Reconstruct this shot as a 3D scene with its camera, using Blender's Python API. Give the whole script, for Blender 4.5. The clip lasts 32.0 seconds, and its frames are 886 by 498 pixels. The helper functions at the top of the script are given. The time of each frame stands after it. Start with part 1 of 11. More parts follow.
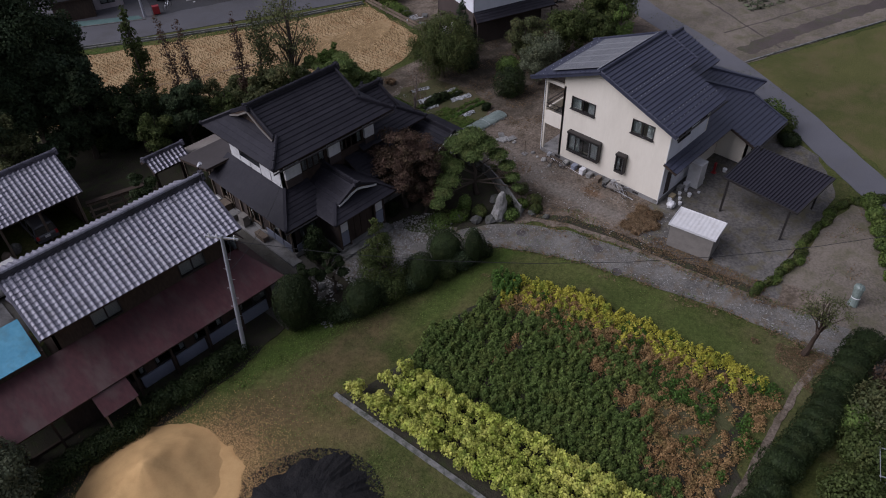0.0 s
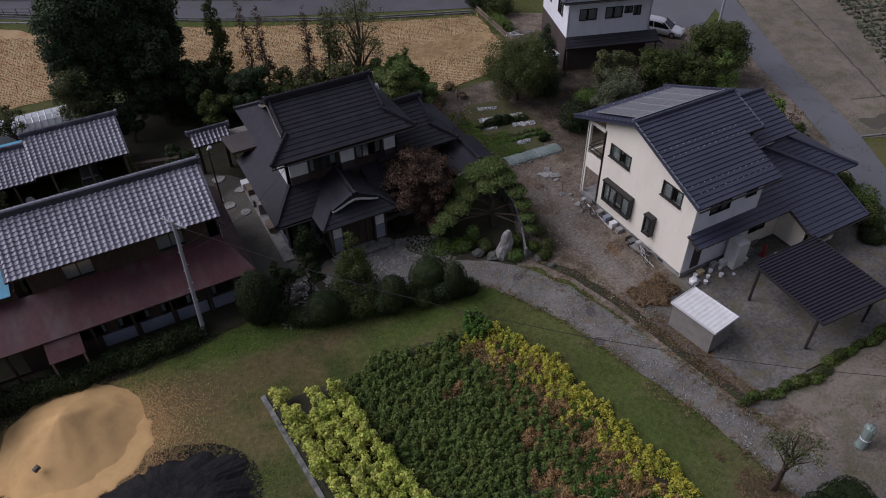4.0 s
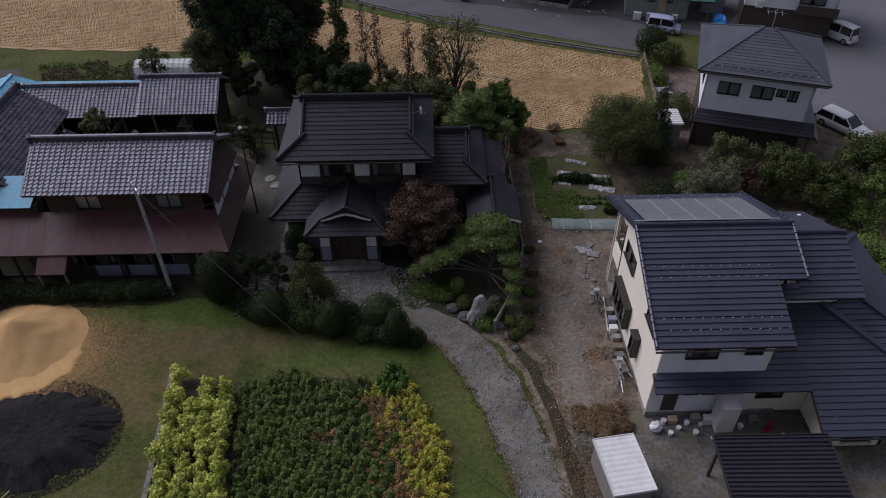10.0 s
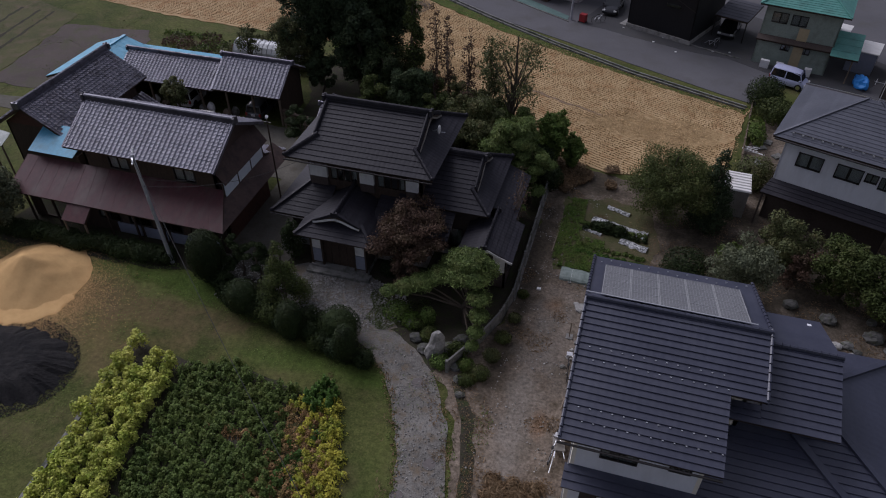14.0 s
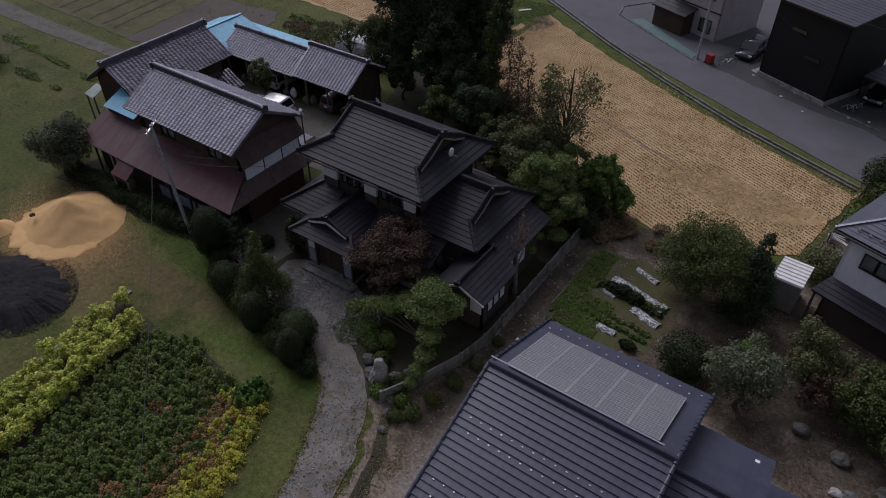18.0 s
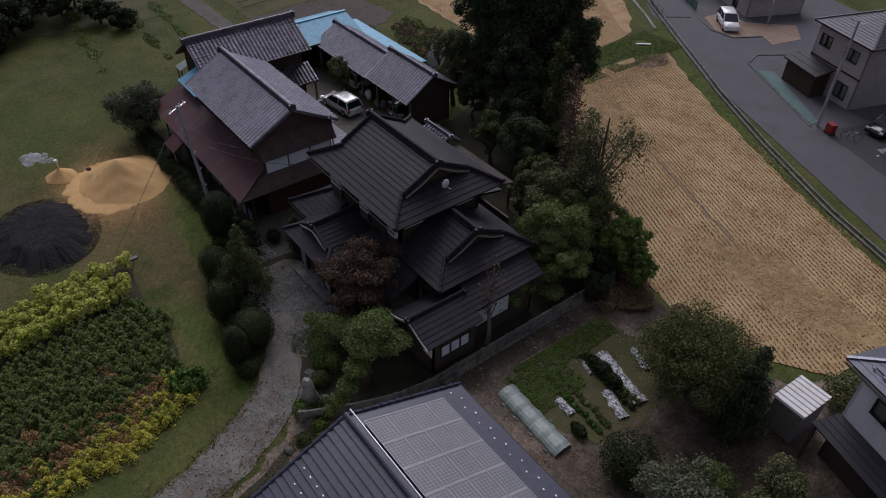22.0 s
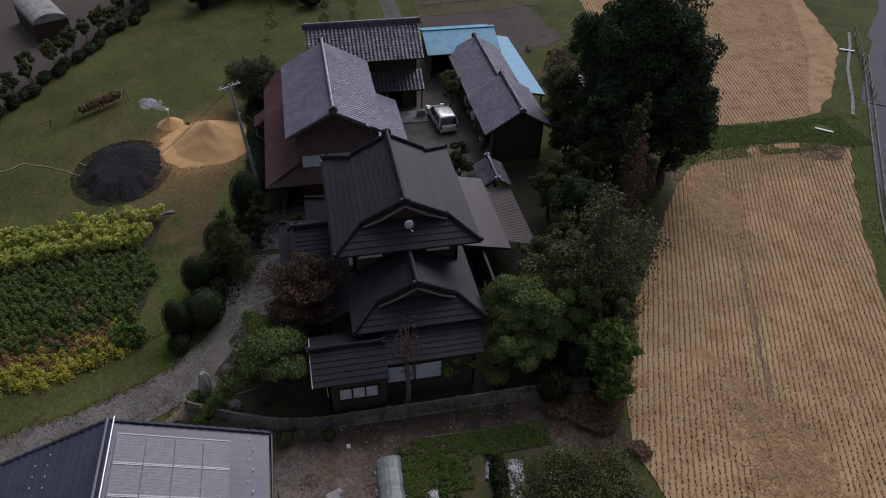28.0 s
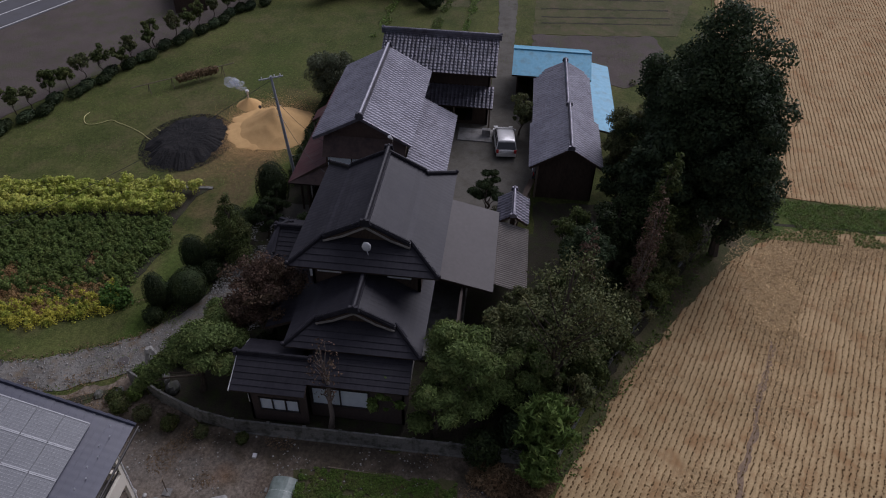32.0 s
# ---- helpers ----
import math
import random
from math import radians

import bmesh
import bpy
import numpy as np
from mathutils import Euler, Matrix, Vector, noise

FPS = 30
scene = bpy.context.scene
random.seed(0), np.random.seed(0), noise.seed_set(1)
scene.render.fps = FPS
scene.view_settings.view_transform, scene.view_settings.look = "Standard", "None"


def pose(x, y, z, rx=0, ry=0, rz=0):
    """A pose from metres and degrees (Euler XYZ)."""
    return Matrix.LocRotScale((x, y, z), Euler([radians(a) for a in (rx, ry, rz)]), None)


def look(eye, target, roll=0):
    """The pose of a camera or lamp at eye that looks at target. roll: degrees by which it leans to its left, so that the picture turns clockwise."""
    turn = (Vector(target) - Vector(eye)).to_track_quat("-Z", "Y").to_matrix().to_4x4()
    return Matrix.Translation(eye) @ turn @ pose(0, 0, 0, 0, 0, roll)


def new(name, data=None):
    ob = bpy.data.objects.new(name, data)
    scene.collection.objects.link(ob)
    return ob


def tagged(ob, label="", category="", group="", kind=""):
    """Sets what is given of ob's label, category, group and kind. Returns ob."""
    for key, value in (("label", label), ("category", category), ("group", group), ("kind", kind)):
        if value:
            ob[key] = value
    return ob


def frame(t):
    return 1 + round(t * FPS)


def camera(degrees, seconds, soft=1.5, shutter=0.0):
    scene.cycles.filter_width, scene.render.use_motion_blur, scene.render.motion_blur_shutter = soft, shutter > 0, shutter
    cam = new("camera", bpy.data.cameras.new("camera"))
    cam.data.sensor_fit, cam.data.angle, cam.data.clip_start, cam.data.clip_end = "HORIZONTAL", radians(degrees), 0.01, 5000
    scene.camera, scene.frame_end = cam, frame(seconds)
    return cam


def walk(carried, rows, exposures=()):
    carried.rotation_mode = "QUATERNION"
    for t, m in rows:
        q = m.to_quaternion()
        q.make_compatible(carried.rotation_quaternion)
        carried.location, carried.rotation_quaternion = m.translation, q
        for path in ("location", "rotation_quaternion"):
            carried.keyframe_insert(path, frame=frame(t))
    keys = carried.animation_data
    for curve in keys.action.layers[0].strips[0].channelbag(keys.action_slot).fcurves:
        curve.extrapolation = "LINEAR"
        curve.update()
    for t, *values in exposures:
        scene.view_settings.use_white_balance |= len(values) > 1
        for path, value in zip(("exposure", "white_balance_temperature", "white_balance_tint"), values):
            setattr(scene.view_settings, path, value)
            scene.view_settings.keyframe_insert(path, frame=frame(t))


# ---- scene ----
cam = camera(64.4, 32.0, soft=1.05)
METRES, EYE, TILT, LEAN, TURN = 90.0, 30.8, -41.65, 1.38, -46.0
ROWS = [
    (0.0, 0.0, 0.0, 0.0, 0.0, 0.0, -0.0),
    (0.5, 0.0147, 0.002, 0.0027, 1.61, -0.04, -1.46),
    (1.0, 0.0294, 0.0045, 0.0054, 3.24, -0.05, -2.92),
    (1.5, 0.0442, 0.0075, 0.0091, 4.89, -0.21, -4.36),
    (2.0, 0.0588, 0.0112, 0.0128, 6.55, -0.33, -5.82),
    (2.5, 0.073, 0.0154, 0.0167, 8.15, -0.49, -7.32),
    (3.0, 0.087, 0.0201, 0.0208, 9.78, -0.69, -8.85),
    (3.5, 0.1009, 0.0251, 0.0257, 11.45, -0.94, -10.32),
    (5.5, 0.1531, 0.048, 0.0499, 18.35, -2.59, -16.17),
    (6.0, 0.1654, 0.0551, 0.0562, 20.13, -3.05, -17.6),
    (6.5, 0.179, 0.0633, 0.064, 22.22, -3.67, -19.17),
    (7.0, 0.1902, 0.0707, 0.0717, 24.05, -4.31, -20.59),
    (7.5, 0.2012, 0.0785, 0.0799, 25.96, -5.03, -21.96),
    (8.0, 0.2117, 0.0867, 0.0883, 27.89, -5.82, -23.34),
    (8.5, 0.2222, 0.0956, 0.0959, 29.89, -6.54, -24.66),
    (9.0, 0.2318, 0.1047, 0.1045, 31.91, -7.39, -25.94),
    (9.5, 0.241, 0.1139, 0.1132, 33.94, -8.33, -27.2),
    (10.0, 0.25, 0.1234, 0.1221, 36.06, -9.29, -28.42),
    (10.5, 0.2582, 0.133, 0.1314, 38.24, -10.34, -29.63),
    (11.0, 0.2666, 0.1432, 0.1403, 40.47, -11.38, -30.78),
    (11.5, 0.2738, 0.1532, 0.1498, 42.72, -12.57, -31.91),
    (12.0, 0.2806, 0.1637, 0.1592, 45.06, -13.8, -32.99),
    (12.5, 0.2866, 0.1745, 0.1686, 47.37, -15.04, -34.02),
    (13.0, 0.2921, 0.1856, 0.1782, 49.77, -16.34, -34.97),
    (13.5, 0.297, 0.1965, 0.1881, 52.22, -17.77, -35.89),
    (14.0, 0.3013, 0.2077, 0.1978, 54.75, -19.23, -36.74),
    (14.5, 0.305, 0.2191, 0.2073, 57.31, -20.72, -37.54),
    (16.5, 0.3147, 0.2693, 0.2493, 69.08, -27.89, -40.21),
    (17.0, 0.3155, 0.2809, 0.2594, 71.95, -29.71, -40.69),
    (17.5, 0.3156, 0.2927, 0.2696, 74.86, -31.56, -41.1),
    (18.0, 0.3149, 0.3043, 0.2801, 77.76, -33.45, -41.44),
    (18.5, 0.3135, 0.316, 0.2903, 80.69, -35.35, -41.71),
    (19.0, 0.3113, 0.3277, 0.3008, 83.68, -37.31, -41.95),
    (19.5, 0.3086, 0.3388, 0.3109, 86.66, -39.24, -42.14),
    (20.0, 0.3053, 0.3504, 0.3215, 89.68, -41.21, -42.17),
    (20.5, 0.3013, 0.3613, 0.3316, 92.63, -43.15, -42.2),
    (21.0, 0.2968, 0.3723, 0.3418, 95.63, -45.13, -42.1),
    (21.5, 0.2919, 0.3832, 0.3516, 98.54, -47.03, -41.92),
    (22.0, 0.2863, 0.3938, 0.3613, 101.5, -48.97, -41.68),
    (22.5, 0.2803, 0.4046, 0.3709, 104.42, -50.84, -41.3),
    (23.0, 0.2739, 0.4153, 0.3799, 107.21, -52.62, -40.88),
    (23.5, 0.267, 0.4256, 0.3887, 110.01, -54.4, -40.41),
    (24.0, 0.2595, 0.4358, 0.3973, 112.79, -56.13, -39.87),
    (24.5, 0.2513, 0.4455, 0.4057, 115.48, -57.81, -39.28),
    (25.0, 0.2427, 0.455, 0.4141, 118.15, -59.46, -38.62),
    (25.5, 0.2336, 0.4644, 0.4223, 120.76, -61.01, -37.87),
    (27.5, 0.1925, 0.4993, 0.452, 130.55, -66.65, -34.47),
    (28.0, 0.1811, 0.5073, 0.4591, 132.94, -67.96, -33.5),
    (28.5, 0.1693, 0.5148, 0.4658, 135.26, -69.19, -32.5),
    (29.0, 0.1571, 0.5221, 0.4722, 137.57, -70.36, -31.42),
    (29.5, 0.1448, 0.5292, 0.4781, 139.82, -71.46, -30.29),
    (30.0, 0.1317, 0.5358, 0.484, 141.98, -72.51, -29.13),
    (30.5, 0.1186, 0.5422, 0.4894, 144.08, -73.46, -27.98),
    (31.0, 0.1049, 0.5481, 0.4943, 146.14, -74.37, -26.78),
    (31.5, 0.0909, 0.5536, 0.4989, 148.24, -75.27, -25.51),
    (32.0, 0.0768, 0.5589, 0.5029, 150.29, -76.08, -24.21),
]
walk(cam, [(t, pose(0, 0, EYE, TILT, LEAN, TURN) @ pose(METRES * x, METRES * y, METRES * z, 90 + pitch, roll, yaw)) for t, x, y, z, yaw, pitch, roll in ROWS],
     exposures=[(0.0, -0.4, 5800, 21), (10.0, -0.44, 5840, 21), (17.0, -0.5, 5840, 21), (23.0, -0.57, 5960, 21), (28.0, -0.56, 5940, 21), (32.0, -0.54, 5840, 21)])

# ---- world and light: an overcast autumn afternoon ----
SUN_AZ, SUN_EL = radians(302), radians(41)
world = bpy.data.worlds.new("world")
scene.world = world
world.use_nodes = True
wn, wl = world.node_tree.nodes, world.node_tree.links
sky = wn.new("ShaderNodeTexSky")
sky.sky_type, sky.sun_disc = "NISHITA", False
sky.sun_elevation, sky.sun_rotation = SUN_EL, SUN_AZ
sky.dust_density = 1.0
# the overcast layer: brightest overhead, as a closed cloud cover is
co = wn.new("ShaderNodeTexCoord")
se = wn.new("ShaderNodeSeparateXYZ")
wl.new(co.outputs["Generated"], se.inputs[0])
mr = wn.new("ShaderNodeMapRange")
mr.inputs[1].default_value, mr.inputs[2].default_value, mr.inputs[3].default_value, mr.inputs[4].default_value = -0.05, 1.0, 0.32, 1.12
wl.new(se.outputs["Z"], mr.inputs[0])
cl = wn.new("ShaderNodeVectorMath")
cl.operation = "SCALE"
cl.inputs[0].default_value = (8.6, 8.7, 9.4)
wl.new(mr.outputs[0], cl.inputs["Scale"])
mx = wn.new("ShaderNodeMix")
mx.data_type = "RGBA"
mx.inputs[0].default_value = 0.75
wl.new(sky.outputs[0], mx.inputs[6]), wl.new(cl.outputs[0], mx.inputs[7])
wn["Background"].inputs["Strength"].default_value = 0.049
wl.new(mx.outputs[2], wn["Background"].inputs["Color"])
sun = new("sun", bpy.data.lights.new("sun", "SUN"))
sun.data.energy, sun.data.angle, sun.data.color = 3.35, radians(50), (1.0, 0.96, 0.92)
sun.matrix_world = look((math.sin(SUN_AZ) * 50, math.cos(SUN_AZ) * 50, 60), (0, 0, 60 - 50 * math.tan(SUN_EL)))

rng = np.random.default_rng(11)


# ---- material kit ----
def mat(name, a, b, fine=6.0, coarse=0.4, rough=0.8, metal=0.0, bump=0.3, dirt=None, dirt_amt=0.35, vary=0.0, island=0.0,
        stretch=(1, 1, 1), spec=0.5, depth=0.02, spread=0.28):
    """Two colours mixed by fine and coarse noise in world space, with a third as stains; vary and island shift the brightness per object or island."""
    m = bpy.data.materials.new(name)
    m.use_nodes = True
    n, l = m.node_tree.nodes, m.node_tree.links
    p = n["Principled BSDF"]
    geo = n.new("ShaderNodeNewGeometry")
    sc = n.new("ShaderNodeVectorMath")
    sc.operation = "MULTIPLY"
    sc.inputs[1].default_value = stretch
    l.new(geo.outputs["Position"], sc.inputs[0])

    def tex(scale, detail):
        t = n.new("ShaderNodeTexNoise")
        t.inputs["Scale"].default_value, t.inputs["Detail"].default_value = scale, detail
        t.inputs["Roughness"].default_value = 0.6
        l.new(sc.outputs[0], t.inputs["Vector"])
        return t
    t1, t2 = tex(fine, 5), tex(coarse, 4)
    add = n.new("ShaderNodeMath")
    add.operation = "ADD"
    l.new(t1.outputs[0], add.inputs[0]), l.new(t2.outputs[0], add.inputs[1])
    r = n.new("ShaderNodeMapRange")
    r.inputs[1].default_value, r.inputs[2].default_value = 1 - spread, 1 + spread
    l.new(add.outputs[0], r.inputs[0])
    mix = n.new("ShaderNodeMix")
    mix.data_type = "RGBA"
    mix.inputs[6].default_value, mix.inputs[7].default_value = (*a, 1), (*b, 1)
    l.new(r.outputs[0], mix.inputs[0])
    out = mix.outputs[2]
    if dirt:
        t3 = tex(coarse * 2.7, 6)
        r3 = n.new("ShaderNodeMapRange")
        r3.inputs[1].default_value, r3.inputs[2].default_value, r3.inputs[4].default_value = 0.48, 0.68, dirt_amt * 2
        l.new(t3.outputs[0], r3.inputs[0])
        mx = n.new("ShaderNodeMix")
        mx.data_type = "RGBA"
        mx.inputs[7].default_value = (*dirt, 1)
        l.new(r3.outputs[0], mx.inputs[0]), l.new(out, mx.inputs[6])
        out = mx.outputs[2]
    for amt, src in ((vary, "ob"), (island, "isl")):
        if amt:
            if src == "ob":
                o = n.new("ShaderNodeObjectInfo").outputs["Random"]
            else:
                o = geo.outputs["Random Per Island"]
            h = n.new("ShaderNodeHueSaturation")
            rr = n.new("ShaderNodeMapRange")
            rr.inputs[3].default_value, rr.inputs[4].default_value = 1 - amt, 1 + amt
            l.new(o, rr.inputs[0]), l.new(rr.outputs[0], h.inputs["Value"]), l.new(out, h.inputs["Color"])
            out = h.outputs[0]
    l.new(out, p.inputs["Base Color"])
    rg = n.new("ShaderNodeMapRange")
    rg.inputs[3].default_value, rg.inputs[4].default_value = max(0.02, rough - 0.1), min(1, rough + 0.1)
    l.new(t2.outputs[0], rg.inputs[0]), l.new(rg.outputs[0], p.inputs["Roughness"])
    p.inputs["Metallic"].default_value = metal
    p.inputs["Specular IOR Level"].default_value = spec
    if bump:
        bp = n.new("ShaderNodeBump")
        bp.inputs["Strength"].default_value, bp.inputs["Distance"].default_value = bump, depth
        l.new(t1.outputs[0], bp.inputs["Height"]), l.new(bp.outputs[0], p.inputs["Normal"])
    return m


def leafmat(name, a, b, c=None, amt=0.3):
    """Leaves: colour varies from leaf to leaf and softly over the crown; thin enough to let some light through."""
    m = mat(name, a, b, fine=2.2, coarse=0.5, rough=0.65, bump=0, dirt=c, dirt_amt=amt, island=0.45, vary=0.12, spec=0.18)
    n, l = m.node_tree.nodes, m.node_tree.links
    p = n["Principled BSDF"]
    tr = n.new("ShaderNodeBsdfTranslucent")
    l.new(p.inputs["Base Color"].links[0].from_socket, tr.inputs["Color"])
    ms = n.new("ShaderNodeMixShader")
    ms.inputs[0].default_value = 0.22
    l.new(p.outputs[0], ms.inputs[1]), l.new(tr.outputs[0], ms.inputs[2])
    l.new(ms.outputs[0], n["Material Output"].inputs["Surface"])
    return m


def glassmat(name, tint=(0.75, 0.8, 0.8), rough=0.02):
    m = bpy.data.materials.new(name)
    m.use_nodes = True
    p = m.node_tree.nodes["Principled BSDF"]
    p.inputs["Base Color"].default_value = (*tint, 1)
    p.inputs["Roughness"].default_value, p.inputs["Transmission Weight"].default_value, p.inputs["IOR"].default_value = rough, 1.0, 1.45
    return m


def paint(name, rgb, rough=0.3, metal=0.0, coat=0.6):
    m = mat(name, rgb, tuple(v * 0.88 for v in rgb), fine=3, coarse=0.7, rough=rough, metal=metal, bump=0.02)
    m.node_tree.nodes["Principled BSDF"].inputs["Coat Weight"].default_value = coat
    return m


def smokemat(name, dense):
    """Thin smoke: mostly clear, a little pale scatter."""
    m = bpy.data.materials.new(name)
    m.use_nodes = True
    n, l = m.node_tree.nodes, m.node_tree.links
    d, t, x = n.new("ShaderNodeBsdfTranslucent"), n.new("ShaderNodeBsdfTransparent"), n.new("ShaderNodeMixShader")
    df, y = n.new("ShaderNodeBsdfDiffuse"), n.new("ShaderNodeMixShader")
    d.inputs[0].default_value = df.inputs[0].default_value = (0.8, 0.84, 0.92, 1)
    y.inputs[0].default_value, x.inputs[0].default_value = 0.5, dense
    l.new(df.outputs[0], y.inputs[1]), l.new(d.outputs[0], y.inputs[2])
    l.new(t.outputs[0], x.inputs[1]), l.new(y.outputs[0], x.inputs[2])
    l.new(x.outputs[0], n["Material Output"].inputs["Surface"])
    return m


def patches(m, spots, rough=0.6, tuft=3.2, low=0.6, high=1.42):
    """Lays soft-edged, uneven patches of other colours over a ground material, then fine specks over all of it."""
    n, l = m.node_tree.nodes, m.node_tree.links
    p = n["Principled BSDF"]
    src = p.inputs["Base Color"].links[0].from_socket
    geo = n.new("ShaderNodeNewGeometry")
    nz = n.new("ShaderNodeTexNoise")
    nz.inputs["Scale"].default_value, nz.inputs["Detail"].default_value = rough, 6
    l.new(geo.outputs["Position"], nz.inputs["Vector"])
    ad = n.new("ShaderNodeMath")
    ad.operation = "MULTIPLY_ADD"
    ad.inputs[1].default_value, ad.inputs[2].default_value = 2.4, -1.2
    l.new(nz.outputs[0], ad.inputs[0])
    for cx, cy, rx, ry, col, amt in spots:
        vm = n.new("ShaderNodeVectorMath")
        vm.operation = "SUBTRACT"
        vm.inputs[1].default_value = (cx, cy, 0)
        l.new(geo.outputs["Position"], vm.inputs[0])
        dv = n.new("ShaderNodeVectorMath")
        dv.operation = "DIVIDE"
        dv.inputs[1].default_value = (rx, ry, 50)
        l.new(vm.outputs[0], dv.inputs[0])
        ln = n.new("ShaderNodeVectorMath")
        ln.operation = "LENGTH"
        l.new(dv.outputs[0], ln.inputs[0])
        sm = n.new("ShaderNodeMath")
        l.new(ln.outputs["Value"], sm.inputs[0]), l.new(ad.outputs[0], sm.inputs[1])
        mr = n.new("ShaderNodeMapRange")
        mr.inputs[1].default_value, mr.inputs[2].default_value, mr.inputs[3].default_value, mr.inputs[4].default_value = 0.25, 1.3, amt, 0
        l.new(sm.outputs[0], mr.inputs[0])
        mx = n.new("ShaderNodeMix")
        mx.data_type = "RGBA"
        mx.inputs[7].default_value = (*col, 1)
        l.new(mr.outputs[0], mx.inputs[0]), l.new(src, mx.inputs[6])
        src = mx.outputs[2]
    tn = n.new("ShaderNodeTexNoise")
    tn.inputs["Scale"].default_value, tn.inputs["Detail"].default_value, tn.inputs["Roughness"].default_value = tuft, 10, 0.72
    l.new(geo.outputs["Position"], tn.inputs["Vector"])
    tr = n.new("ShaderNodeMapRange")
    tr.inputs[1].default_value, tr.inputs[2].default_value, tr.inputs[3].default_value, tr.inputs[4].default_value = 0.34, 0.66, low, high
    l.new(tn.outputs[0], tr.inputs[0])
    tm = n.new("ShaderNodeVectorMath")
    tm.operation = "SCALE"
    l.new(src, tm.inputs[0]), l.new(tr.outputs[0], tm.inputs["Scale"])
    l.new(tm.outputs[0], p.inputs["Base Color"])
    return m


def rowmat(name, a, b, dirv, gap, dirt):
    """Straw lying in harvested rows: paler bands between the rows, along one direction of the plan."""
    m = mat(name, a, b, 14, 0.3, 0.95, bump=0.7, dirt=dirt, dirt_amt=0.45, spec=0.15, depth=0.03)
    n, l = m.node_tree.nodes, m.node_tree.links
    p = n["Principled BSDF"]
    src = p.inputs["Base Color"].links[0].from_socket
    geo = n.new("ShaderNodeNewGeometry")
    dt = n.new("ShaderNodeVectorMath")
    dt.operation = "DOT_PRODUCT"
    k = math.hypot(*dirv)
    dt.inputs[1].default_value = (-dirv[1] / k * 2 * math.pi / gap, dirv[0] / k * 2 * math.pi / gap, 0)
    l.new(geo.outputs["Position"], dt.inputs[0])
    wz = n.new("ShaderNodeTexNoise")
    wz.inputs["Scale"].default_value, wz.inputs["Detail"].default_value = 1.3, 6
    l.new(geo.outputs["Position"], wz.inputs["Vector"])
    wa = n.new("ShaderNodeMath")
    wa.operation = "MULTIPLY_ADD"
    wa.inputs[1].default_value = 3.0
    l.new(wz.outputs[0], wa.inputs[0]), l.new(dt.outputs["Value"], wa.inputs[2])
    sn = n.new("ShaderNodeMath")
    sn.operation = "COSINE"
    l.new(wa.outputs[0], sn.inputs[0])
    r = n.new("ShaderNodeMapRange")
    r.inputs[1].default_value, r.inputs[2].default_value, r.inputs[3].default_value, r.inputs[4].default_value = -1, 1, 1.08, 0.88
    l.new(sn.outputs[0], r.inputs[0])
    tm = n.new("ShaderNodeVectorMath")
    tm.operation = "SCALE"
    l.new(src, tm.inputs[0]), l.new(r.outputs[0], tm.inputs["Scale"])
    l.new(tm.outputs[0], p.inputs["Base Color"])
    return m


def lawnmat():
    """Mown grass: greens and dry browns in patches, with a trodden, bare area near the husk heap and a worn strip."""
    m = mat("lawn", (0.042, 0.056, 0.013), (0.098, 0.106, 0.032), fine=9, coarse=0.16, rough=0.95, bump=0.9, dirt=(0.115, 0.098, 0.045), dirt_amt=0.3, spec=0.15, depth=0.06, spread=0.17)
    return patches(m, ((6, 22, 9, 6, (0.15, 0.105, 0.05), 0.9), (13, 23.5, 6, 2.5, (0.11, 0.085, 0.042), 0.7), (3, 15.5, 8.5, 4.5, (0.105, 0.092, 0.042), 0.6),
                       (32, 3, 5, 3, (0.13, 0.1, 0.06), 0.7), (13, 25.2, 8, 1.5, (0.075, 0.135, 0.022), 0.75), (24, 21.4, 6, 1.0, (0.075, 0.125, 0.022), 0.6),
                       (29, 9, 1.6, 9, (0.085, 0.115, 0.028), 0.5), (-8, 19, 9, 3, (0.06, 0.085, 0.02), 0.6), (-12, 27, 7, 4, (0.055, 0.075, 0.02), 0.55)), low=0.68, high=1.34)


def yardmat():
    """Bare soil round the house: pale gravel where wheels run, dark leaf litter below wall and trees with tree shade in
    its colour, rusty spots.
    """
    m = mat("bare_soil", (0.115, 0.09, 0.068), (0.235, 0.192, 0.15), 7, 0.35, 0.95, bump=1.0, dirt=(0.1, 0.08, 0.055), dirt_amt=0.5, spec=0.15, depth=0.05, spread=0.2)
    # the darkest tone is leaf litter plus painted-in shade under the trees
    litter_shade, pale, rusty = (0.05, 0.042, 0.03), (0.21, 0.19, 0.165), (0.2, 0.11, 0.055)
    return patches(m, ((33.3, 36, 1.6, 12, litter_shade, 0.85), (35.5, 44.5, 4.5, 3, litter_shade, 0.85), (33.2, 25, 0.9, 4, litter_shade, 0.6), (34.9, 21, 1.0, 10, pale, 0.65), (36.2, 27, 0.9, 5, pale, 0.4), (36.0, 21, 0.5, 0.9, rusty, 0.6),
                       (35.4, 30, 0.6, 0.7, rusty, 0.5), (45, 39, 5.5, 6, litter_shade, 0.9), (51, 36, 6, 5.5, litter_shade, 0.9), (42, 33, 2.4, 3, litter_shade, 0.7), (48.5, 51, 1.5, 6, litter_shade, 0.6), (56.5, 41, 4, 8, litter_shade, 0.4)), rough=0.8, tuft=5, low=0.62, high=1.4)


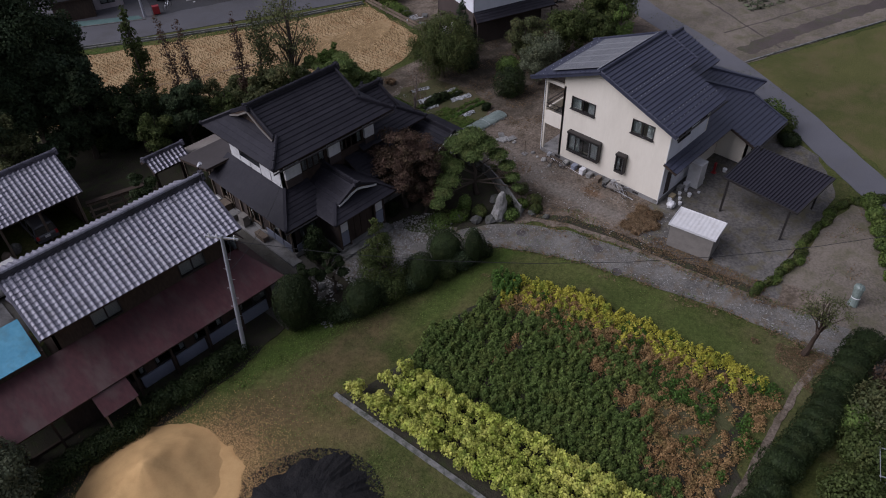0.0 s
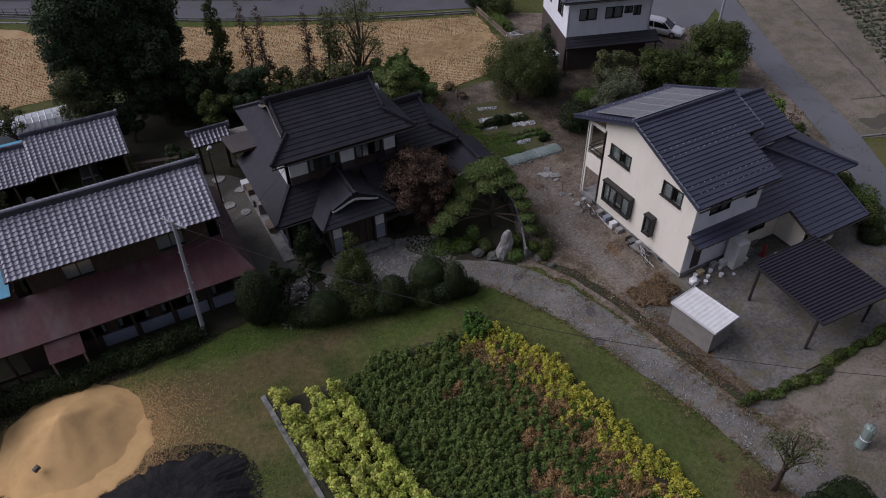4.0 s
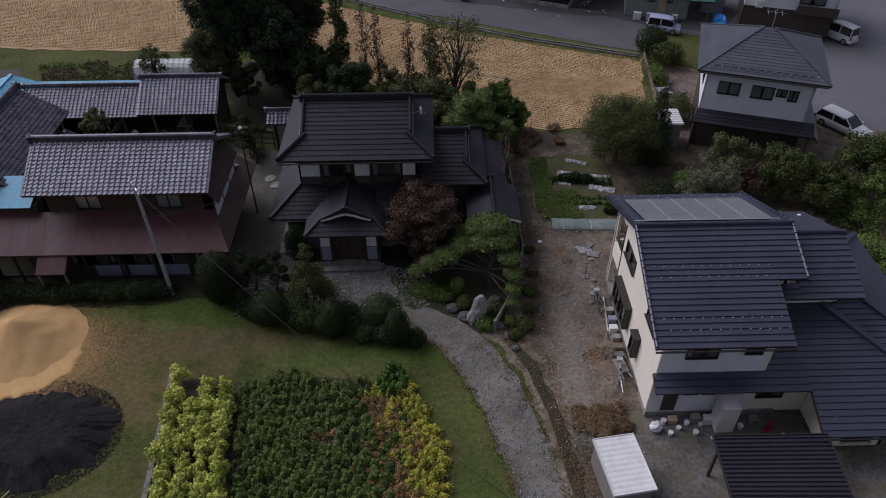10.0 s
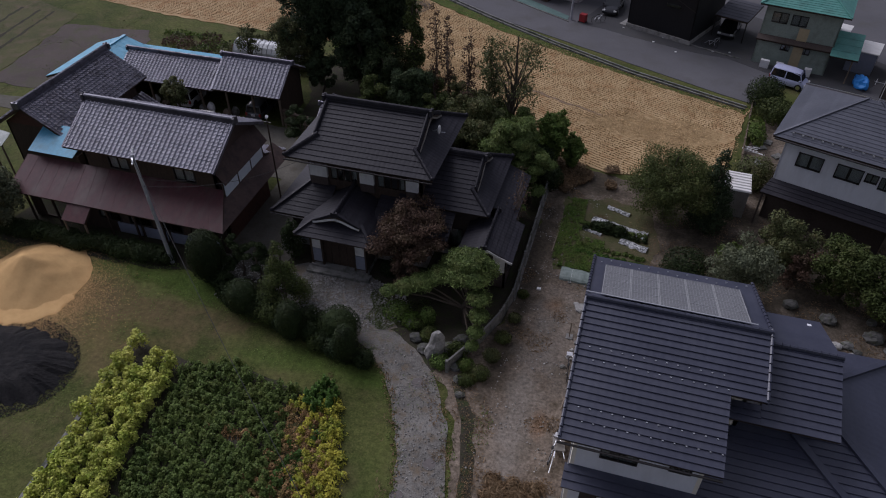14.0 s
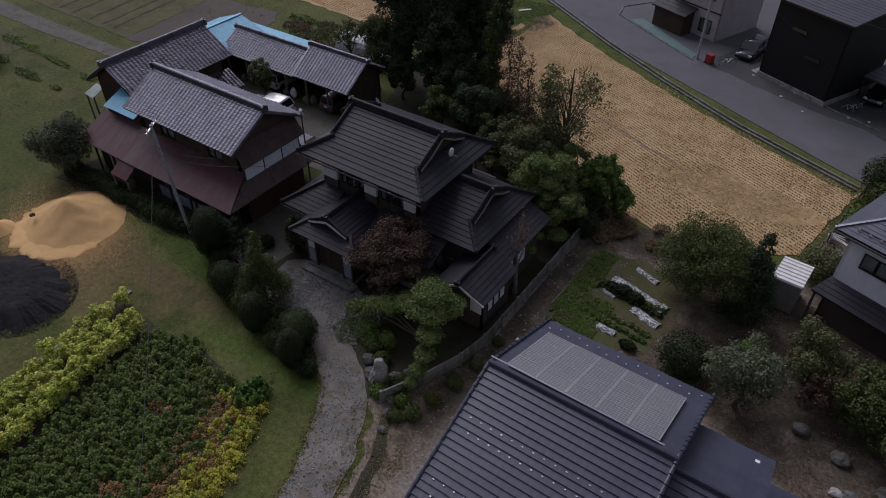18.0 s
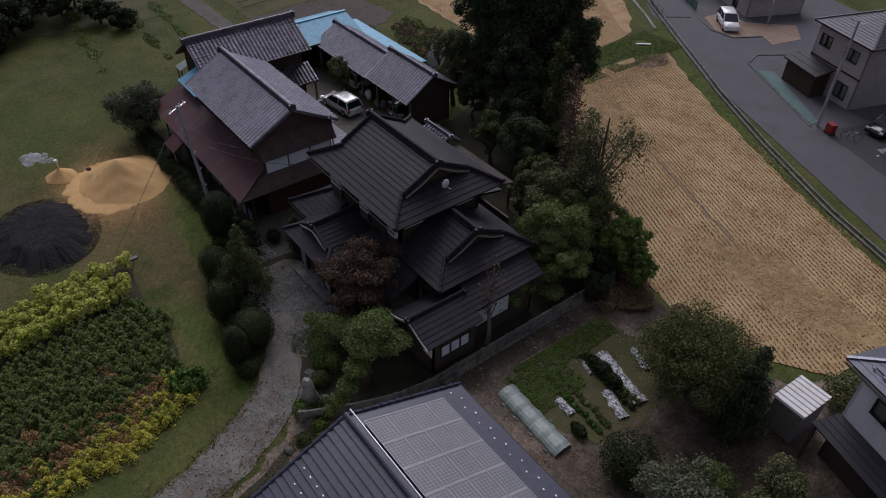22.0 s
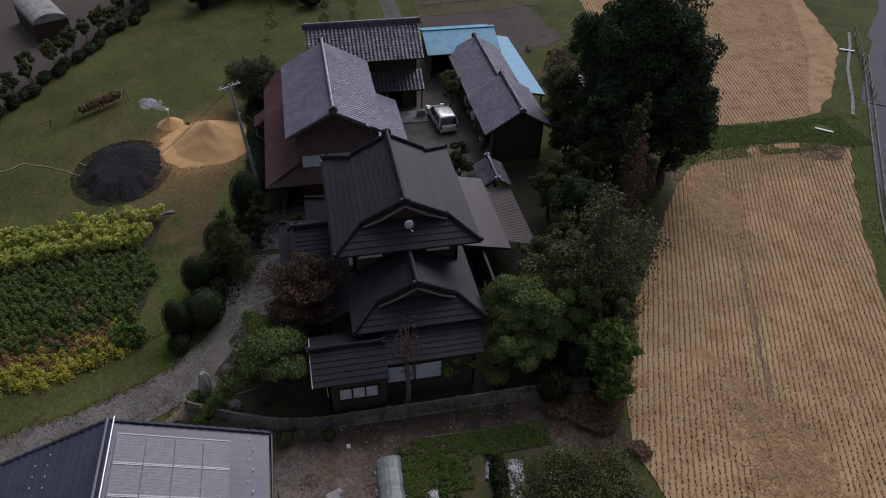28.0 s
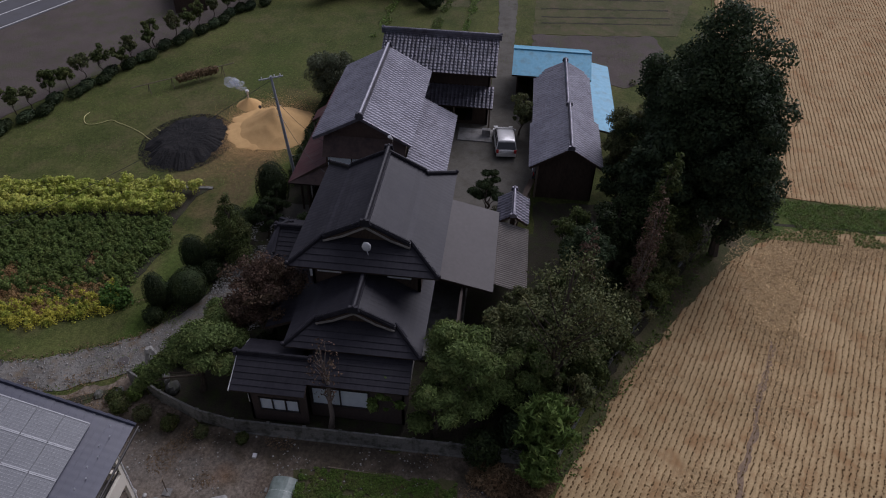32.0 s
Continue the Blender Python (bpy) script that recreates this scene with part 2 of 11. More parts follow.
M = {
    "lawn": lawnmat(),
    "verge": mat("verge_grass", (0.045, 0.072, 0.014), (0.09, 0.115, 0.026), 10, 0.5, 0.95, bump=0.9, dirt=(0.14, 0.11, 0.05), dirt_amt=0.3, spec=0.15, depth=0.06),
    "gravel": mat("gravel", (0.1, 0.095, 0.085), (0.225, 0.214, 0.193), 14, 0.5, 0.9, bump=0.9, dirt=(0.15, 0.115, 0.075), dirt_amt=0.4, spec=0.2, depth=0.03, spread=0.2),
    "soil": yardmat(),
    "yard": mat("packed_yard", (0.08, 0.076, 0.07), (0.19, 0.176, 0.158), 5, 0.35, 0.92, bump=0.9, dirt=(0.13, 0.115, 0.07), dirt_amt=0.5, spec=0.2, depth=0.03, spread=0.2),
    # dark mossy soil, with shade under trees, eaves and crops put into the colour
    "garden": mat("garden_soil_and_shade", (0.033, 0.03, 0.022), (0.06, 0.053, 0.037), 11, 0.5, 0.95, bump=0.9, dirt=(0.045, 0.06, 0.02), dirt_amt=0.4, spec=0.15, depth=0.06),
    "court": mat("grey_courtyard_gravel", (0.085, 0.08, 0.068), (0.145, 0.135, 0.115), 12, 0.4, 0.92, bump=0.7, dirt=(0.07, 0.062, 0.045), dirt_amt=0.3, spec=0.2),
    "asphalt": mat("asphalt", (0.082, 0.081, 0.088), (0.118, 0.116, 0.124), 30, 0.15, 0.85, bump=0.25, dirt=(0.085, 0.083, 0.082), dirt_amt=0.4, spec=0.3),
    "asphalt_pale": mat("worn_pale_asphalt", (0.105, 0.105, 0.115), (0.15, 0.15, 0.162), 30, 0.15, 0.8, bump=0.25, dirt=(0.12, 0.118, 0.12), dirt_amt=0.4, spec=0.4),
    "brick_tan": mat("tan_brick_paving", (0.24, 0.17, 0.125), (0.34, 0.25, 0.19), 9, 0.5, 0.9, bump=0.5, dirt=(0.2, 0.15, 0.11), dirt_amt=0.3, spec=0.2),
    "straw": rowmat("straw_field", (0.32, 0.225, 0.112), (0.5, 0.365, 0.2), (0.916, -0.401), 0.31, (0.3, 0.175, 0.08)),
    "straw_far": rowmat("straw_field_far", (0.32, 0.22, 0.11), (0.48, 0.345, 0.19), (0.985, -0.17), 0.34, (0.3, 0.165, 0.075)),
    "swirl": mat("tangled_straw", (0.27, 0.185, 0.088), (0.45, 0.32, 0.165), 10, 0.9, 0.95, bump=1.0, dirt=(0.2, 0.125, 0.06), dirt_amt=0.35, spec=0.15, depth=0.06),
    "asphalt_dark": mat("dark_new_asphalt", (0.045, 0.045, 0.048), (0.07, 0.07, 0.073), 30, 0.2, 0.85, bump=0.25, dirt=(0.06, 0.058, 0.056), dirt_amt=0.4, spec=0.3),
    "tilled": mat("tilled_soil", (0.075, 0.062, 0.055), (0.12, 0.1, 0.09), 9, 0.2, 0.95, bump=0.9, dirt=(0.075, 0.09, 0.035), dirt_amt=0.25, spec=0.15, depth=0.06),
    "tan": mat("dry_earth_field", (0.12, 0.104, 0.082), (0.22, 0.188, 0.15), 7, 0.25, 0.95, bump=0.9, dirt=(0.11, 0.105, 0.055), dirt_amt=0.35, spec=0.15, depth=0.05, spread=0.18),
    "rice": mat("ripe_rice", (0.28, 0.26, 0.04), (0.42, 0.36, 0.06), 9, 0.3, 0.9, bump=0.9, spec=0.2, depth=0.1),
    "roughplot": mat("rough_olive_ground", (0.055, 0.062, 0.024), (0.11, 0.105, 0.05), 9, 0.25, 0.95, bump=0.9, dirt=(0.12, 0.095, 0.06), dirt_amt=0.5, spec=0.15, depth=0.06),
    "rut": mat("worn_rut_soil", (0.17, 0.122, 0.085), (0.3, 0.215, 0.145), 10, 1.2, 0.95, bump=0.8, spec=0.15, depth=0.05),
    "pasture": mat("dry_pasture_grass", (0.06, 0.07, 0.02), (0.125, 0.12, 0.042), 9, 0.12, 0.95, bump=0.9, dirt=(0.14, 0.11, 0.055), dirt_amt=0.4, spec=0.15, depth=0.06),
    "concrete": mat("concrete", (0.24, 0.235, 0.225), (0.34, 0.33, 0.315), 12, 0.6, 0.88, bump=0.25, dirt=(0.13, 0.125, 0.11), dirt_amt=0.4, spec=0.3, vary=0.12),
    "block": mat("weathered_block", (0.13, 0.13, 0.125), (0.22, 0.215, 0.2), 9, 0.8, 0.9, bump=0.4, dirt=(0.06, 0.065, 0.05), dirt_amt=0.5, spec=0.25, vary=0.2),
    "husk": mat("rice_husk", (0.55, 0.34, 0.145), (0.66, 0.43, 0.19), 22, 0.9, 0.95, bump=0.4, dirt=(0.5, 0.31, 0.13), dirt_amt=0.2, spec=0.15),
    "char": mat("charred_husk", (0.009, 0.009, 0.01), (0.022, 0.021, 0.021), 9, 0.7, 0.95, bump=1.0, dirt=(0.035, 0.032, 0.03), dirt_amt=0.25, spec=0.2, depth=0.08),
    "tile_black": mat("dark_glazed_tile", (0.0165, 0.0155, 0.0205), (0.029, 0.0275, 0.0345), 5, 0.5, 0.52, bump=0.15, dirt=(0.034, 0.0325, 0.038), dirt_amt=0.3, island=0.16, spec=0.22),
    "tile_grey": mat("silver_grey_tile", (0.2, 0.196, 0.23), (0.34, 0.333, 0.38), 6, 0.6, 0.5, metal=0.3, bump=0.2, dirt=(0.16, 0.15, 0.165), dirt_amt=0.25, island=0.06, spec=0.5),
    "tile_single": mat("silver_grey_tile_piece", (0.2, 0.196, 0.23), (0.34, 0.333, 0.38), 6, 0.6, 0.5, metal=0.3, bump=0.2, dirt=(0.16, 0.15, 0.165), dirt_amt=0.25, vary=0.06, spec=0.5),
    "tile_old": mat("old_violet_grey_tile", (0.11, 0.105, 0.128), (0.185, 0.18, 0.212), 6, 0.6, 0.38, metal=0.5, bump=0.2, dirt=(0.06, 0.055, 0.06), dirt_amt=0.4, island=0.18, spec=0.45),
    "tile_dark": mat("old_dark_ridge_tile", (0.05, 0.047, 0.058), (0.09, 0.086, 0.1), 6, 0.6, 0.5, metal=0.2, bump=0.2, dirt=(0.035, 0.033, 0.036), dirt_amt=0.4, spec=0.4),
    "tile_navy": mat("navy_tile", (0.031, 0.034, 0.056), (0.048, 0.052, 0.08), 5, 0.4, 0.42, bump=0.06, dirt=(0.06, 0.063, 0.085), dirt_amt=0.2, island=0.06, spec=0.65),
    "slate_dark": mat("dark_slate_shingle", (0.05, 0.05, 0.062), (0.075, 0.075, 0.09), 6, 0.5, 0.5, bump=0.08, island=0.08, spec=0.4),
    "slate": mat("slate_grey_shingle", (0.11, 0.115, 0.135), (0.15, 0.155, 0.18), 6, 0.5, 0.32, metal=0.55, bump=0.08, island=0.08, spec=0.6),
    "red": mat("rusty_red_sheet", (0.055, 0.02, 0.022), (0.1, 0.034, 0.036), 5, 0.35, 0.58, bump=0.1, dirt=(0.095, 0.062, 0.055), dirt_amt=0.45, spec=0.4, stretch=(1, 0.25, 1)),
    "rust": mat("rusty_brown_sheet", (0.05, 0.03, 0.026), (0.085, 0.053, 0.044), 6, 0.5, 0.65, bump=0.12, dirt=(0.035, 0.022, 0.02), dirt_amt=0.5, spec=0.4),
    "brownmetal": mat("brown_sheet_metal", (0.066, 0.058, 0.057), (0.092, 0.082, 0.08), 4, 0.35, 0.5, bump=0.04, dirt=(0.066, 0.058, 0.055), dirt_amt=0.3, spec=0.2),
    "blue": mat("sky_blue_sheet", (0.09, 0.33, 0.49), (0.14, 0.42, 0.58), 4, 0.5, 0.5, bump=0.08, dirt=(0.1, 0.25, 0.32), dirt_amt=0.35, spec=0.45),
    "teal": mat("teal_sheet", (0.06, 0.21, 0.18), (0.1, 0.28, 0.24), 4, 0.5, 0.5, bump=0.08, dirt=(0.06, 0.15, 0.13), dirt_amt=0.3, spec=0.45),
    "white": mat("white_plaster", (0.62, 0.62, 0.61), (0.72, 0.72, 0.7), 7, 0.6, 0.8, bump=0.1, dirt=(0.48, 0.47, 0.45), dirt_amt=0.3, spec=0.3),
    "cream": mat("cream_siding", (0.77, 0.715, 0.6), (0.82, 0.765, 0.65), 7, 0.35, 0.75, bump=0.08, dirt=(0.68, 0.625, 0.52), dirt_amt=0.2, spec=0.3, stretch=(1, 1, 0.3)),
    "palewall": mat("pale_grey_siding", (0.72, 0.73, 0.76), (0.79, 0.8, 0.83), 7, 0.4, 0.75, bump=0.1, dirt=(0.6, 0.6, 0.62), dirt_amt=0.25, spec=0.3, stretch=(1, 1, 0.3)),
    "brownwall": mat("dark_brown_siding", (0.055, 0.042, 0.037), (0.085, 0.066, 0.058), 8, 0.5, 0.8, bump=0.15, spec=0.3),
    "greenwall": mat("grey_green_siding", (0.24, 0.29, 0.25), (0.32, 0.37, 0.32), 7, 0.5, 0.8, bump=0.12, dirt=(0.18, 0.2, 0.17), dirt_amt=0.3, spec=0.3),
    "pinkwall": mat("pale_mauve_siding", (0.4, 0.36, 0.37), (0.48, 0.43, 0.44), 7, 0.5, 0.8, bump=0.12, dirt=(0.33, 0.3, 0.31), dirt_amt=0.3, spec=0.3),
    "black": mat("black_cladding", (0.006, 0.006, 0.0075), (0.011, 0.011, 0.013), 7, 0.4, 0.6, bump=0.1, spec=0.35),
    "wood": mat("dark_aged_timber", (0.035, 0.024, 0.018), (0.075, 0.052, 0.038), 9, 0.8, 0.75, bump=0.3, stretch=(1, 1, 0.3), spec=0.3),
    "timber": mat("weathered_timber", (0.13, 0.1, 0.075), (0.22, 0.175, 0.13), 9, 0.8, 0.8, bump=0.35, stretch=(1, 1, 0.3), spec=0.3, vary=0.15),
    "plank": mat("red_brown_boards", (0.06, 0.026, 0.02), (0.1, 0.045, 0.034), 9, 0.8, 0.75, bump=0.3, stretch=(1, 1, 0.3), spec=0.3),
    "dark": mat("dark_interior", (0.012, 0.011, 0.01), (0.02, 0.018, 0.017), 4, 0.5, 0.9, bump=0),
    "alu_dark": mat("bronze_aluminium", (0.03, 0.027, 0.026), (0.045, 0.04, 0.038), 8, 0.6, 0.45, metal=0.3, bump=0.03),
    "alu": mat("silver_aluminium", (0.55, 0.56, 0.58), (0.65, 0.66, 0.68), 8, 0.6, 0.4, metal=0.7, bump=0.03),
    "curtain": mat("pale_curtain", (0.5, 0.5, 0.49), (0.62, 0.62, 0.6), 14, 0.9, 0.9, bump=0.4, stretch=(6, 6, 0.2)),
    "glass": glassmat("window_glass"),
    "frost": mat("frosted_pane", (0.6, 0.67, 0.73), (0.7, 0.77, 0.82), 5, 0.8, 0.35, bump=0.03, spec=0.5),
    "cellgrid": mat("pale_cell_grid", (0.3, 0.305, 0.315), (0.38, 0.385, 0.395), 8, 0.6, 0.5, metal=0.3, bump=0),
    "panel": mat("solar_cell", (0.14, 0.145, 0.155), (0.175, 0.18, 0.19), 3, 0.5, 0.52, metal=0.15, bump=0, spec=0.45),
    "stone": mat("grey_stone", (0.24, 0.235, 0.22), (0.4, 0.39, 0.37), 8, 1.2, 0.9, bump=0.6, dirt=(0.13, 0.13, 0.1), dirt_amt=0.4, spec=0.25, vary=0.25, island=0.25),
    "rock": mat("dark_garden_rock", (0.09, 0.09, 0.085), (0.17, 0.165, 0.155), 8, 1.2, 0.9, bump=0.7, dirt=(0.06, 0.07, 0.035), dirt_amt=0.4, spec=0.25, vary=0.25),
    "bark": mat("grey_brown_bark", (0.06, 0.047, 0.037), (0.11, 0.09, 0.07), 12, 1.0, 0.95, bump=0.8, stretch=(1, 1, 0.3), spec=0.2),
    "twig": mat("bare_twig", (0.16, 0.13, 0.11), (0.26, 0.22, 0.19), 12, 1.0, 0.95, bump=0.4, spec=0.2),
    "white_metal": mat("white_sheet_metal", (0.66, 0.65, 0.63), (0.76, 0.75, 0.73), 6, 0.7, 0.4, bump=0.03, dirt=(0.55, 0.53, 0.49), dirt_amt=0.25),
    "greymetal": mat("taupe_sheet_metal", (0.2, 0.185, 0.165), (0.25, 0.23, 0.205), 6, 0.7, 0.5, bump=0.05, dirt=(0.16, 0.145, 0.13), dirt_amt=0.3),
    "bluegrey": mat("blue_grey_sheet_metal", (0.2, 0.22, 0.28), (0.26, 0.28, 0.34), 6, 0.7, 0.5, bump=0.05),
    "carport": mat("purple_brown_roofing", (0.02, 0.018, 0.026), (0.032, 0.029, 0.039), 5, 0.5, 0.5, bump=0.05, spec=0.4),
    "tunnel_film": mat("white_greenhouse_film", (0.42, 0.44, 0.45), (0.58, 0.6, 0.61), 5, 0.8, 0.4, bump=0.4, spec=0.5),
    "film": mat("translucent_film", (0.13, 0.165, 0.145), (0.26, 0.31, 0.28), 5, 0.8, 0.35, bump=0.4, spec=0.5),
    "mulch": mat("silver_mulch_film", (0.16, 0.165, 0.17), (0.8, 0.81, 0.83), 9, 4.0, 0.3, metal=0.15, bump=1.0, dirt=(0.09, 0.1, 0.06), dirt_amt=0.4, spec=0.5, depth=0.1, spread=0.14),
    "poly": mat("corrugated_plastic", (0.17, 0.15, 0.135), (0.25, 0.225, 0.2), 5, 0.5, 0.45, bump=0.1, spec=0.4),
    "car_white": paint("white_car_paint", (0.74, 0.74, 0.74)),
    "car_silver": paint("pearl_silver_car_paint", (0.72, 0.71, 0.69), 0.3, 0.15),
    "car_black": paint("black_car_paint", (0.012, 0.012, 0.014), 0.2),
    "car_blue": paint("pale_lilac_blue_car_paint", (0.45, 0.48, 0.66)),
    "car_grey": paint("dark_grey_car_paint", (0.08, 0.082, 0.09)),
    "smoke": smokemat("white_smoke", 0.22),
    "carglass": mat("tinted_car_glass", (0.012, 0.014, 0.016), (0.018, 0.02, 0.022), 3, 0.4, 0.06, bump=0, spec=0.8),
    "rubber": mat("black_rubber", (0.014, 0.014, 0.014), (0.022, 0.022, 0.022), 8, 1, 0.85, bump=0.1),
    "chrome": mat("chrome", (0.6, 0.6, 0.62), (0.7, 0.7, 0.72), 5, 1, 0.2, metal=1.0, bump=0),
    "lampred": paint("red_lamp_lens", (0.4, 0.02, 0.02)),
    "lampwhite": paint("clear_lamp_lens", (0.75, 0.75, 0.72), 0.15),
    "redpaint": paint("red_paint", (0.32, 0.02, 0.024), 0.45, coat=0.2),
    "bluetarp": mat("blue_tarpaulin", (0.02, 0.2, 0.62), (0.05, 0.3, 0.75), 6, 1, 0.5, bump=0.6),
    "greennet": mat("green_net_sheet", (0.06, 0.115, 0.105), (0.11, 0.18, 0.165), 5, 0.7, 0.8, bump=0.5),
    "hose": mat("yellow_hose", (0.55, 0.5, 0.2), (0.65, 0.6, 0.28), 6, 1, 0.5, bump=0.1),
    "pole": mat("pole_concrete", (0.27, 0.28, 0.31), (0.36, 0.37, 0.4), 8, 0.6, 0.8, bump=0.15),
    "wire": mat("black_cable", (0.015, 0.015, 0.015), (0.02, 0.02, 0.02), 4, 1, 0.6, bump=0),
    "plastic": mat("white_plastic", (0.68, 0.68, 0.68), (0.76, 0.76, 0.76), 5, 1, 0.45, bump=0.02, vary=0.15),
    "iron": mat("cast_iron", (0.08, 0.07, 0.065), (0.12, 0.105, 0.1), 14, 1, 0.6, metal=0.4, bump=0.4),
    "ochre": mat("ochre_sheet", (0.42, 0.34, 0.2), (0.5, 0.41, 0.25), 6, 0.7, 0.6, bump=0.1),
    "dryplant": leafmat("dry_stalks", (0.13, 0.088, 0.048), (0.25, 0.175, 0.1), (0.17, 0.1, 0.05), 0.3),
    "stubble": mat("cut_stubble", (0.17, 0.112, 0.054), (0.29, 0.2, 0.1), 7, 0.3, 0.95, bump=0.3, island=0.35, spec=0.15),
    "strawlitter": leafmat("loose_straw", (0.34, 0.235, 0.115), (0.54, 0.39, 0.205), (0.27, 0.18, 0.088), 0.35),
    "l_conifer": leafmat("dark_conifer_needles", (0.0288, 0.0473, 0.0236), (0.0574, 0.0844, 0.0371), (0.0641, 0.0759, 0.0304)),
    "l_pine": leafmat("pine_needles", (0.084, 0.126, 0.036), (0.156, 0.214, 0.0624), (0.174, 0.186, 0.06)),
    "l_topiary": leafmat("clipped_evergreen", (0.0195, 0.0317, 0.0112), (0.0369, 0.0554, 0.0184), (0.0461, 0.0564, 0.0184)),
    "l_round": leafmat("broadleaf_green", (0.042, 0.06, 0.016), (0.08, 0.106, 0.03), (0.105, 0.108, 0.034)),
    "l_fruit": leafmat("dull_fruit_tree_leaves", (0.0575, 0.0775, 0.0225), (0.11, 0.135, 0.0413), (0.125, 0.11, 0.0375)),
    "l_light": leafmat("fresh_light_green", (0.0875, 0.144, 0.0325), (0.156, 0.231, 0.0575), (0.175, 0.2, 0.055)),
    "l_grey": leafmat("grey_green_leaves", (0.075, 0.09, 0.05), (0.13, 0.145, 0.09), (0.1, 0.1, 0.05)),
    "l_sparse": leafmat("thinning_autumn_leaves", (0.072, 0.09, 0.036), (0.12, 0.132, 0.054), (0.144, 0.12, 0.048)),
    "l_maple": leafmat("brown_red_maple", (0.0715, 0.0444, 0.032), (0.129, 0.0813, 0.0567), (0.105, 0.0867, 0.0419)),
    "l_bean": leafmat("dark_bean_leaves", (0.06, 0.1, 0.022), (0.135, 0.185, 0.046), (0.12, 0.135, 0.03), 0.3),
    "l_lime": leafmat("yellow_green_crop", (0.269, 0.336, 0.0426), (0.65, 0.627, 0.157), (0.157, 0.235, 0.0381), 0.42),
    "l_yellow": leafmat("yellowing_bean_leaves", (0.32, 0.32, 0.036), (0.56, 0.5, 0.075), (0.2, 0.27, 0.04), 0.45),
    "l_brown": leafmat("withered_bean_leaves", (0.2, 0.12, 0.05), (0.37, 0.235, 0.105), (0.15, 0.15, 0.045), 0.3),
    "l_grass": leafmat("grass_blades", (0.085, 0.15, 0.024), (0.14, 0.2, 0.045), (0.15, 0.13, 0.055), 0.3),
    "l_veg": leafmat("vegetable_leaves", (0.045, 0.105, 0.016), (0.09, 0.165, 0.03), (0.045, 0.075, 0.016), 0.3),
    "l_cloud": leafmat("weedy_ground_cover", (0.07, 0.11, 0.022), (0.11, 0.16, 0.035), (0.13, 0.11, 0.045), 0.35),
}


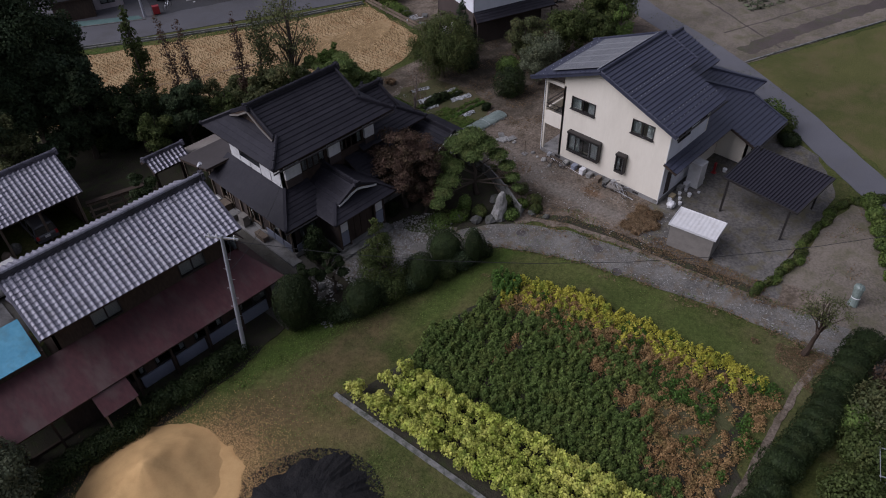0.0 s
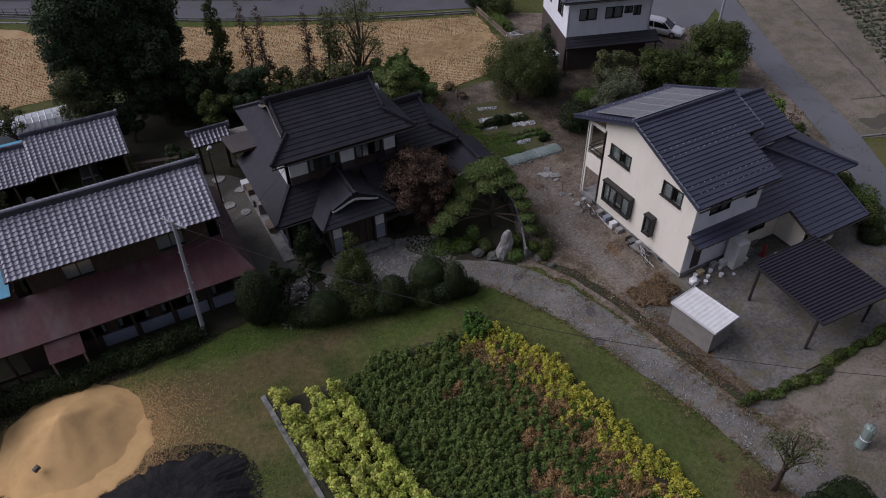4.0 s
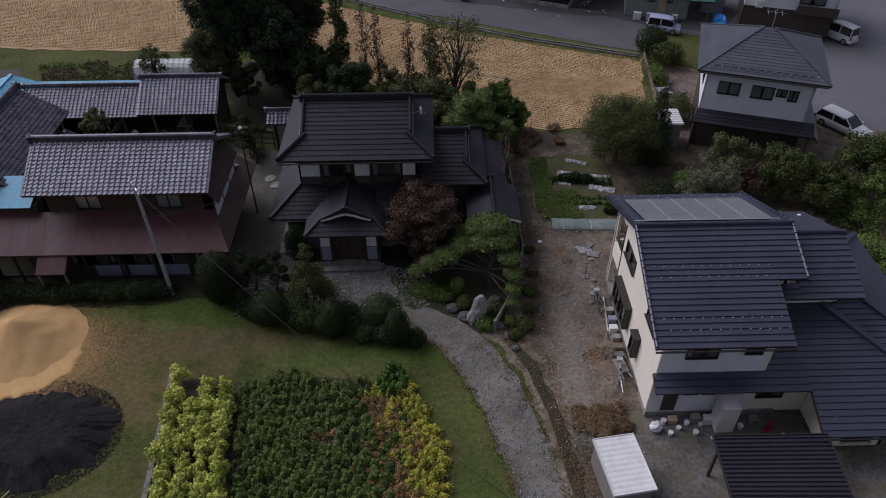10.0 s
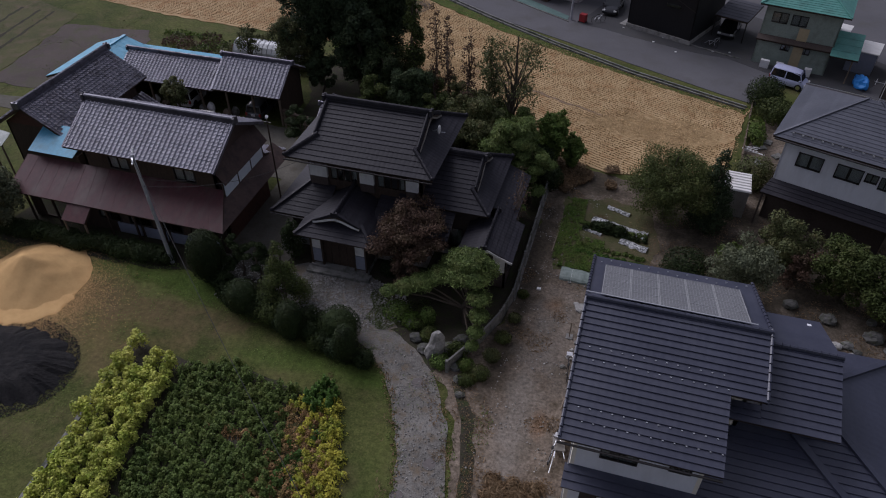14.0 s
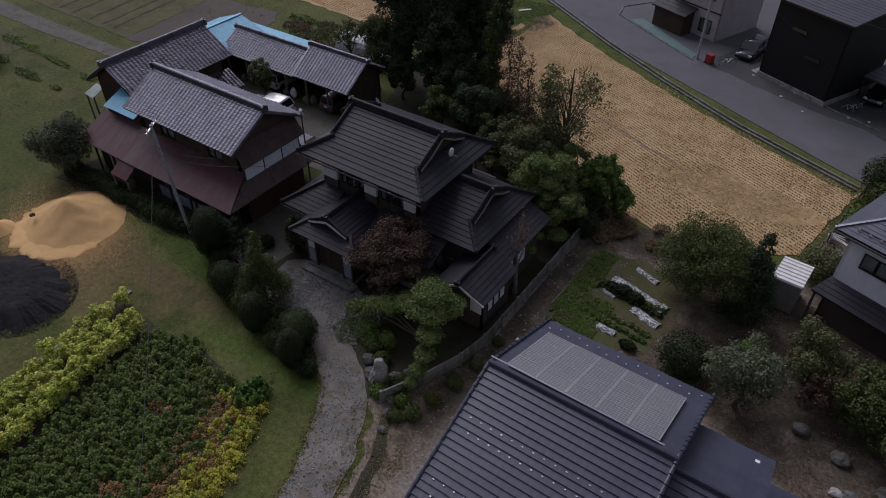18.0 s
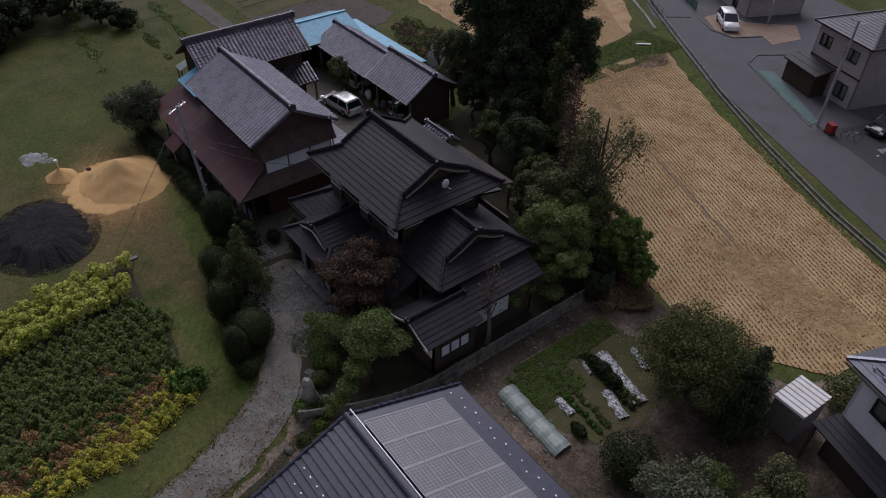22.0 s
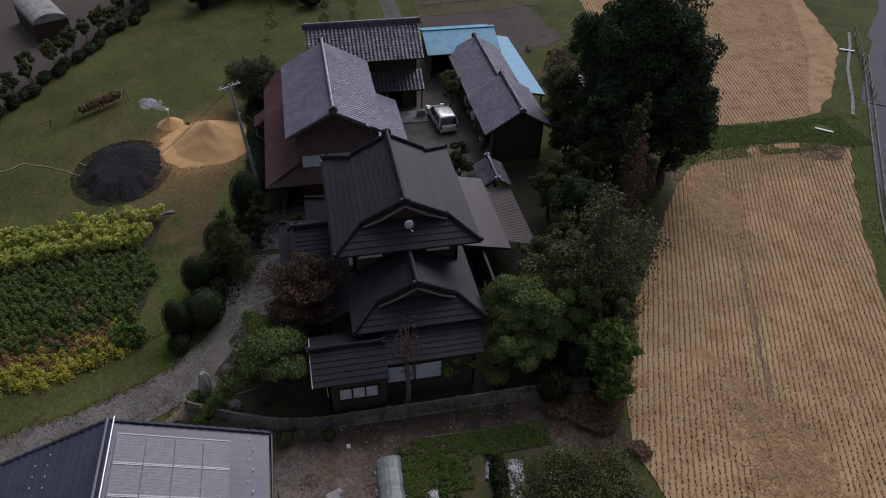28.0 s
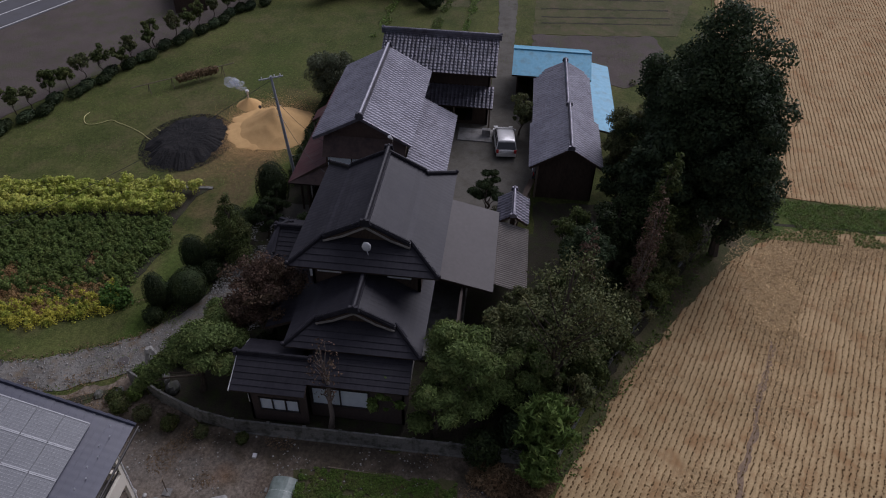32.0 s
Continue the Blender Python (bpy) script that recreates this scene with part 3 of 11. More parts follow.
# ---- mesh kit ----
class MB:
    """Gathers faces for one mesh."""

    def __init__(self):
        self.v, self.f = [], []

    def add(self, vs, fs):
        k = len(self.v)
        self.v += [tuple(p) for p in vs]
        self.f += [tuple(i + k for i in q) for q in fs]
        return self

    def box(self, x0, y0, z0, x1, y1, z1):
        x0, x1, y0, y1, z0, z1 = min(x0, x1), max(x0, x1), min(y0, y1), max(y0, y1), min(z0, z1), max(z0, z1)
        return self.add([(x0, y0, z0), (x1, y0, z0), (x1, y1, z0), (x0, y1, z0), (x0, y0, z1), (x1, y0, z1), (x1, y1, z1), (x0, y1, z1)],
                        [(3, 2, 1, 0), (4, 5, 6, 7), (0, 1, 5, 4), (1, 2, 6, 5), (2, 3, 7, 6), (3, 0, 4, 7)])

    def beam(self, p, q, w, h, up=(0, 0, 1)):
        """A bar from p to q, w wide and h high."""
        p, q, up = Vector(p), Vector(q), Vector(up)
        d = (q - p).normalized()
        s = d.cross(up)
        s = s.normalized() if s.length > 1e-5 else Vector((1, 0, 0))
        u = s.cross(d)
        c = [(-1, -1), (1, -1), (1, 1), (-1, 1)]
        return self.add([o + s * (a * w / 2) + u * (b * h / 2) for o in (p, q) for a, b in c],
                        [(0, 1, 2, 3), (7, 6, 5, 4), (1, 0, 4, 5), (2, 1, 5, 6), (3, 2, 6, 7), (0, 3, 7, 4)])

    def tube(self, p, q, r0, r1, n=8, caps=True):
        p, q = Vector(p), Vector(q)
        d = (q - p).normalized()
        a = d.orthogonal().normalized()
        b = d.cross(a)
        ring = [(math.cos(2 * math.pi * i / n), math.sin(2 * math.pi * i / n)) for i in range(n)]
        vs = [o + (a * c + b * s) * r for o, r in ((p, r0), (q, r1)) for c, s in ring]
        fs = [(i, (i + 1) % n, n + (i + 1) % n, n + i) for i in range(n)]
        if caps:
            fs += [tuple(reversed(range(n))), tuple(range(n, 2 * n))]
        return self.add(vs, fs)

    def path(self, pts, radii, n=6):
        for i in range(len(pts) - 1):
            self.tube(pts[i], pts[i + 1], radii[i], radii[i + 1], n, caps=(i in (0, len(pts) - 2)))
        return self

    def slab(self, pts, thick):
        """A flat polygon thickened downwards along its normal."""
        ps = [Vector(p) for p in pts]
        nrm = (ps[1] - ps[0]).cross(ps[2] - ps[0]).normalized()
        if nrm.z < 0:
            ps.reverse()
            nrm = -nrm
        n = len(ps)
        return self.add(ps + [p - nrm * thick for p in ps], [tuple(range(n)), tuple(range(2 * n - 1, n - 1, -1))] +
                        [((i + 1) % n, i, n + i, n + (i + 1) % n) for i in range(n)])

    def prism(self, pts, axis, a0, a1):
        """A 2D outline pushed along an axis: x (y, z), y (x, z) or z (x, y)."""
        def at(p, a):
            return {"x": (a, p[0], p[1]), "y": (p[0], a, p[1]), "z": (p[0], p[1], a)}[axis]
        n = len(pts)
        return self.add([at(p, a0) for p in pts] + [at(p, a1) for p in pts],
                        [tuple(range(n)), tuple(range(2 * n - 1, n - 1, -1))] + [((i + 1) % n, i, n + i, n + (i + 1) % n) for i in range(n)])

    def ball(self, c, r, seg=8, rings=5, rough=0.0, seed=0):
        rr = random.Random(seed)
        r = r if isinstance(r, (tuple, list)) else (r, r, r)
        vs = [(c[0], c[1], c[2] - r[2])]
        for i in range(1, rings):
            th = math.pi * i / rings - math.pi / 2
            for j in range(seg):
                ph = 2 * math.pi * j / seg
                k = 1 + rr.uniform(-rough, rough)
                vs.append((c[0] + r[0] * k * math.cos(th) * math.cos(ph), c[1] + r[1] * k * math.cos(th) * math.sin(ph), c[2] + r[2] * k * math.sin(th)))
        vs.append((c[0], c[1], c[2] + r[2]))
        fs = [(0, 1 + (j + 1) % seg, 1 + j) for j in range(seg)]
        for i in range(rings - 2):
            for j in range(seg):
                a, b = 1 + i * seg + j, 1 + i * seg + (j + 1) % seg
                fs.append((a, b, b + seg, a + seg))
        k = 1 + (rings - 2) * seg
        fs += [(k + j, k + (j + 1) % seg, len(vs) - 1) for j in range(seg)]
        return self.add(vs, fs)


def arrays(name, verts, loop, sizes, material, smooth=False):
    """A mesh from numpy arrays."""
    me = bpy.data.meshes.new(name)
    verts = np.asarray(verts, dtype=np.float32).reshape(-1, 3)
    loop = np.asarray(loop, dtype=np.int32).ravel()
    sizes = np.asarray(sizes, dtype=np.int32)
    me.vertices.add(len(verts))
    me.vertices.foreach_set("co", verts.ravel())
    me.loops.add(len(loop))
    me.loops.foreach_set("vertex_index", loop)
    me.polygons.add(len(sizes))
    me.polygons.foreach_set("loop_start", np.concatenate([[0], np.cumsum(sizes)[:-1]]).astype(np.int32))
    me.update(calc_edges=True)
    me.materials.append(material)
    me.polygons.foreach_set("use_smooth", np.full(len(sizes), smooth, dtype=bool))
    return me


def to_mesh(name, mb, material, smooth=False):
    me = bpy.data.meshes.new(name)
    me.from_pydata(mb.v, [], mb.f)
    me.update()
    bm = bmesh.new()
    bm.from_mesh(me)
    bmesh.ops.recalc_face_normals(bm, faces=bm.faces)
    bm.to_mesh(me)
    bm.free()
    me.materials.append(M[material])
    if smooth:
        me.polygons.foreach_set("use_smooth", np.ones(len(me.polygons), dtype=bool))
    return me


def thing(name, at=(0, 0, 0), rz=0, label="", category="", group="", kind=""):
    """An Empty at a thing's base."""
    ob = new(name)
    ob.empty_display_size = 0.3
    ob.matrix_basis = pose(*at, 0, 0, rz)
    return tagged(ob, label, category, group, kind)


def part(name, mb, material, parent, label="", local=False, smooth=False, kind=""):
    """ONE mesh under a thing or part, in world coordinates unless local."""
    me = mb if isinstance(mb, bpy.types.Mesh) else to_mesh(name, mb, material, smooth)
    ob = new(name, me)
    ob.parent = parent
    if not local and parent.parent is None:
        ob.matrix_parent_inverse = parent.matrix_basis.inverted()
    return tagged(ob, label, kind=kind)


def single(name, mb, material, label="", category="", group="", kind="", smooth=False):
    """A thing that is one mesh; its origin stays at the world's."""
    me = mb if isinstance(mb, bpy.types.Mesh) else to_mesh(name, mb, material, smooth)
    return tagged(new(name, me), label, category, group, kind)


# ---- building kit ----
def wall(mb, p, q, z0, z1, th=0.15, holes=()):
    """A wall from p to q (plan), one joined shell, with rectangular holes (s0, s1, z0, z1) right through it."""
    p, q = Vector((p[0], p[1], 0)), Vector((q[0], q[1], 0))
    L = (q - p).length
    d = (q - p) / L
    s = Vector((-d.y, d.x, 0)) * th
    us = sorted({0, L, *[h[0] for h in holes], *[h[1] for h in holes]})
    zs = sorted({z0, z1, *[h[2] for h in holes], *[h[3] for h in holes]})
    nu, nv = len(us), len(zs)

    def full(i, j):
        if not (0 <= i < nu - 1 and 0 <= j < nv - 1):
            return False
        a, c = (us[i] + us[i + 1]) / 2, (zs[j] + zs[j + 1]) / 2
        return not any(h[0] <= a <= h[1] and h[2] <= c <= h[3] for h in holes)

    def k(i, j, side):
        return (side * nv + j) * nu + i
    vs = [p + d * u + s * side + Vector((0, 0, z)) for side in (0, 1) for z in zs for u in us]
    fs = []
    for i in range(nu - 1):
        for j in range(nv - 1):
            if not full(i, j):
                continue
            c = [(i, j), (i + 1, j), (i + 1, j + 1), (i, j + 1)]
            fs.append(tuple(k(*e, 0) for e in c))
            fs.append(tuple(k(*e, 1) for e in reversed(c)))
            for e, (a, b) in (((0, -1), (0, 1)), ((1, 0), (1, 2)), ((0, 1), (2, 3)), ((-1, 0), (3, 0))):
                if not full(i + e[0], j + e[1]):
                    fs.append((k(*c[a], 0), k(*c[a], 1), k(*c[b], 1), k(*c[b], 0)))
    return mb.add(vs, fs)


def window(parent, p, q, hole, frame_mat="alu_dark", panes=2, curtain=0.5, th=0.15, frost=False, sill=False, local=False, bars=0):
    """A window set into a hole of the wall from p to q: frame, panes, curtain behind."""
    p, q = Vector((p[0], p[1], 0)), Vector((q[0], q[1], 0))
    d = (q - p).normalized()
    nrm = Vector((d.y, -d.x, 0))
    s0, s1, z0, z1 = hole

    def at(s, z, o):
        v = p + d * s + nrm * o
        return (v.x, v.y, z)
    fr = MB()
    w = 0.06
    for a, b in (((s0, z0 + w / 2), (s1, z0 + w / 2)), ((s0, z1 - w / 2), (s1, z1 - w / 2))):
        fr.beam(at(*a, 0.0), at(*b, 0.0), 0.12, w)
    for i in range(panes + 1):
        s = s0 + w / 2 + (s1 - s0 - w) * i / panes
        fr.beam(at(s, z0, -0.002), at(s, z1, -0.002), w, 0.11, up=nrm)
    for i in range(bars):
        z = z0 + (z1 - z0) * (i + 1) / (bars + 1)
        fr.beam(at(s0, z, 0), at(s1, z, 0), 0.05, 0.035)
    win = part("window", fr, frame_mat, parent, local=local)
    for i in range(panes):
        a, b = s0 + (s1 - s0) * i / panes + 0.03, s0 + (s1 - s0) * (i + 1) / panes - 0.03
        mb = MB().beam(at(a, (z0 + z1) / 2, -0.03), at(b, (z0 + z1) / 2, -0.03), 0.012, z1 - z0 - 0.06)
        part("pane", mb, "frost" if frost else "glass", win, local=True)
    if curtain > 0 and not frost:
        for a, b in ((s0, s0 + (s1 - s0) * curtain * 0.5), (s1 - (s1 - s0) * curtain * 0.5, s1)):
            mb = MB().beam(at(a, (z0 + z1) / 2, -0.2), at(b, (z0 + z1) / 2, -0.2), 0.03, z1 - z0)
            part("curtain", mb, "curtain", win, local=True)
    if sill:
        part("sill", MB().beam(at(s0 - 0.05, z0 - 0.03, 0.05), at(s1 + 0.05, z0 - 0.03, 0.05), 0.2, 0.05), frame_mat, win, local=True)
    return win


PROFILE = {"wave": (0.0, 0.004, 0.05, 0.085, 0.072, 0.02), "flat": (0.0, 0.004, 0.005, 0.004), "lap": (0.0, 0.003), "plank": (0.0,)}


def tiles(e0, e1, t1, t0, course=0.27, tile=0.3, style="wave", step=0.05, lift=0.03, skip=None):
    """Courses of tiles on a slope with eave e0-e1 and upper edge t0-t1: each course stands proud of the next at its foot."""
    e0, e1, t0, t1 = (np.array(p, float) for p in (e0, e1, t0, t1))
    u = (e1 - e0) / np.linalg.norm(e1 - e0)
    ref = t0 if np.linalg.norm(t0 - e0) > 1e-6 else t1
    up = ref - e0
    up = up - u * (up @ u)
    S = np.linalg.norm(up)
    up /= S
    nrm = np.cross(u, up)
    if nrm[2] < 0:
        nrm = -nrm
    ue1, ut0, ut1 = (e1 - e0) @ u, (t0 - e0) @ u, (t1 - e0) @ u
    rows = max(1, round(S / course))
    prof = PROFILE[style]
    k = len(prof)
    base = min(0, ut0)
    cols = int(math.ceil((max(ue1, ut1) - base) / tile))
    grid = base + (np.arange(cols * k + 1) / k) * tile
    hgt = np.array([prof[i % k] for i in range(cols * k + 1)])
    vs, loop, n = [], [], 0
    for r in range(rows):
        if skip and skip(r):
            continue
        f0, f1 = r / rows, (r + 1) / rows
        L0, R0 = ut0 * f0, ue1 + (ut1 - ue1) * f0
        L1, R1 = ut0 * f1, ue1 + (ut1 - ue1) * f1
        if R0 - L0 < 0.02:
            continue
        g0, g1 = np.clip(grid, L0, R0), np.clip(grid, L1, max(L1, R1))
        w = (g0[1:] - g0[:-1] > 1e-4) | (g1[1:] - g1[:-1] > 1e-4)
        m = len(grid)
        low = e0 + np.outer(g0, u) + up * (S * f0) + np.outer(hgt + lift + step, nrm)
        foot = e0 + np.outer(g0, u) + up * (S * f0) + np.outer(hgt * 0 + lift - 0.01, nrm)
        top = e0 + np.outer(g1, u) + up * (S * f1 + 0.01) + np.outer(hgt + lift, nrm)
        vs += [foot, low, top]
        idx = np.nonzero(w)[0]
        loop.append(np.stack([n + idx, n + idx + 1, n + m + idx + 1, n + m + idx], 1))
        loop.append(np.stack([n + m + idx, n + m + idx + 1, n + 2 * m + idx + 1, n + 2 * m + idx], 1))
        n += 3 * m
    loop = np.concatenate(loop)
    return np.concatenate(vs), loop


def tile_unit(tw, tl):
    """One pantile: wave across, thick lip at its foot; faces of 7 x 3 points."""
    prof = ((0, 0.0), (0.2, 0.0), (0.37, 0.038), (0.53, 0.074), (0.69, 0.068), (0.85, 0.016), (1.0, 0.0))
    k = len(prof)
    tv = [(q * tw, yv, h + zv) for yv, zv in ((0, 0.088), (tl + 0.02, 0.025)) for q, h in prof] + [(q * tw, 0.03, h * 0.5 + 0.012) for q, h in prof]
    tf = []
    for i in range(k - 1):
        tf += [(i, i + 1, k + i + 1, k + i), (2 * k + i, 2 * k + i + 1, i + 1, i)]
    return np.array(tv), np.array(tf)


def pantiles(e0, e1, t1, t0, course, tile, skip=None, seed=3):
    """A rectangle of separate pantiles, each a little askew."""
    e0, e1, t0 = (np.array(p, float) for p in (e0, e1, t0))
    W_, S_ = np.linalg.norm(e1 - e0), np.linalg.norm(t0 - e0)
    u, up = (e1 - e0) / W_, (t0 - e0) / S_
    nrm = np.cross(u, up)
    if nrm[2] < 0:
        nrm = -nrm
    cols, rows = max(1, round(W_ / tile)), max(1, round(S_ / course))
    tv, tf = tile_unit(W_ / cols, S_ / rows)
    r_ = np.random.default_rng(seed)
    vs, fs, n = [], [], 0
    for r in range(rows):
        if skip and skip(r):
            continue
        for c in range(cols):
            q = tv + np.stack([tv[:, 1] * r_.normal() * 0.008, tv[:, 0] * r_.normal() * 0.008, tv[:, 0] * r_.normal() * 0.01 + r_.normal() * 0.004], 1)
            vs.append(e0 + np.outer(q[:, 0] + c * W_ / cols, u) + np.outer(q[:, 1] + r * S_ / rows, up) + np.outer(q[:, 2], nrm))
            fs.append(tf + n)
            n += len(tv)
    return np.concatenate(vs), np.concatenate(fs)


def slope(parent, e0, e1, t1, t0, material, course=0.27, tile=0.3, style="wave", step=0.05, name="roof_slope", under="wood", thick=0.14, label="", local=False, extra=()):
    """A roof slope: its boarding, with a tiled covering as a sub-part; extra: further quads of the same covering."""
    quads = [(e0, e1, t1, t0), *extra]
    mb = MB()
    for q in quads:
        pts = [q[0], q[1], q[2]] + ([q[3]] if (Vector(q[3]) - Vector(q[2])).length > 1e-4 else [])
        mb.slab(pts, thick)
    ob = part(name, mb, under, parent, local=local)
    vv, ll, n = [], [], 0
    for q in quads:
        v, lp = tiles(*q, course=course, tile=tile, style=style, step=step) if style != "wave" else pantiles(*q, course, tile)
        vv.append(v)
        ll.append(lp + n)
        n += len(v)
    me = arrays("tiles", np.concatenate(vv), np.concatenate(ll), np.full(sum(len(x) for x in ll), 4), M[material])
    part("tiles", me, material, ob, label, local=True, kind="stuff")
    return ob


def ridge(parent, p, q, w=0.26, h=0.3, material="tile_black", ends=True, name="ridge", local=False, caps=0.3, cap_mat=""):
    """A built-up tile ridge: stacked courses, a row of round caps and end ornaments."""
    mb = MB()
    p, q = Vector(p), Vector(q)
    d = (q - p).normalized()
    L = (q - p).length
    for i in range(3):
        mb.beam(p + Vector((0, 0, h * (i + 0.5) / 3)), q + Vector((0, 0, h * (i + 0.5) / 3)), w * (1.25 - 0.2 * i) if i % 2 == 0 else w * 0.85, h / 3)
    n = max(1, int(L / caps))
    cb = MB()
    for i in range(n):
        a, b = p + d * (L * i / n), p + d * (L * (i + 0.96) / n)
        o = Vector((0, 0, h))
        (cb if cap_mat else mb).tube(a + o, b + o, w * 0.46, w * 0.38, 8)
    ob = part(name, mb, material, parent, local=local)
    if cap_mat:
        part("ridge_cap", cb, cap_mat, ob, "pale rounded ridge capping", local=True, kind="stuff")
    if ends:
        for e, s in ((p, -1), (q, 1)):
            orn = MB()
            c = e + d * (s * 0.06) + Vector((0, 0, h * 0.6))
            side = d.cross(Vector((0, 0, 1))).normalized()
            orn.beam(c - d * (s * 0.08), c + d * (s * 0.08), w * 1.7, h * 1.3)
            orn.tube(c + Vector((0, 0, h * 0.5)) - d * 0.1, c + Vector((0, 0, h * 0.75)) + d * 0.1, 0.09, 0.07, 8)
            for k in (-1, 1):
                orn.tube(c + side * (k * w * 0.8) - Vector((0, 0, h * 0.4)), c + side * (k * w * 0.55) + Vector((0, 0, h * 0.55)), 0.1, 0.06, 6)
            part("ridge_ornament", orn, material, ob, local=True)
    return ob


def edge(parent, pts, w, h, material, name="verge_trim", local=False):
    mb = MB()
    for a, b in zip(pts, pts[1:]):
        mb.beam(a, b, w, h)
    return part(name, mb, material, parent, local=local)


def irimoya(parent, x0, x1, y0, y1, ze, zr, f, axis, material, gables=(True, True), course=0.3, tile=0.3, style="flat", step=0.04, hafu="greymetal"):
    """A hip-and-gable roof: eaves at ze, ridge at zr along the axis, hips up to the fraction f, small gables above."""
    def P(a, b, z):
        return (a, b, z) if axis == "x" else (b, a, z)
    a0, a1, b0, b1 = (x0, x1, y0, y1) if axis == "x" else (y0, y1, x0, x1)
    half = (b1 - b0) / 2
    bm_ = (b0 + b1) / 2
    run = half * f
    zf = ze + (zr - ze) * f
    g0 = a0 + run if gables[0] else a0
    g1 = a1 - run if gables[1] else a1
    o0 = g0 - 0.35 if gables[0] else g0
    o1 = g1 + 0.35 if gables[1] else g1
    for sgn in (-1, 1):
        be, bf = (b0, b0 + run) if sgn < 0 else (b1, b1 - run)
        q1 = (P(a0, be, ze), P(a1, be, ze), P(g1, bf, zf), P(g0, bf, zf))
        q2 = (P(o0, bf, zf), P(o1, bf, zf), P(o1, bm_, zr), P(o0, bm_, zr))
        slope(parent, *q1, material, course, tile, style, step, extra=(q2,))
    for on, a, g, o in ((gables[0], a0, g0, o0), (gables[1], a1, g1, o1)):
        if not on:
            continue
        s = 1 if a < g else -1
        slope(parent, P(a, b0, ze), P(a, b1, ze), P(g, b1 - run, zf), P(g, b0 + run, zf), material, course, tile, style, step)
        gw = MB()
        pts = [P(g, b0 + run, zf - 0.02), P(g, b1 - run, zf - 0.02), P(g, bm_, zr - 0.1)]
        th = P(0.12 * s, 0, 0)
        gw.add(pts + [tuple(np.add(p, th)) for p in pts], [(0, 1, 2), (5, 4, 3), (0, 1, 4, 3), (1, 2, 5, 4), (2, 0, 3, 5)])
        part("gable_panel", gw, "wood", parent)
        # barge boards under the verge and the descending ridges on it
        for sgn in (-1, 1):
            be = b0 + run if sgn < 0 else b1 - run
            edge(parent, [P(o + 0.03 * -s, bm_, zr - 0.14), P(o + 0.03 * -s, bm_ + (be - bm_) * 0.55, zf + (zr - zf) * 0.4 - 0.14), P(o + 0.03 * -s, be, zf - 0.05)], 0.05, 0.11, hafu, "barge_board")
            dr = MB()
            k = o + s * 0.14
            dr.beam(P(k, bm_, zr + 0.1), P(k, be, zf + 0.12), 0.2, 0.16)
            n = 12
            for i in range(n):
                f0, f1 = i / n, (i + 0.94) / n
                q0 = Vector(P(k, bm_, zr + 0.2)).lerp(Vector(P(k, be, zf + 0.22)), f0)
                q1 = Vector(P(k, bm_, zr + 0.2)).lerp(Vector(P(k, be, zf + 0.22)), f1)
                dr.tube(q0, q1, 0.085, 0.075, 7)
            part("descending_ridge", dr, material, parent)
            ce = b0 if sgn < 0 else b1
            hp = MB()
            A, B = Vector(P(a, ce, ze + 0.1)), Vector(P(g, be, zf + 0.12))
            hp.beam(A, B, 0.2, 0.16)
            n = max(3, int((A - B).length / 0.3))
            for i in range(n):
                hp.tube(A.lerp(B, i / n) + Vector((0, 0, 0.08)), A.lerp(B, (i + 0.94) / n) + Vector((0, 0, 0.08)), 0.095, 0.085, 7)
            hp.ball(A + Vector((0, 0, 0.1)), 0.14, 6, 4)
            part("hip_ridge", hp, material, parent)
    ridge(parent, P(o0, bm_, zr), P(o1, bm_, zr), 0.28, 0.32, material)
    return zf


def gutter(parent, p, q, material="alu_dark"):
    return part("gutter", MB().tube(p, q, 0.055, 0.055, 7), material, parent)


# ---- ground ----
def wobble(poly, amp, step, seed):
    """An outline with evenly spaced points and uneven edges."""
    rr = random.Random(seed)
    out = []
    n = len(poly)
    for i in range(n):
        a, b = Vector(poly[i]), Vector(poly[(i + 1) % n])
        k = max(1, int((b - a).length / step))
        for j in range(k):
            p = a.lerp(b, j / k)
            if amp:
                p = p + Vector((noise.noise((p.x * 0.7, p.y * 0.7, seed)), noise.noise((p.x * 0.7, p.y * 0.7, seed + 9)))) * amp + Vector((rr.uniform(-1, 1), rr.uniform(-1, 1))) * amp * 0.3
            out.append((p.x, p.y))
    return out


def region(name, poly, material, z, amp=0.25, step=0.5, label="", kind="structure", category=""):
    """A thin sheet of another surface laid on the ground."""
    pts = wobble(poly, amp, step, len(name) + int(abs(poly[0][0])))
    me = bpy.data.meshes.new(name)
    n = len(pts)
    me.from_pydata([(x, y, z) for x, y in pts] + [(x, y, z - 0.05) for x, y in pts], [],
                   [tuple(range(n))] + [((i + 1) % n, i, n + i, n + (i + 1) % n) for i in range(n)])
    bm = bmesh.new()
    bm.from_mesh(me)
    bmesh.ops.triangulate(bm, faces=[f for f in bm.faces if len(f.verts) > 4])
    bmesh.ops.recalc_face_normals(bm, faces=bm.faces)
    bm.to_mesh(me)
    bm.free()
    me.materials.append(M[material])
    return tagged(new(name, me), label, category or "ground", kind=kind)


gm = MB()
G = 1400
gm.add([(-G, -G, 0), (G, -G, 0), (G, G, 0), (-G, G, 0)], [(0, 1, 2, 3)])
single("ground", gm, "lawn", "mown grass turning brown in dry patches", "ground", kind="structure")

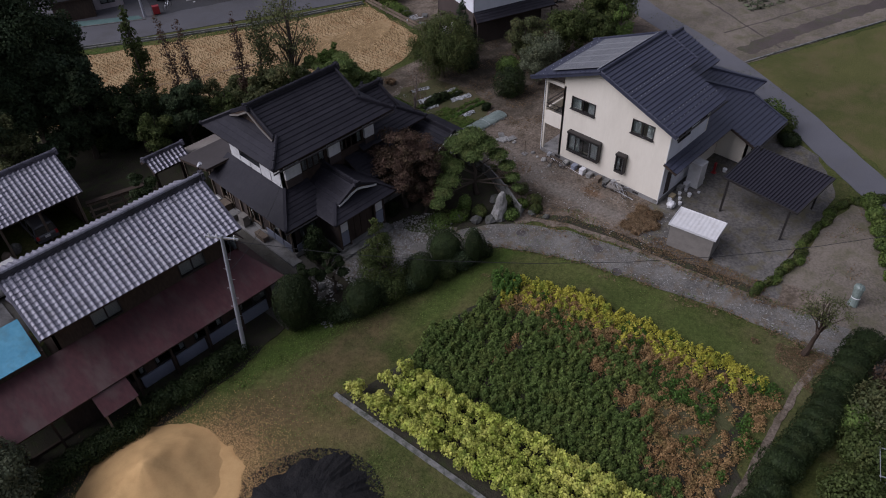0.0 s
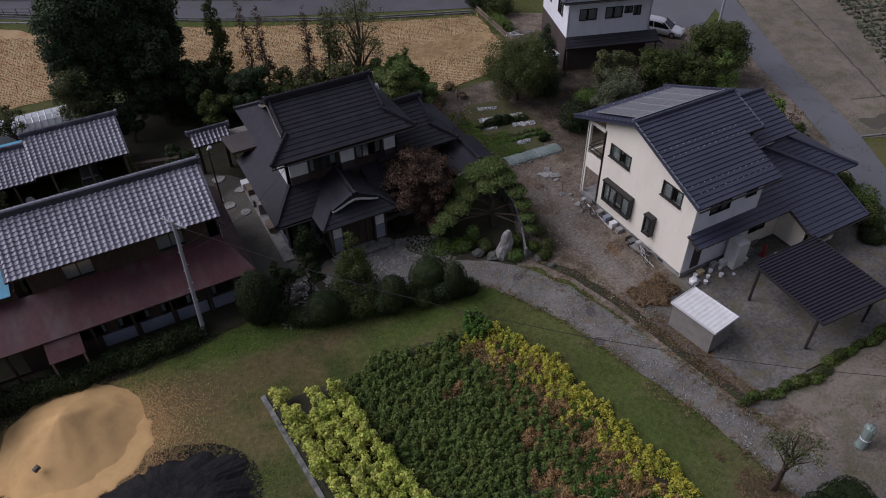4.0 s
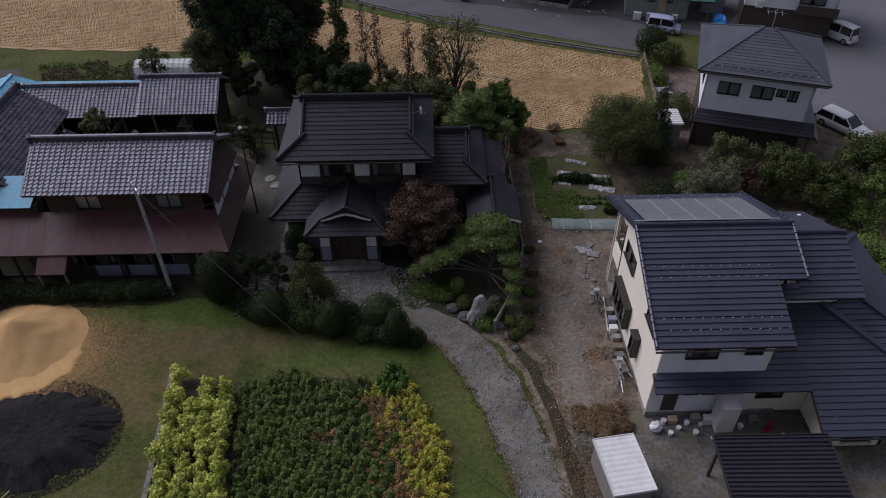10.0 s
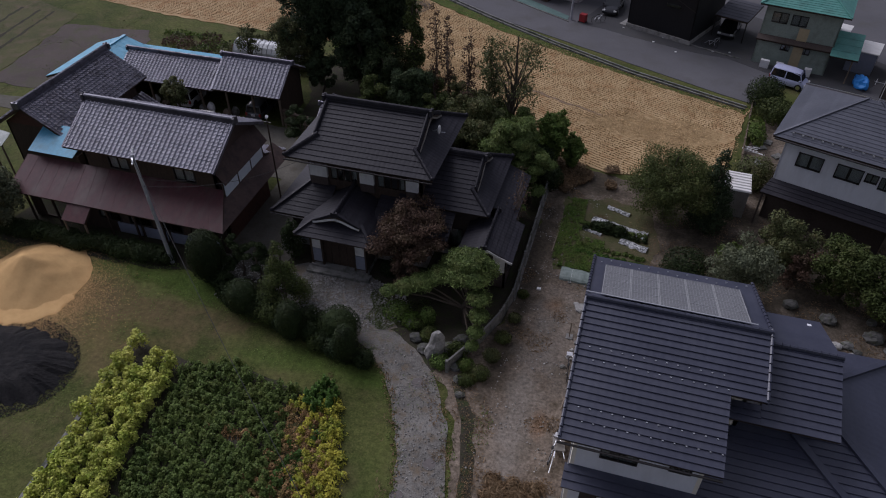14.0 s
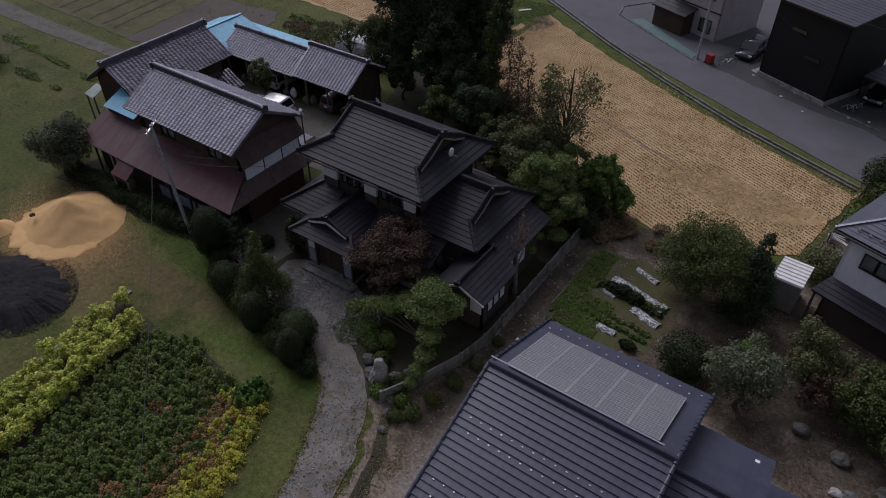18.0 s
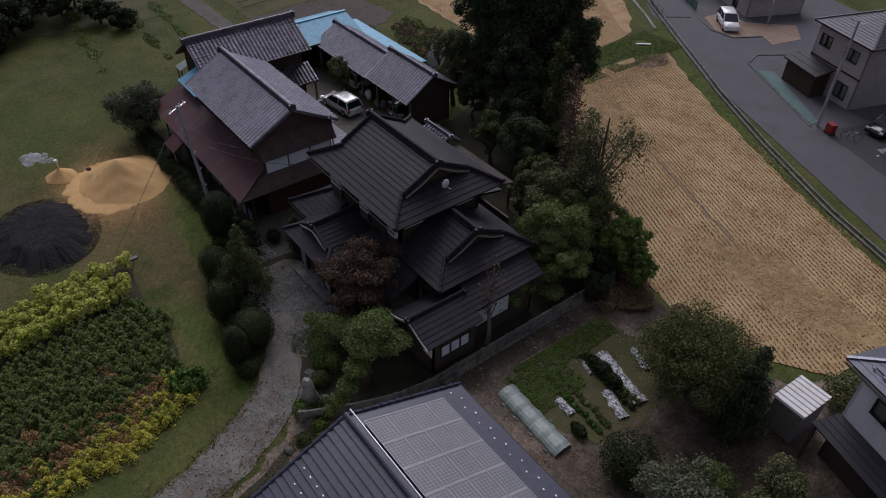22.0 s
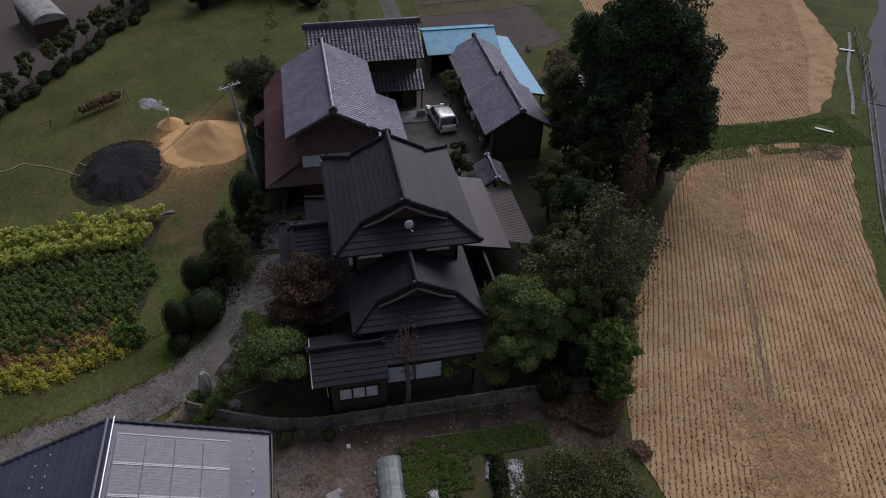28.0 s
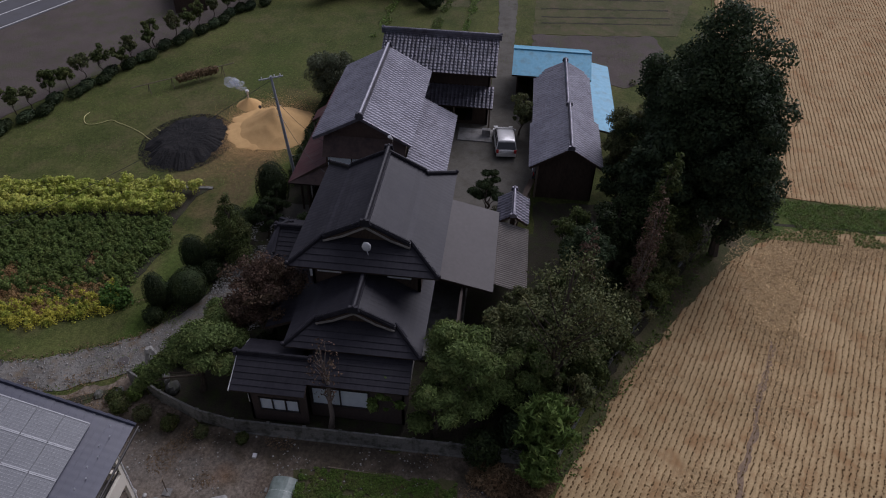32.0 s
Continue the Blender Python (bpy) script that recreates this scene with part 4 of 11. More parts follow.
def strip(line, w, off=0.0):
    """The outline of a band along a line of points."""
    L, R = [], []
    for i, p in enumerate(line):
        a, b = Vector(line[max(0, i - 1)]), Vector(line[min(len(line) - 1, i + 1)])
        d = (b - a).normalized()
        nn = Vector((-d.y, d.x))
        L.append(tuple(Vector(p) + nn * (off + w / 2)))
        R.append(tuple(Vector(p) + nn * (off - w / 2)))
    return L + R[::-1]


PATH_W = [(23.4, 26.9), (26.1, 25.2), (28.2, 24.2), (29.9, 22.3), (31.3, 19.8), (32.3, 16.6), (32.85, 13.7), (33.3, 10.7), (33.8, 8.0), (34.6, 5.0), (35.2, 2.6), (36.5, -3), (39, -14)]
PATH_E = [(33, -16), (32.6, -4), (32.2, 2.4), (32.1, 5.0), (31.75, 8.2), (31.1, 10.8), (30.3, 14.0), (29.35, 17.2), (28.4, 19.6), (27.0, 21.9), (25.2, 23.4), (22.6, 24.9)]
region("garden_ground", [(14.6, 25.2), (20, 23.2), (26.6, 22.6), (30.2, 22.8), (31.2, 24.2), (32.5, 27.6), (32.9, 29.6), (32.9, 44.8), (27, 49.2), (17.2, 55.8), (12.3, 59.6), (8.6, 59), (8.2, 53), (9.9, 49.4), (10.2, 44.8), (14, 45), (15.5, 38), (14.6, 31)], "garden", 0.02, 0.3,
       label="dark mossy garden soil round the old house, tree shade in its colour")
region("path", PATH_W + PATH_E, "gravel", 0.045, 0.16, 0.4, "grey gravel lane with worn edges")
# soil along the barn front, darkened to hold the shade of the eaves
region("barn_floor", [(-3.4, 25.4), (3, 25.6), (9.6, 25.9), (13.5, 26.6), (13.5, 36), (-2.2, 36)], "garden", 0.032, 0.25, 0.5, "bare soil under the barn eaves, their shade in its colour")
region("forecourt", [(17.8, 28.4), (19.2, 25.6), (22.4, 25.2), (25.2, 24.9), (26.6, 25.4), (25, 27.0), (24.4, 28.6), (23.6, 29.2), (19, 29.2)], "gravel", 0.055, 0.3, 0.5, "coarse gravel in front of the entrance")
region("courtyard", [(13.0, 26.4), (17.4, 27.0), (17.8, 31), (17.8, 40.4), (14.6, 43.2), (10.5, 44.6), (-5, 44.6), (-9, 43.2), (-17.3, 42.5), (-30.8, 42.4), (-60, 43), (-60, 40.4), (-30.4, 40.2), (-18, 40.7), (-8, 40.6), (0, 38), (4, 37.5), (13.0, 37.5)], "court", 0.035, 0.2, 0.6,
       "grey gravel courtyard and narrow drive between the buildings")
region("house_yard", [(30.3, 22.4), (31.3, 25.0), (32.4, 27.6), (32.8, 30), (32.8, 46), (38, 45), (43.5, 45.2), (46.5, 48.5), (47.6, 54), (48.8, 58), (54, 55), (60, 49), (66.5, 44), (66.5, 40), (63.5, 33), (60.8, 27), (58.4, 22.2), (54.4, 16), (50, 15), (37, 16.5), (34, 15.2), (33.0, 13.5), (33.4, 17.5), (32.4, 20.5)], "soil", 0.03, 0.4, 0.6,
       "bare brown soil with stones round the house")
region("parking_yard", [(34.0, 9.8), (34.8, 6.6), (37, 7.2), (41.5, 7.6), (47.5, 8.2), (51, 11), (53, 15), (51, 17), (37, 17), (34.2, 15.6), (33.4, 13.2)], "yard", 0.04, 0.3, 0.6,
       "packed grey gravel yard under the carport")
region("vegetable_plot", [(34.6, 33.4), (38.8, 33.4), (40.6, 34.6), (41.3, 37.2), (40.4, 41.2), (37.3, 42.2), (34.4, 41.2), (34.3, 36)], "roughplot", 0.05, 0.4, 0.4, "small green vegetable plot")
region("kitchen_plot", [(34.9, 1.6), (34.5, 4.5), (34.0, 7.4), (38.1, 7.1), (43.1, 7.3), (46.8, 6.9), (48.6, 5.2), (47, 1), (44, -6), (38, -8)], "tan", 0.035, 0.3, 0.6, "dry pale soil of a small field")
RICE = [(10.6, 64.5), (12.9, 60.6), (17.2, 56.5), (26.1, 50.2), (33.0, 46.7), (36.8, 45.5), (42.0, 46.2), (45.7, 48.5), (47.3, 57.2), (47.9, 59.2), (34, 64.4), (23.4, 68.9), (17.4, 72.4), (12.2, 75.6), (11.0, 72)]
region("stubble_field", RICE, "straw", 0.05, 0.25, 0.5, "harvested rice field, straw-coloured with rows of stubble")
region("stubble_field_far", [(6.6, 61.6), (7.6, 70.4), (6.6, 76.4), (3.7, 79.8), (-6.6, 87.6), (-19.4, 91.6), (-60, 104), (-120, 120), (-120, 62), (-36, 66.5), (-12, 62.5)], "straw_far", 0.045, 0.3, 0.8, "second harvested rice field with pale straw")
region("burnt_corner", [(11.9, 69.3), (12.9, 69.5), (14.0, 73.2), (12.6, 75.2), (11.8, 73)], "tilled", 0.056, 0.3, 0.3, "dark burnt patch at the field corner")
region("bank_track", strip([(10.4, 61.2), (10.6, 65), (10.5, 68.8), (9.6, 76)], 0.34), "garden", 0.037, 0.15, 0.4, "dark furrow along the field bank")
region("wheel_rut", strip([(22.4, 59.5), (28.9, 56.85), (36.5, 53.75)], 0.32), "rut", 0.056, 0.24, 0.3, "dark wheel rut through the stubble")
region("straw_tangle", [(12.6, 61.4), (16, 59.6), (19, 58.6), (21.5, 58.4), (22.8, 59.4), (22.2, 61.0), (19.6, 61.6), (17, 62.6), (14.2, 66.5), (13.4, 70), (12.2, 70.5), (11.6, 65)], "swirl", 0.058, 0.7, 0.3, "tangled heap of straw over the stubble")
region("straw_tangle_corner", [(33.6, 53.4), (37, 51.6), (42, 50.4), (44.6, 50.6), (45.4, 54), (42, 55.4), (37.5, 54.8)], "swirl", 0.058, 1.0, 0.3, "tangled straw at the field's near corner")
region("field_bank", [(7.3, 60.5), (12.6, 60.4), (10.8, 64.6), (11.2, 72), (12.4, 76), (8, 80), (7.6, 71)], "verge", 0.03, 0.3, 0.6, "grassy bank between two rice fields")


ROAD = [(-40, 118), (-14, 102), (-3, 92.6), (6.8, 84.3), (14, 79.5), (24, 74.6), (45.5, 64.4), (50, 62.4)]
region("road", strip(ROAD, 6.0), "asphalt", 0.05, 0.05, 1.0, "grey asphalt village road")
region("road_bank", strip([(5.6, 81.6), (10.0, 78.6), (15.6, 74.6), (22.6, 70.2), (34, 64.4), (47.6, 58.6)], 1.5), "verge", 0.06, 0.25, 0.5, "narrow grassy roadside bank")
region("lot_far", [(-14, 98), (-9, 93), (4, 86), (14, 81), (24.5, 76.4), (50, 65.2), (58, 62.5), (66, 72), (70, 90), (30, 100), (14, 104), (-6, 108)], "asphalt", 0.04, 0.2, 1.0, "asphalt forecourts in front of the far houses")
LANE = [(47, 2), (51.2, 8.5), (55.8, 14.8), (60, 22), (62.5, 27.1), (65.2, 33.9), (68.6, 40.5), (73, 48.5), (75, 56), (72, 75)]
region("dark_forecourt", [(30.4, 73.5), (33.3, 72.7), (35.8, 71.6), (42.3, 69.6), (46, 69.0), (50, 66.6), (57, 64), (62, 71), (56, 76), (47, 82), (34, 84), (32.2, 78.2)], "asphalt_dark", 0.056, 0.12, 0.8, "darker new asphalt before the black house")
region("side_lane", strip(LANE, 2.9), "asphalt_pale", 0.045, 0.08, 0.8, "narrow asphalt lane beside the house")
region("side_lane_south", strip([(40, -20), (44, -6), (48, 3)], 3.6), "asphalt_pale", 0.042, 0.08, 0.8, "narrow asphalt lane")
region("crossing", [(58, 47), (66, 44), (76, 50), (80, 75), (62, 78), (57, 60)], "asphalt_pale", 0.035, 0.2, 0.8, "wide asphalt junction")
region("dry_field", [(61.4, 21.9), (80, 15.5), (130, 4), (130, 80), (77, 52), (70.6, 41.2), (66.6, 34)], "tan", 0.03, 0.3, 1.0, "bare tan field with wheel ruts")
region("green_field", [(51.5, 5), (56.3, 13.0), (61.3, 21.4), (80, 14.6), (130, 3), (100, -20), (52, -12)], "pasture", 0.028, 0.3, 1.0, "grassy field with brown patches")
region("ripe_rice_field", [(34, 100), (60, 92), (90, 100), (90, 140), (30, 140)], "rice", 0.4, 0.3, 1.0, "yellow ripe rice field")
region("tilled_field", [(7, -1.6), (-10, 5.8), (-26, 12.5), (-50, 20), (-70, 10), (-30, -16), (-8, -14)], "tilled", 0.03, 0.3, 0.8, "dark tilled field behind a hedge")
region("tilled_field_north", [(-12.6, 44.4), (-20.6, 44.2), (-22.4, 57.5), (-13, 58.5), (-9.5, 53)], "tilled", 0.028, 0.4, 0.8, "dark bare field beside the drive")
region("rough_plot", [(-20.8, 44.4), (-60, 45), (-90, 47), (-90, 62), (-36, 64), (-22.8, 60)], "roughplot", 0.026, 0.3, 0.8, "dry olive-brown rough plot")
for i_, x_ in enumerate((-24.2, -26.0, -28.4, -31.5, -34)):
    region("plot_furrow", strip([(x_, 45.2), (x_ - 1.9, 60)], 0.35), "garden", 0.031, 0.2, 0.5, "dark furrow between plots")
region("far_plots", [(-33, 18), (-60, 24), (-120, 30), (-120, 38), (-31, 38.6), (-27, 37.6), (-29, 25)], "roughplot", 0.02, 0.4, 0.8, "rough grassy plots")
region("main_road", strip([(-140, 22), (-60, 2.0), (-21.5, -11.5), (-5, -18), (30, -32), (120, -70)], 7), "asphalt", 0.06, 0.03, 1.5, "asphalt road with white edge lines")
ln = MB()
for off in (-3.1, 0, 3.1):
    pts = strip([(-140, 22), (-60, 2.0), (-21.5, -11.5), (-5, -18), (30, -32)], 0.14, off)
    n = len(pts) // 2
    for i in range(n - 1):
        a, b, c, d = pts[i], pts[i + 1], pts[2 * n - 2 - i], pts[2 * n - 1 - i]
        ln.add([(*a, 0.068), (*b, 0.068), (*c, 0.068), (*d, 0.068)], [(0, 1, 2, 3)])
single("road_marking", ln, "white", "white painted road lines", "road marking", kind="structure")

region("field_seam", strip([(66.5, 20.8), (72.5, 32), (80, 46)], 0.2), "tilled", 0.036, 0.15, 0.5, "dark plough seam across the field")
region("field_seam_cross", strip([(66, 26.4), (72.4, 24.2), (84, 20.4), (110, 13)], 0.18), "tilled", 0.036, 0.15, 0.5, "dark seam across the field")
region("field_edge_soil", strip([(63.5, 23.2), (70, 21.6), (84, 17.4), (110, 10)], 1.6), "tilled", 0.034, 0.4, 0.5, "darker damp soil along the field edge")
region("crop_strip", [(71.5, 26.4), (90, 20.4), (130, 12), (130, 52), (84, 44)], "tan", 0.033, 0.3, 0.8, "pale green strip of low crops")
fe = MB()
for a, b in zip([(61.6, 22.0), (66.2, 20.4), (80, 15.4), (110, 7.5)], [(66.2, 20.4), (80, 15.4), (110, 7.5), (130, 3.2)]):
    fe.beam((*a, 0.06), (*b, 0.06), 0.16, 0.16)
single("field_edge_channel", fe, "block", "low concrete edge between two fields", "kerb", kind="structure")
region("hedge_foot", strip([(34.4, 2.75), (28.5, 2.95), (22.4, 2.45), (16, 2.0)], 0.4), "soil", 0.036, 0.12, 0.4, "bare soil strip along the hedge foot")
# shallow concrete-edged ditch beside the lane, and kerbs
DITCH = [(31.2, 22.6), (32.4, 20.2), (33.2, 17), (33.6, 13.6), (34.0, 10.6), (34.4, 8)]
region("ditch_verge", strip([(30.0, 23.4), *DITCH, (35.2, 4)], 2.3, 0.3), "soil", 0.038, 0.35, 0.4, "weedy brown strip along the old ditch")
region("ditch_margin", strip(DITCH, 0.6, 0.0), "garden", 0.043, 0.3, 0.3, "dark weedy margin of the ditch")
dd = MB()
for a, b in zip(DITCH, DITCH[1:]):
    d = (Vector(b) - Vector(a)).normalized()
    nn = Vector((-d.y, d.x)) * -0.21
    dd.beam((a[0] + nn.x, a[1] + nn.y, 0.055), (b[0] + nn.x, b[1] + nn.y, 0.055), 0.36, 0.02)
single("ditch_bed", dd, "garden", "dark flat strip along the ditch bed", "ditch", kind="structure")
ch = MB()
CHANNEL = [(-3.8, 88.9), (5.4, 82.7), (10.1, 79.5), (20.9, 72.3), (28.9, 67.5), (37.2, 63.1), (47.4, 58.9)]
for a, b in zip(CHANNEL, CHANNEL[1:]):
    d = (Vector(b) - Vector(a)).normalized()
    for o in (-0.25, 0.25):
        nn = Vector((-d.y, d.x)) * o
        ch.beam((a[0] + nn.x, a[1] + nn.y, 0.12), (b[0] + nn.x, b[1] + nn.y, 0.12), 0.12, 0.24)
single("irrigation_channel", ch, "block", "concrete irrigation channel along the road", "channel", kind="structure")


ke = MB()
for a, b in zip([(33.0, 46.0), (26.4, 48.9), (17.3, 54.0)], [(26.4, 48.9), (17.3, 54.0), (12.8, 56.8)]):
    ke.beam((*a, 0.12), (*b, 0.12), 0.14, 0.28)
single("garden_kerb", ke, "block", "low mossy concrete kerb between garden and rice field", "kerb", kind="structure")
region("field_margin", [(33.6, 46.2), (26.8, 49.2), (17.6, 54.4), (12.6, 57.4), (9, 59.4), (12.6, 60.6), (17.4, 56.6), (26.3, 50.3), (33.2, 46.8)], "roughplot", 0.06, 0.25, 0.4, "weedy grey-green margin of the rice field")


# ---- plant kit ----
def leaf_quads(pts, nrm, size, r, aspect=1.5):
    """One small quad for each point, facing roughly along nrm."""
    n = len(pts)
    t = r.normal(size=(n, 3))
    a = np.cross(nrm, t)
    a /= np.linalg.norm(a, axis=1, keepdims=True) + 1e-9
    b = np.cross(nrm, a)
    s = size * r.uniform(0.6, 1.35, (n, 1))
    a, b = a * s * 0.5 * aspect, b * s * 0.5
    return np.stack([pts - a, pts - b * 0.9, pts + a, pts + b * 0.9], 1).reshape(-1, 3)


def cloud(centres, radii, count, size, seed, flat=1.0, up=0.25, shell=0.55, aspect=1.5, droop=0.0):
    """Leaves over a set of clumps."""
    r = np.random.default_rng(seed)
    C, R = np.asarray(centres, float).reshape(-1, 3), np.asarray(radii, float)
    w = R ** 2
    idx = r.choice(len(C), count, p=w / w.sum())
    d = r.normal(size=(count, 3))
    d[:, 2] += up
    d /= np.linalg.norm(d, axis=1, keepdims=True)
    rad = R[idx] * (shell + (1 - shell) * r.random(count) ** 0.6) * (1 + 0.12 * r.normal(size=count))
    p = C[idx] + d * rad[:, None] * np.array([1, 1, flat])
    p[:, 2] = np.maximum(p[:, 2], 0.03)
    nrm = d + r.normal(size=(count, 3)) * 0.55
    nrm[:, 2] += 0.3 - droop
    nrm /= np.linalg.norm(nrm, axis=1, keepdims=True)
    return leaf_quads(p, nrm, size, r, aspect)


def quad_mesh(name, v, material):
    n = len(v) // 4
    return arrays(name, v, np.arange(4 * n), np.full(n, 4), M[material])


def limbs(base, top, r0, tips, seed, lean=0.3, bend=0.25, low=0.3):
    """A tapered, bent trunk with limbs to the tips."""
    rr = random.Random(seed)
    mb = MB()
    base, top = Vector(base), Vector(top)
    n = 6
    pts = []
    for i in range(n + 1):
        p = base.lerp(top, i / n)
        k = math.sin(math.pi * i / n)
        pts.append(p + Vector((rr.uniform(-bend, bend) * k, rr.uniform(-bend, bend) * k, 0)))
    rad = [r0 * (1.25 if i == 0 else 1 - 0.85 * i / n) for i in range(n + 1)]
    mb.path(pts, rad, 7)
    for t in tips:
        t = Vector(t)
        h = min(0.95, max(low, (t.z - base.z) / max(0.1, top.z - base.z) - lean))
        i = min(n - 1, int(h * n))
        s = pts[i].lerp(pts[i + 1], h * n - i)
        m = s.lerp(t, 0.5) + Vector((rr.uniform(-0.15, 0.15), rr.uniform(-0.15, 0.15), rr.uniform(0, 0.2)))
        rl = max(0.02, rad[i] * 0.45)
        mb.path([s, m, t], [rl, rl * 0.6, rl * 0.25], 5)
    return mb


def tree(at, h, r, material, style="round", name="tree", label="", leaves=3500, leaf=0.22, trunk=0.16, seed=1, clumps=26, crown0=0.3, group="", bark="bark", category="tree", squash=1.0):
    """A tree with a tapered trunk, limbs and a crown of many small leaves in uneven clumps."""
    r_ = np.random.default_rng(seed)
    x, y = at
    leaves, leaf, clumps = int(leaves * (3.6 if style == "pads" else 2.7)), leaf * (0.5 if style == "pads" else 0.62), int(clumps * (1.7 if style == "round" else 1.35))
    ob = thing(name, (x, y, 0), 0, label, category, group)
    cs, rs = [], []
    z0 = h * crown0
    for i in range(clumps):
        if style == "cone":
            f = (i + r_.random()) / clumps
            z = z0 + (h - z0) * f
            rad = r * (1 - f) ** 0.8 + 0.1
            a = r_.uniform(0, 2 * math.pi)
            k = rad * (0.55 + 0.3 * r_.random())
            cs.append((x + k * math.cos(a), y + k * math.sin(a), z))
            rs.append(max(0.25, rad * 0.55))
        elif style == "column":
            f = (i + r_.random()) / clumps
            z = z0 + (h - z0) * f
            rad = r * math.sin(math.pi * min(0.97, 0.12 + 0.83 * f)) ** 0.6
            a = r_.uniform(0, 2 * math.pi)
            cs.append((x + rad * 0.5 * math.cos(a), y + rad * 0.5 * math.sin(a), z))
            rs.append(max(0.2, rad * 0.6))
        elif style == "plumes":
            a, f = 2.4 * (i % 24) + 0.3 * r_.random(), (i // 24 + 0.7) / (clumps // 24 + 1)
            reach = r * (0.25 + 0.75 * ((i * 7) % 24) / 23)
            k, tall = reach * f ** 1.5, h * (1.05 - 0.45 * reach / r)
            cs.append((x + k * math.cos(a), y + k * math.sin(a), z0 + (tall - z0) * (1.25 * f - 0.3 * f ** 3) + 0.1 * r_.normal()))
            rs.append(r * (0.2 - 0.09 * f))
        elif style == "pads":
            a, f = r_.uniform(0, 2 * math.pi), (i + 0.5) / clumps
            k = r * (1.0 - 0.55 * f) * (0.45 + 0.55 * r_.random())
            cs.append((x + k * math.cos(a), y + k * math.sin(a), z0 + (h - z0) * f ** 0.9))
            rs.append(r * (0.36 - 0.12 * f))
        else:
            d = r_.normal(size=3)
            d /= np.linalg.norm(d)
            k = r_.random() ** 0.4
            zc, zr = (z0 + h) / 2, (h - z0) / 2
            m_ = 0.82 * k * (1 + 0.3 * noise.noise((d[0] * 1.6, d[1] * 1.6, d[2] * 1.6 + seed)))
            cs.append((x + d[0] * r * m_, y + d[1] * r * m_, zc + d[2] * zr * m_))
            rs.append(r * r_.uniform(0.15, 0.34) if style == "round" else r * r_.uniform(0.14, 0.28))
    rs = np.array(rs)
    tips = [cs[i] for i in r_.choice(len(cs), min(len(cs), 12 if style != "sparse" else 22), replace=False)]
    topz = h * (0.92 if style in ("cone", "column", "sparse") else 0.75)
    part("trunk", limbs((x, y, -0.05), (x + r_.uniform(-0.2, 0.2), y + r_.uniform(-0.2, 0.2), topz), trunk, tips, seed), bark, ob)
    flat = {"pads": 0.42, "plumes": 1.0, "cone": 0.75, "column": 1.0, "round": 0.85, "sparse": 0.8}[style] * squash
    v = cloud(cs, rs, leaves, leaf, seed + 50, flat=flat, up=0.5 if style == "pads" else 0.25, shell=0.25 if style == "sparse" else 0.55, aspect={"pads": 2.6, "plumes": 3.6}.get(style, 1.5), droop=0.3 if style == "plumes" else 0.0)
    part("crown", quad_mesh("crown", v, material), material, ob)
    return ob


def shrub(at, size, material, name="shrub", label="", leaves=1600, leaf=0.13, seed=1, group="", z0=0.0, category="shrub", dome=False):
    """A bush with short stems and a dense coat of small leaves."""
    x, y = at
    a, b, h = size
    leaves, leaf = int(leaves * (2.6 if dome else 2.2)), leaf * (0.56 if dome else 0.66)
    r_ = np.random.default_rng(seed)
    ob = thing(name, (x, y, 0), 0, label, category, group)
    cs, rs = [], []
    m = min(a, b)
    for i in range(16):
        d = r_.normal(size=3)
        d /= np.linalg.norm(d)
        k = 0.55 if not dome else 0.42
        cs.append((x + d[0] * a * k, y + d[1] * b * k, z0 + h * 0.5 + d[2] * h * 0.28))
        rs.append(m * (0.42 if not dome else 0.5))
    v1 = cloud(cs, rs, leaves // 2, leaf, seed, flat=min(1.6, 0.5 * h / m + 0.2), shell=0.6)
    n = leaves - leaves // 2
    d = r_.normal(size=(n, 3))
    d /= np.linalg.norm(d, axis=1, keepdims=True)
    k = 1 + (0.03 if dome else 0.07) * r_.normal(size=(n, 1)) + (0 if dome else 0.1) * np.sin(d[:, :1] * 7 + seed) * np.cos(d[:, 1:2] * 6)
    p = np.array([x, y, z0 + h * 0.5]) + d * k * np.array([a, b, h * 0.5])
    p[:, 2] = np.maximum(p[:, 2], 0.03)
    nn = d + r_.normal(size=(n, 3)) * 0.4
    nn /= np.linalg.norm(nn, axis=1, keepdims=True)
    v = np.concatenate([v1, leaf_quads(p, nn, leaf, r_)])
    st = MB()
    for i in range(4):
        q = cs[i]
        st.path([(x, y, -0.03), ((x + q[0]) / 2, (y + q[1]) / 2, z0 + h * 0.25), q], [0.05, 0.04, 0.015], 5)
    part("stem", st, "bark", ob)
    n4 = len(v)
    core = MB().ball((x, y, z0 + h * 0.48), (a * 0.86, b * 0.86, h * 0.46), 10, 7, 0.05, seed) if dome else MB()
    lp = np.concatenate([np.arange(n4), *[np.array(f) + n4 for f in core.f]]) if dome else np.arange(n4)
    sz = np.concatenate([np.full(n4 // 4, 4), [len(f) for f in core.f]]).astype(int)
    vv = np.concatenate([v, np.array(core.v)]) if dome else v
    part("foliage", arrays("foliage", vv, lp, sz, M[material]), material, ob)
    return ob


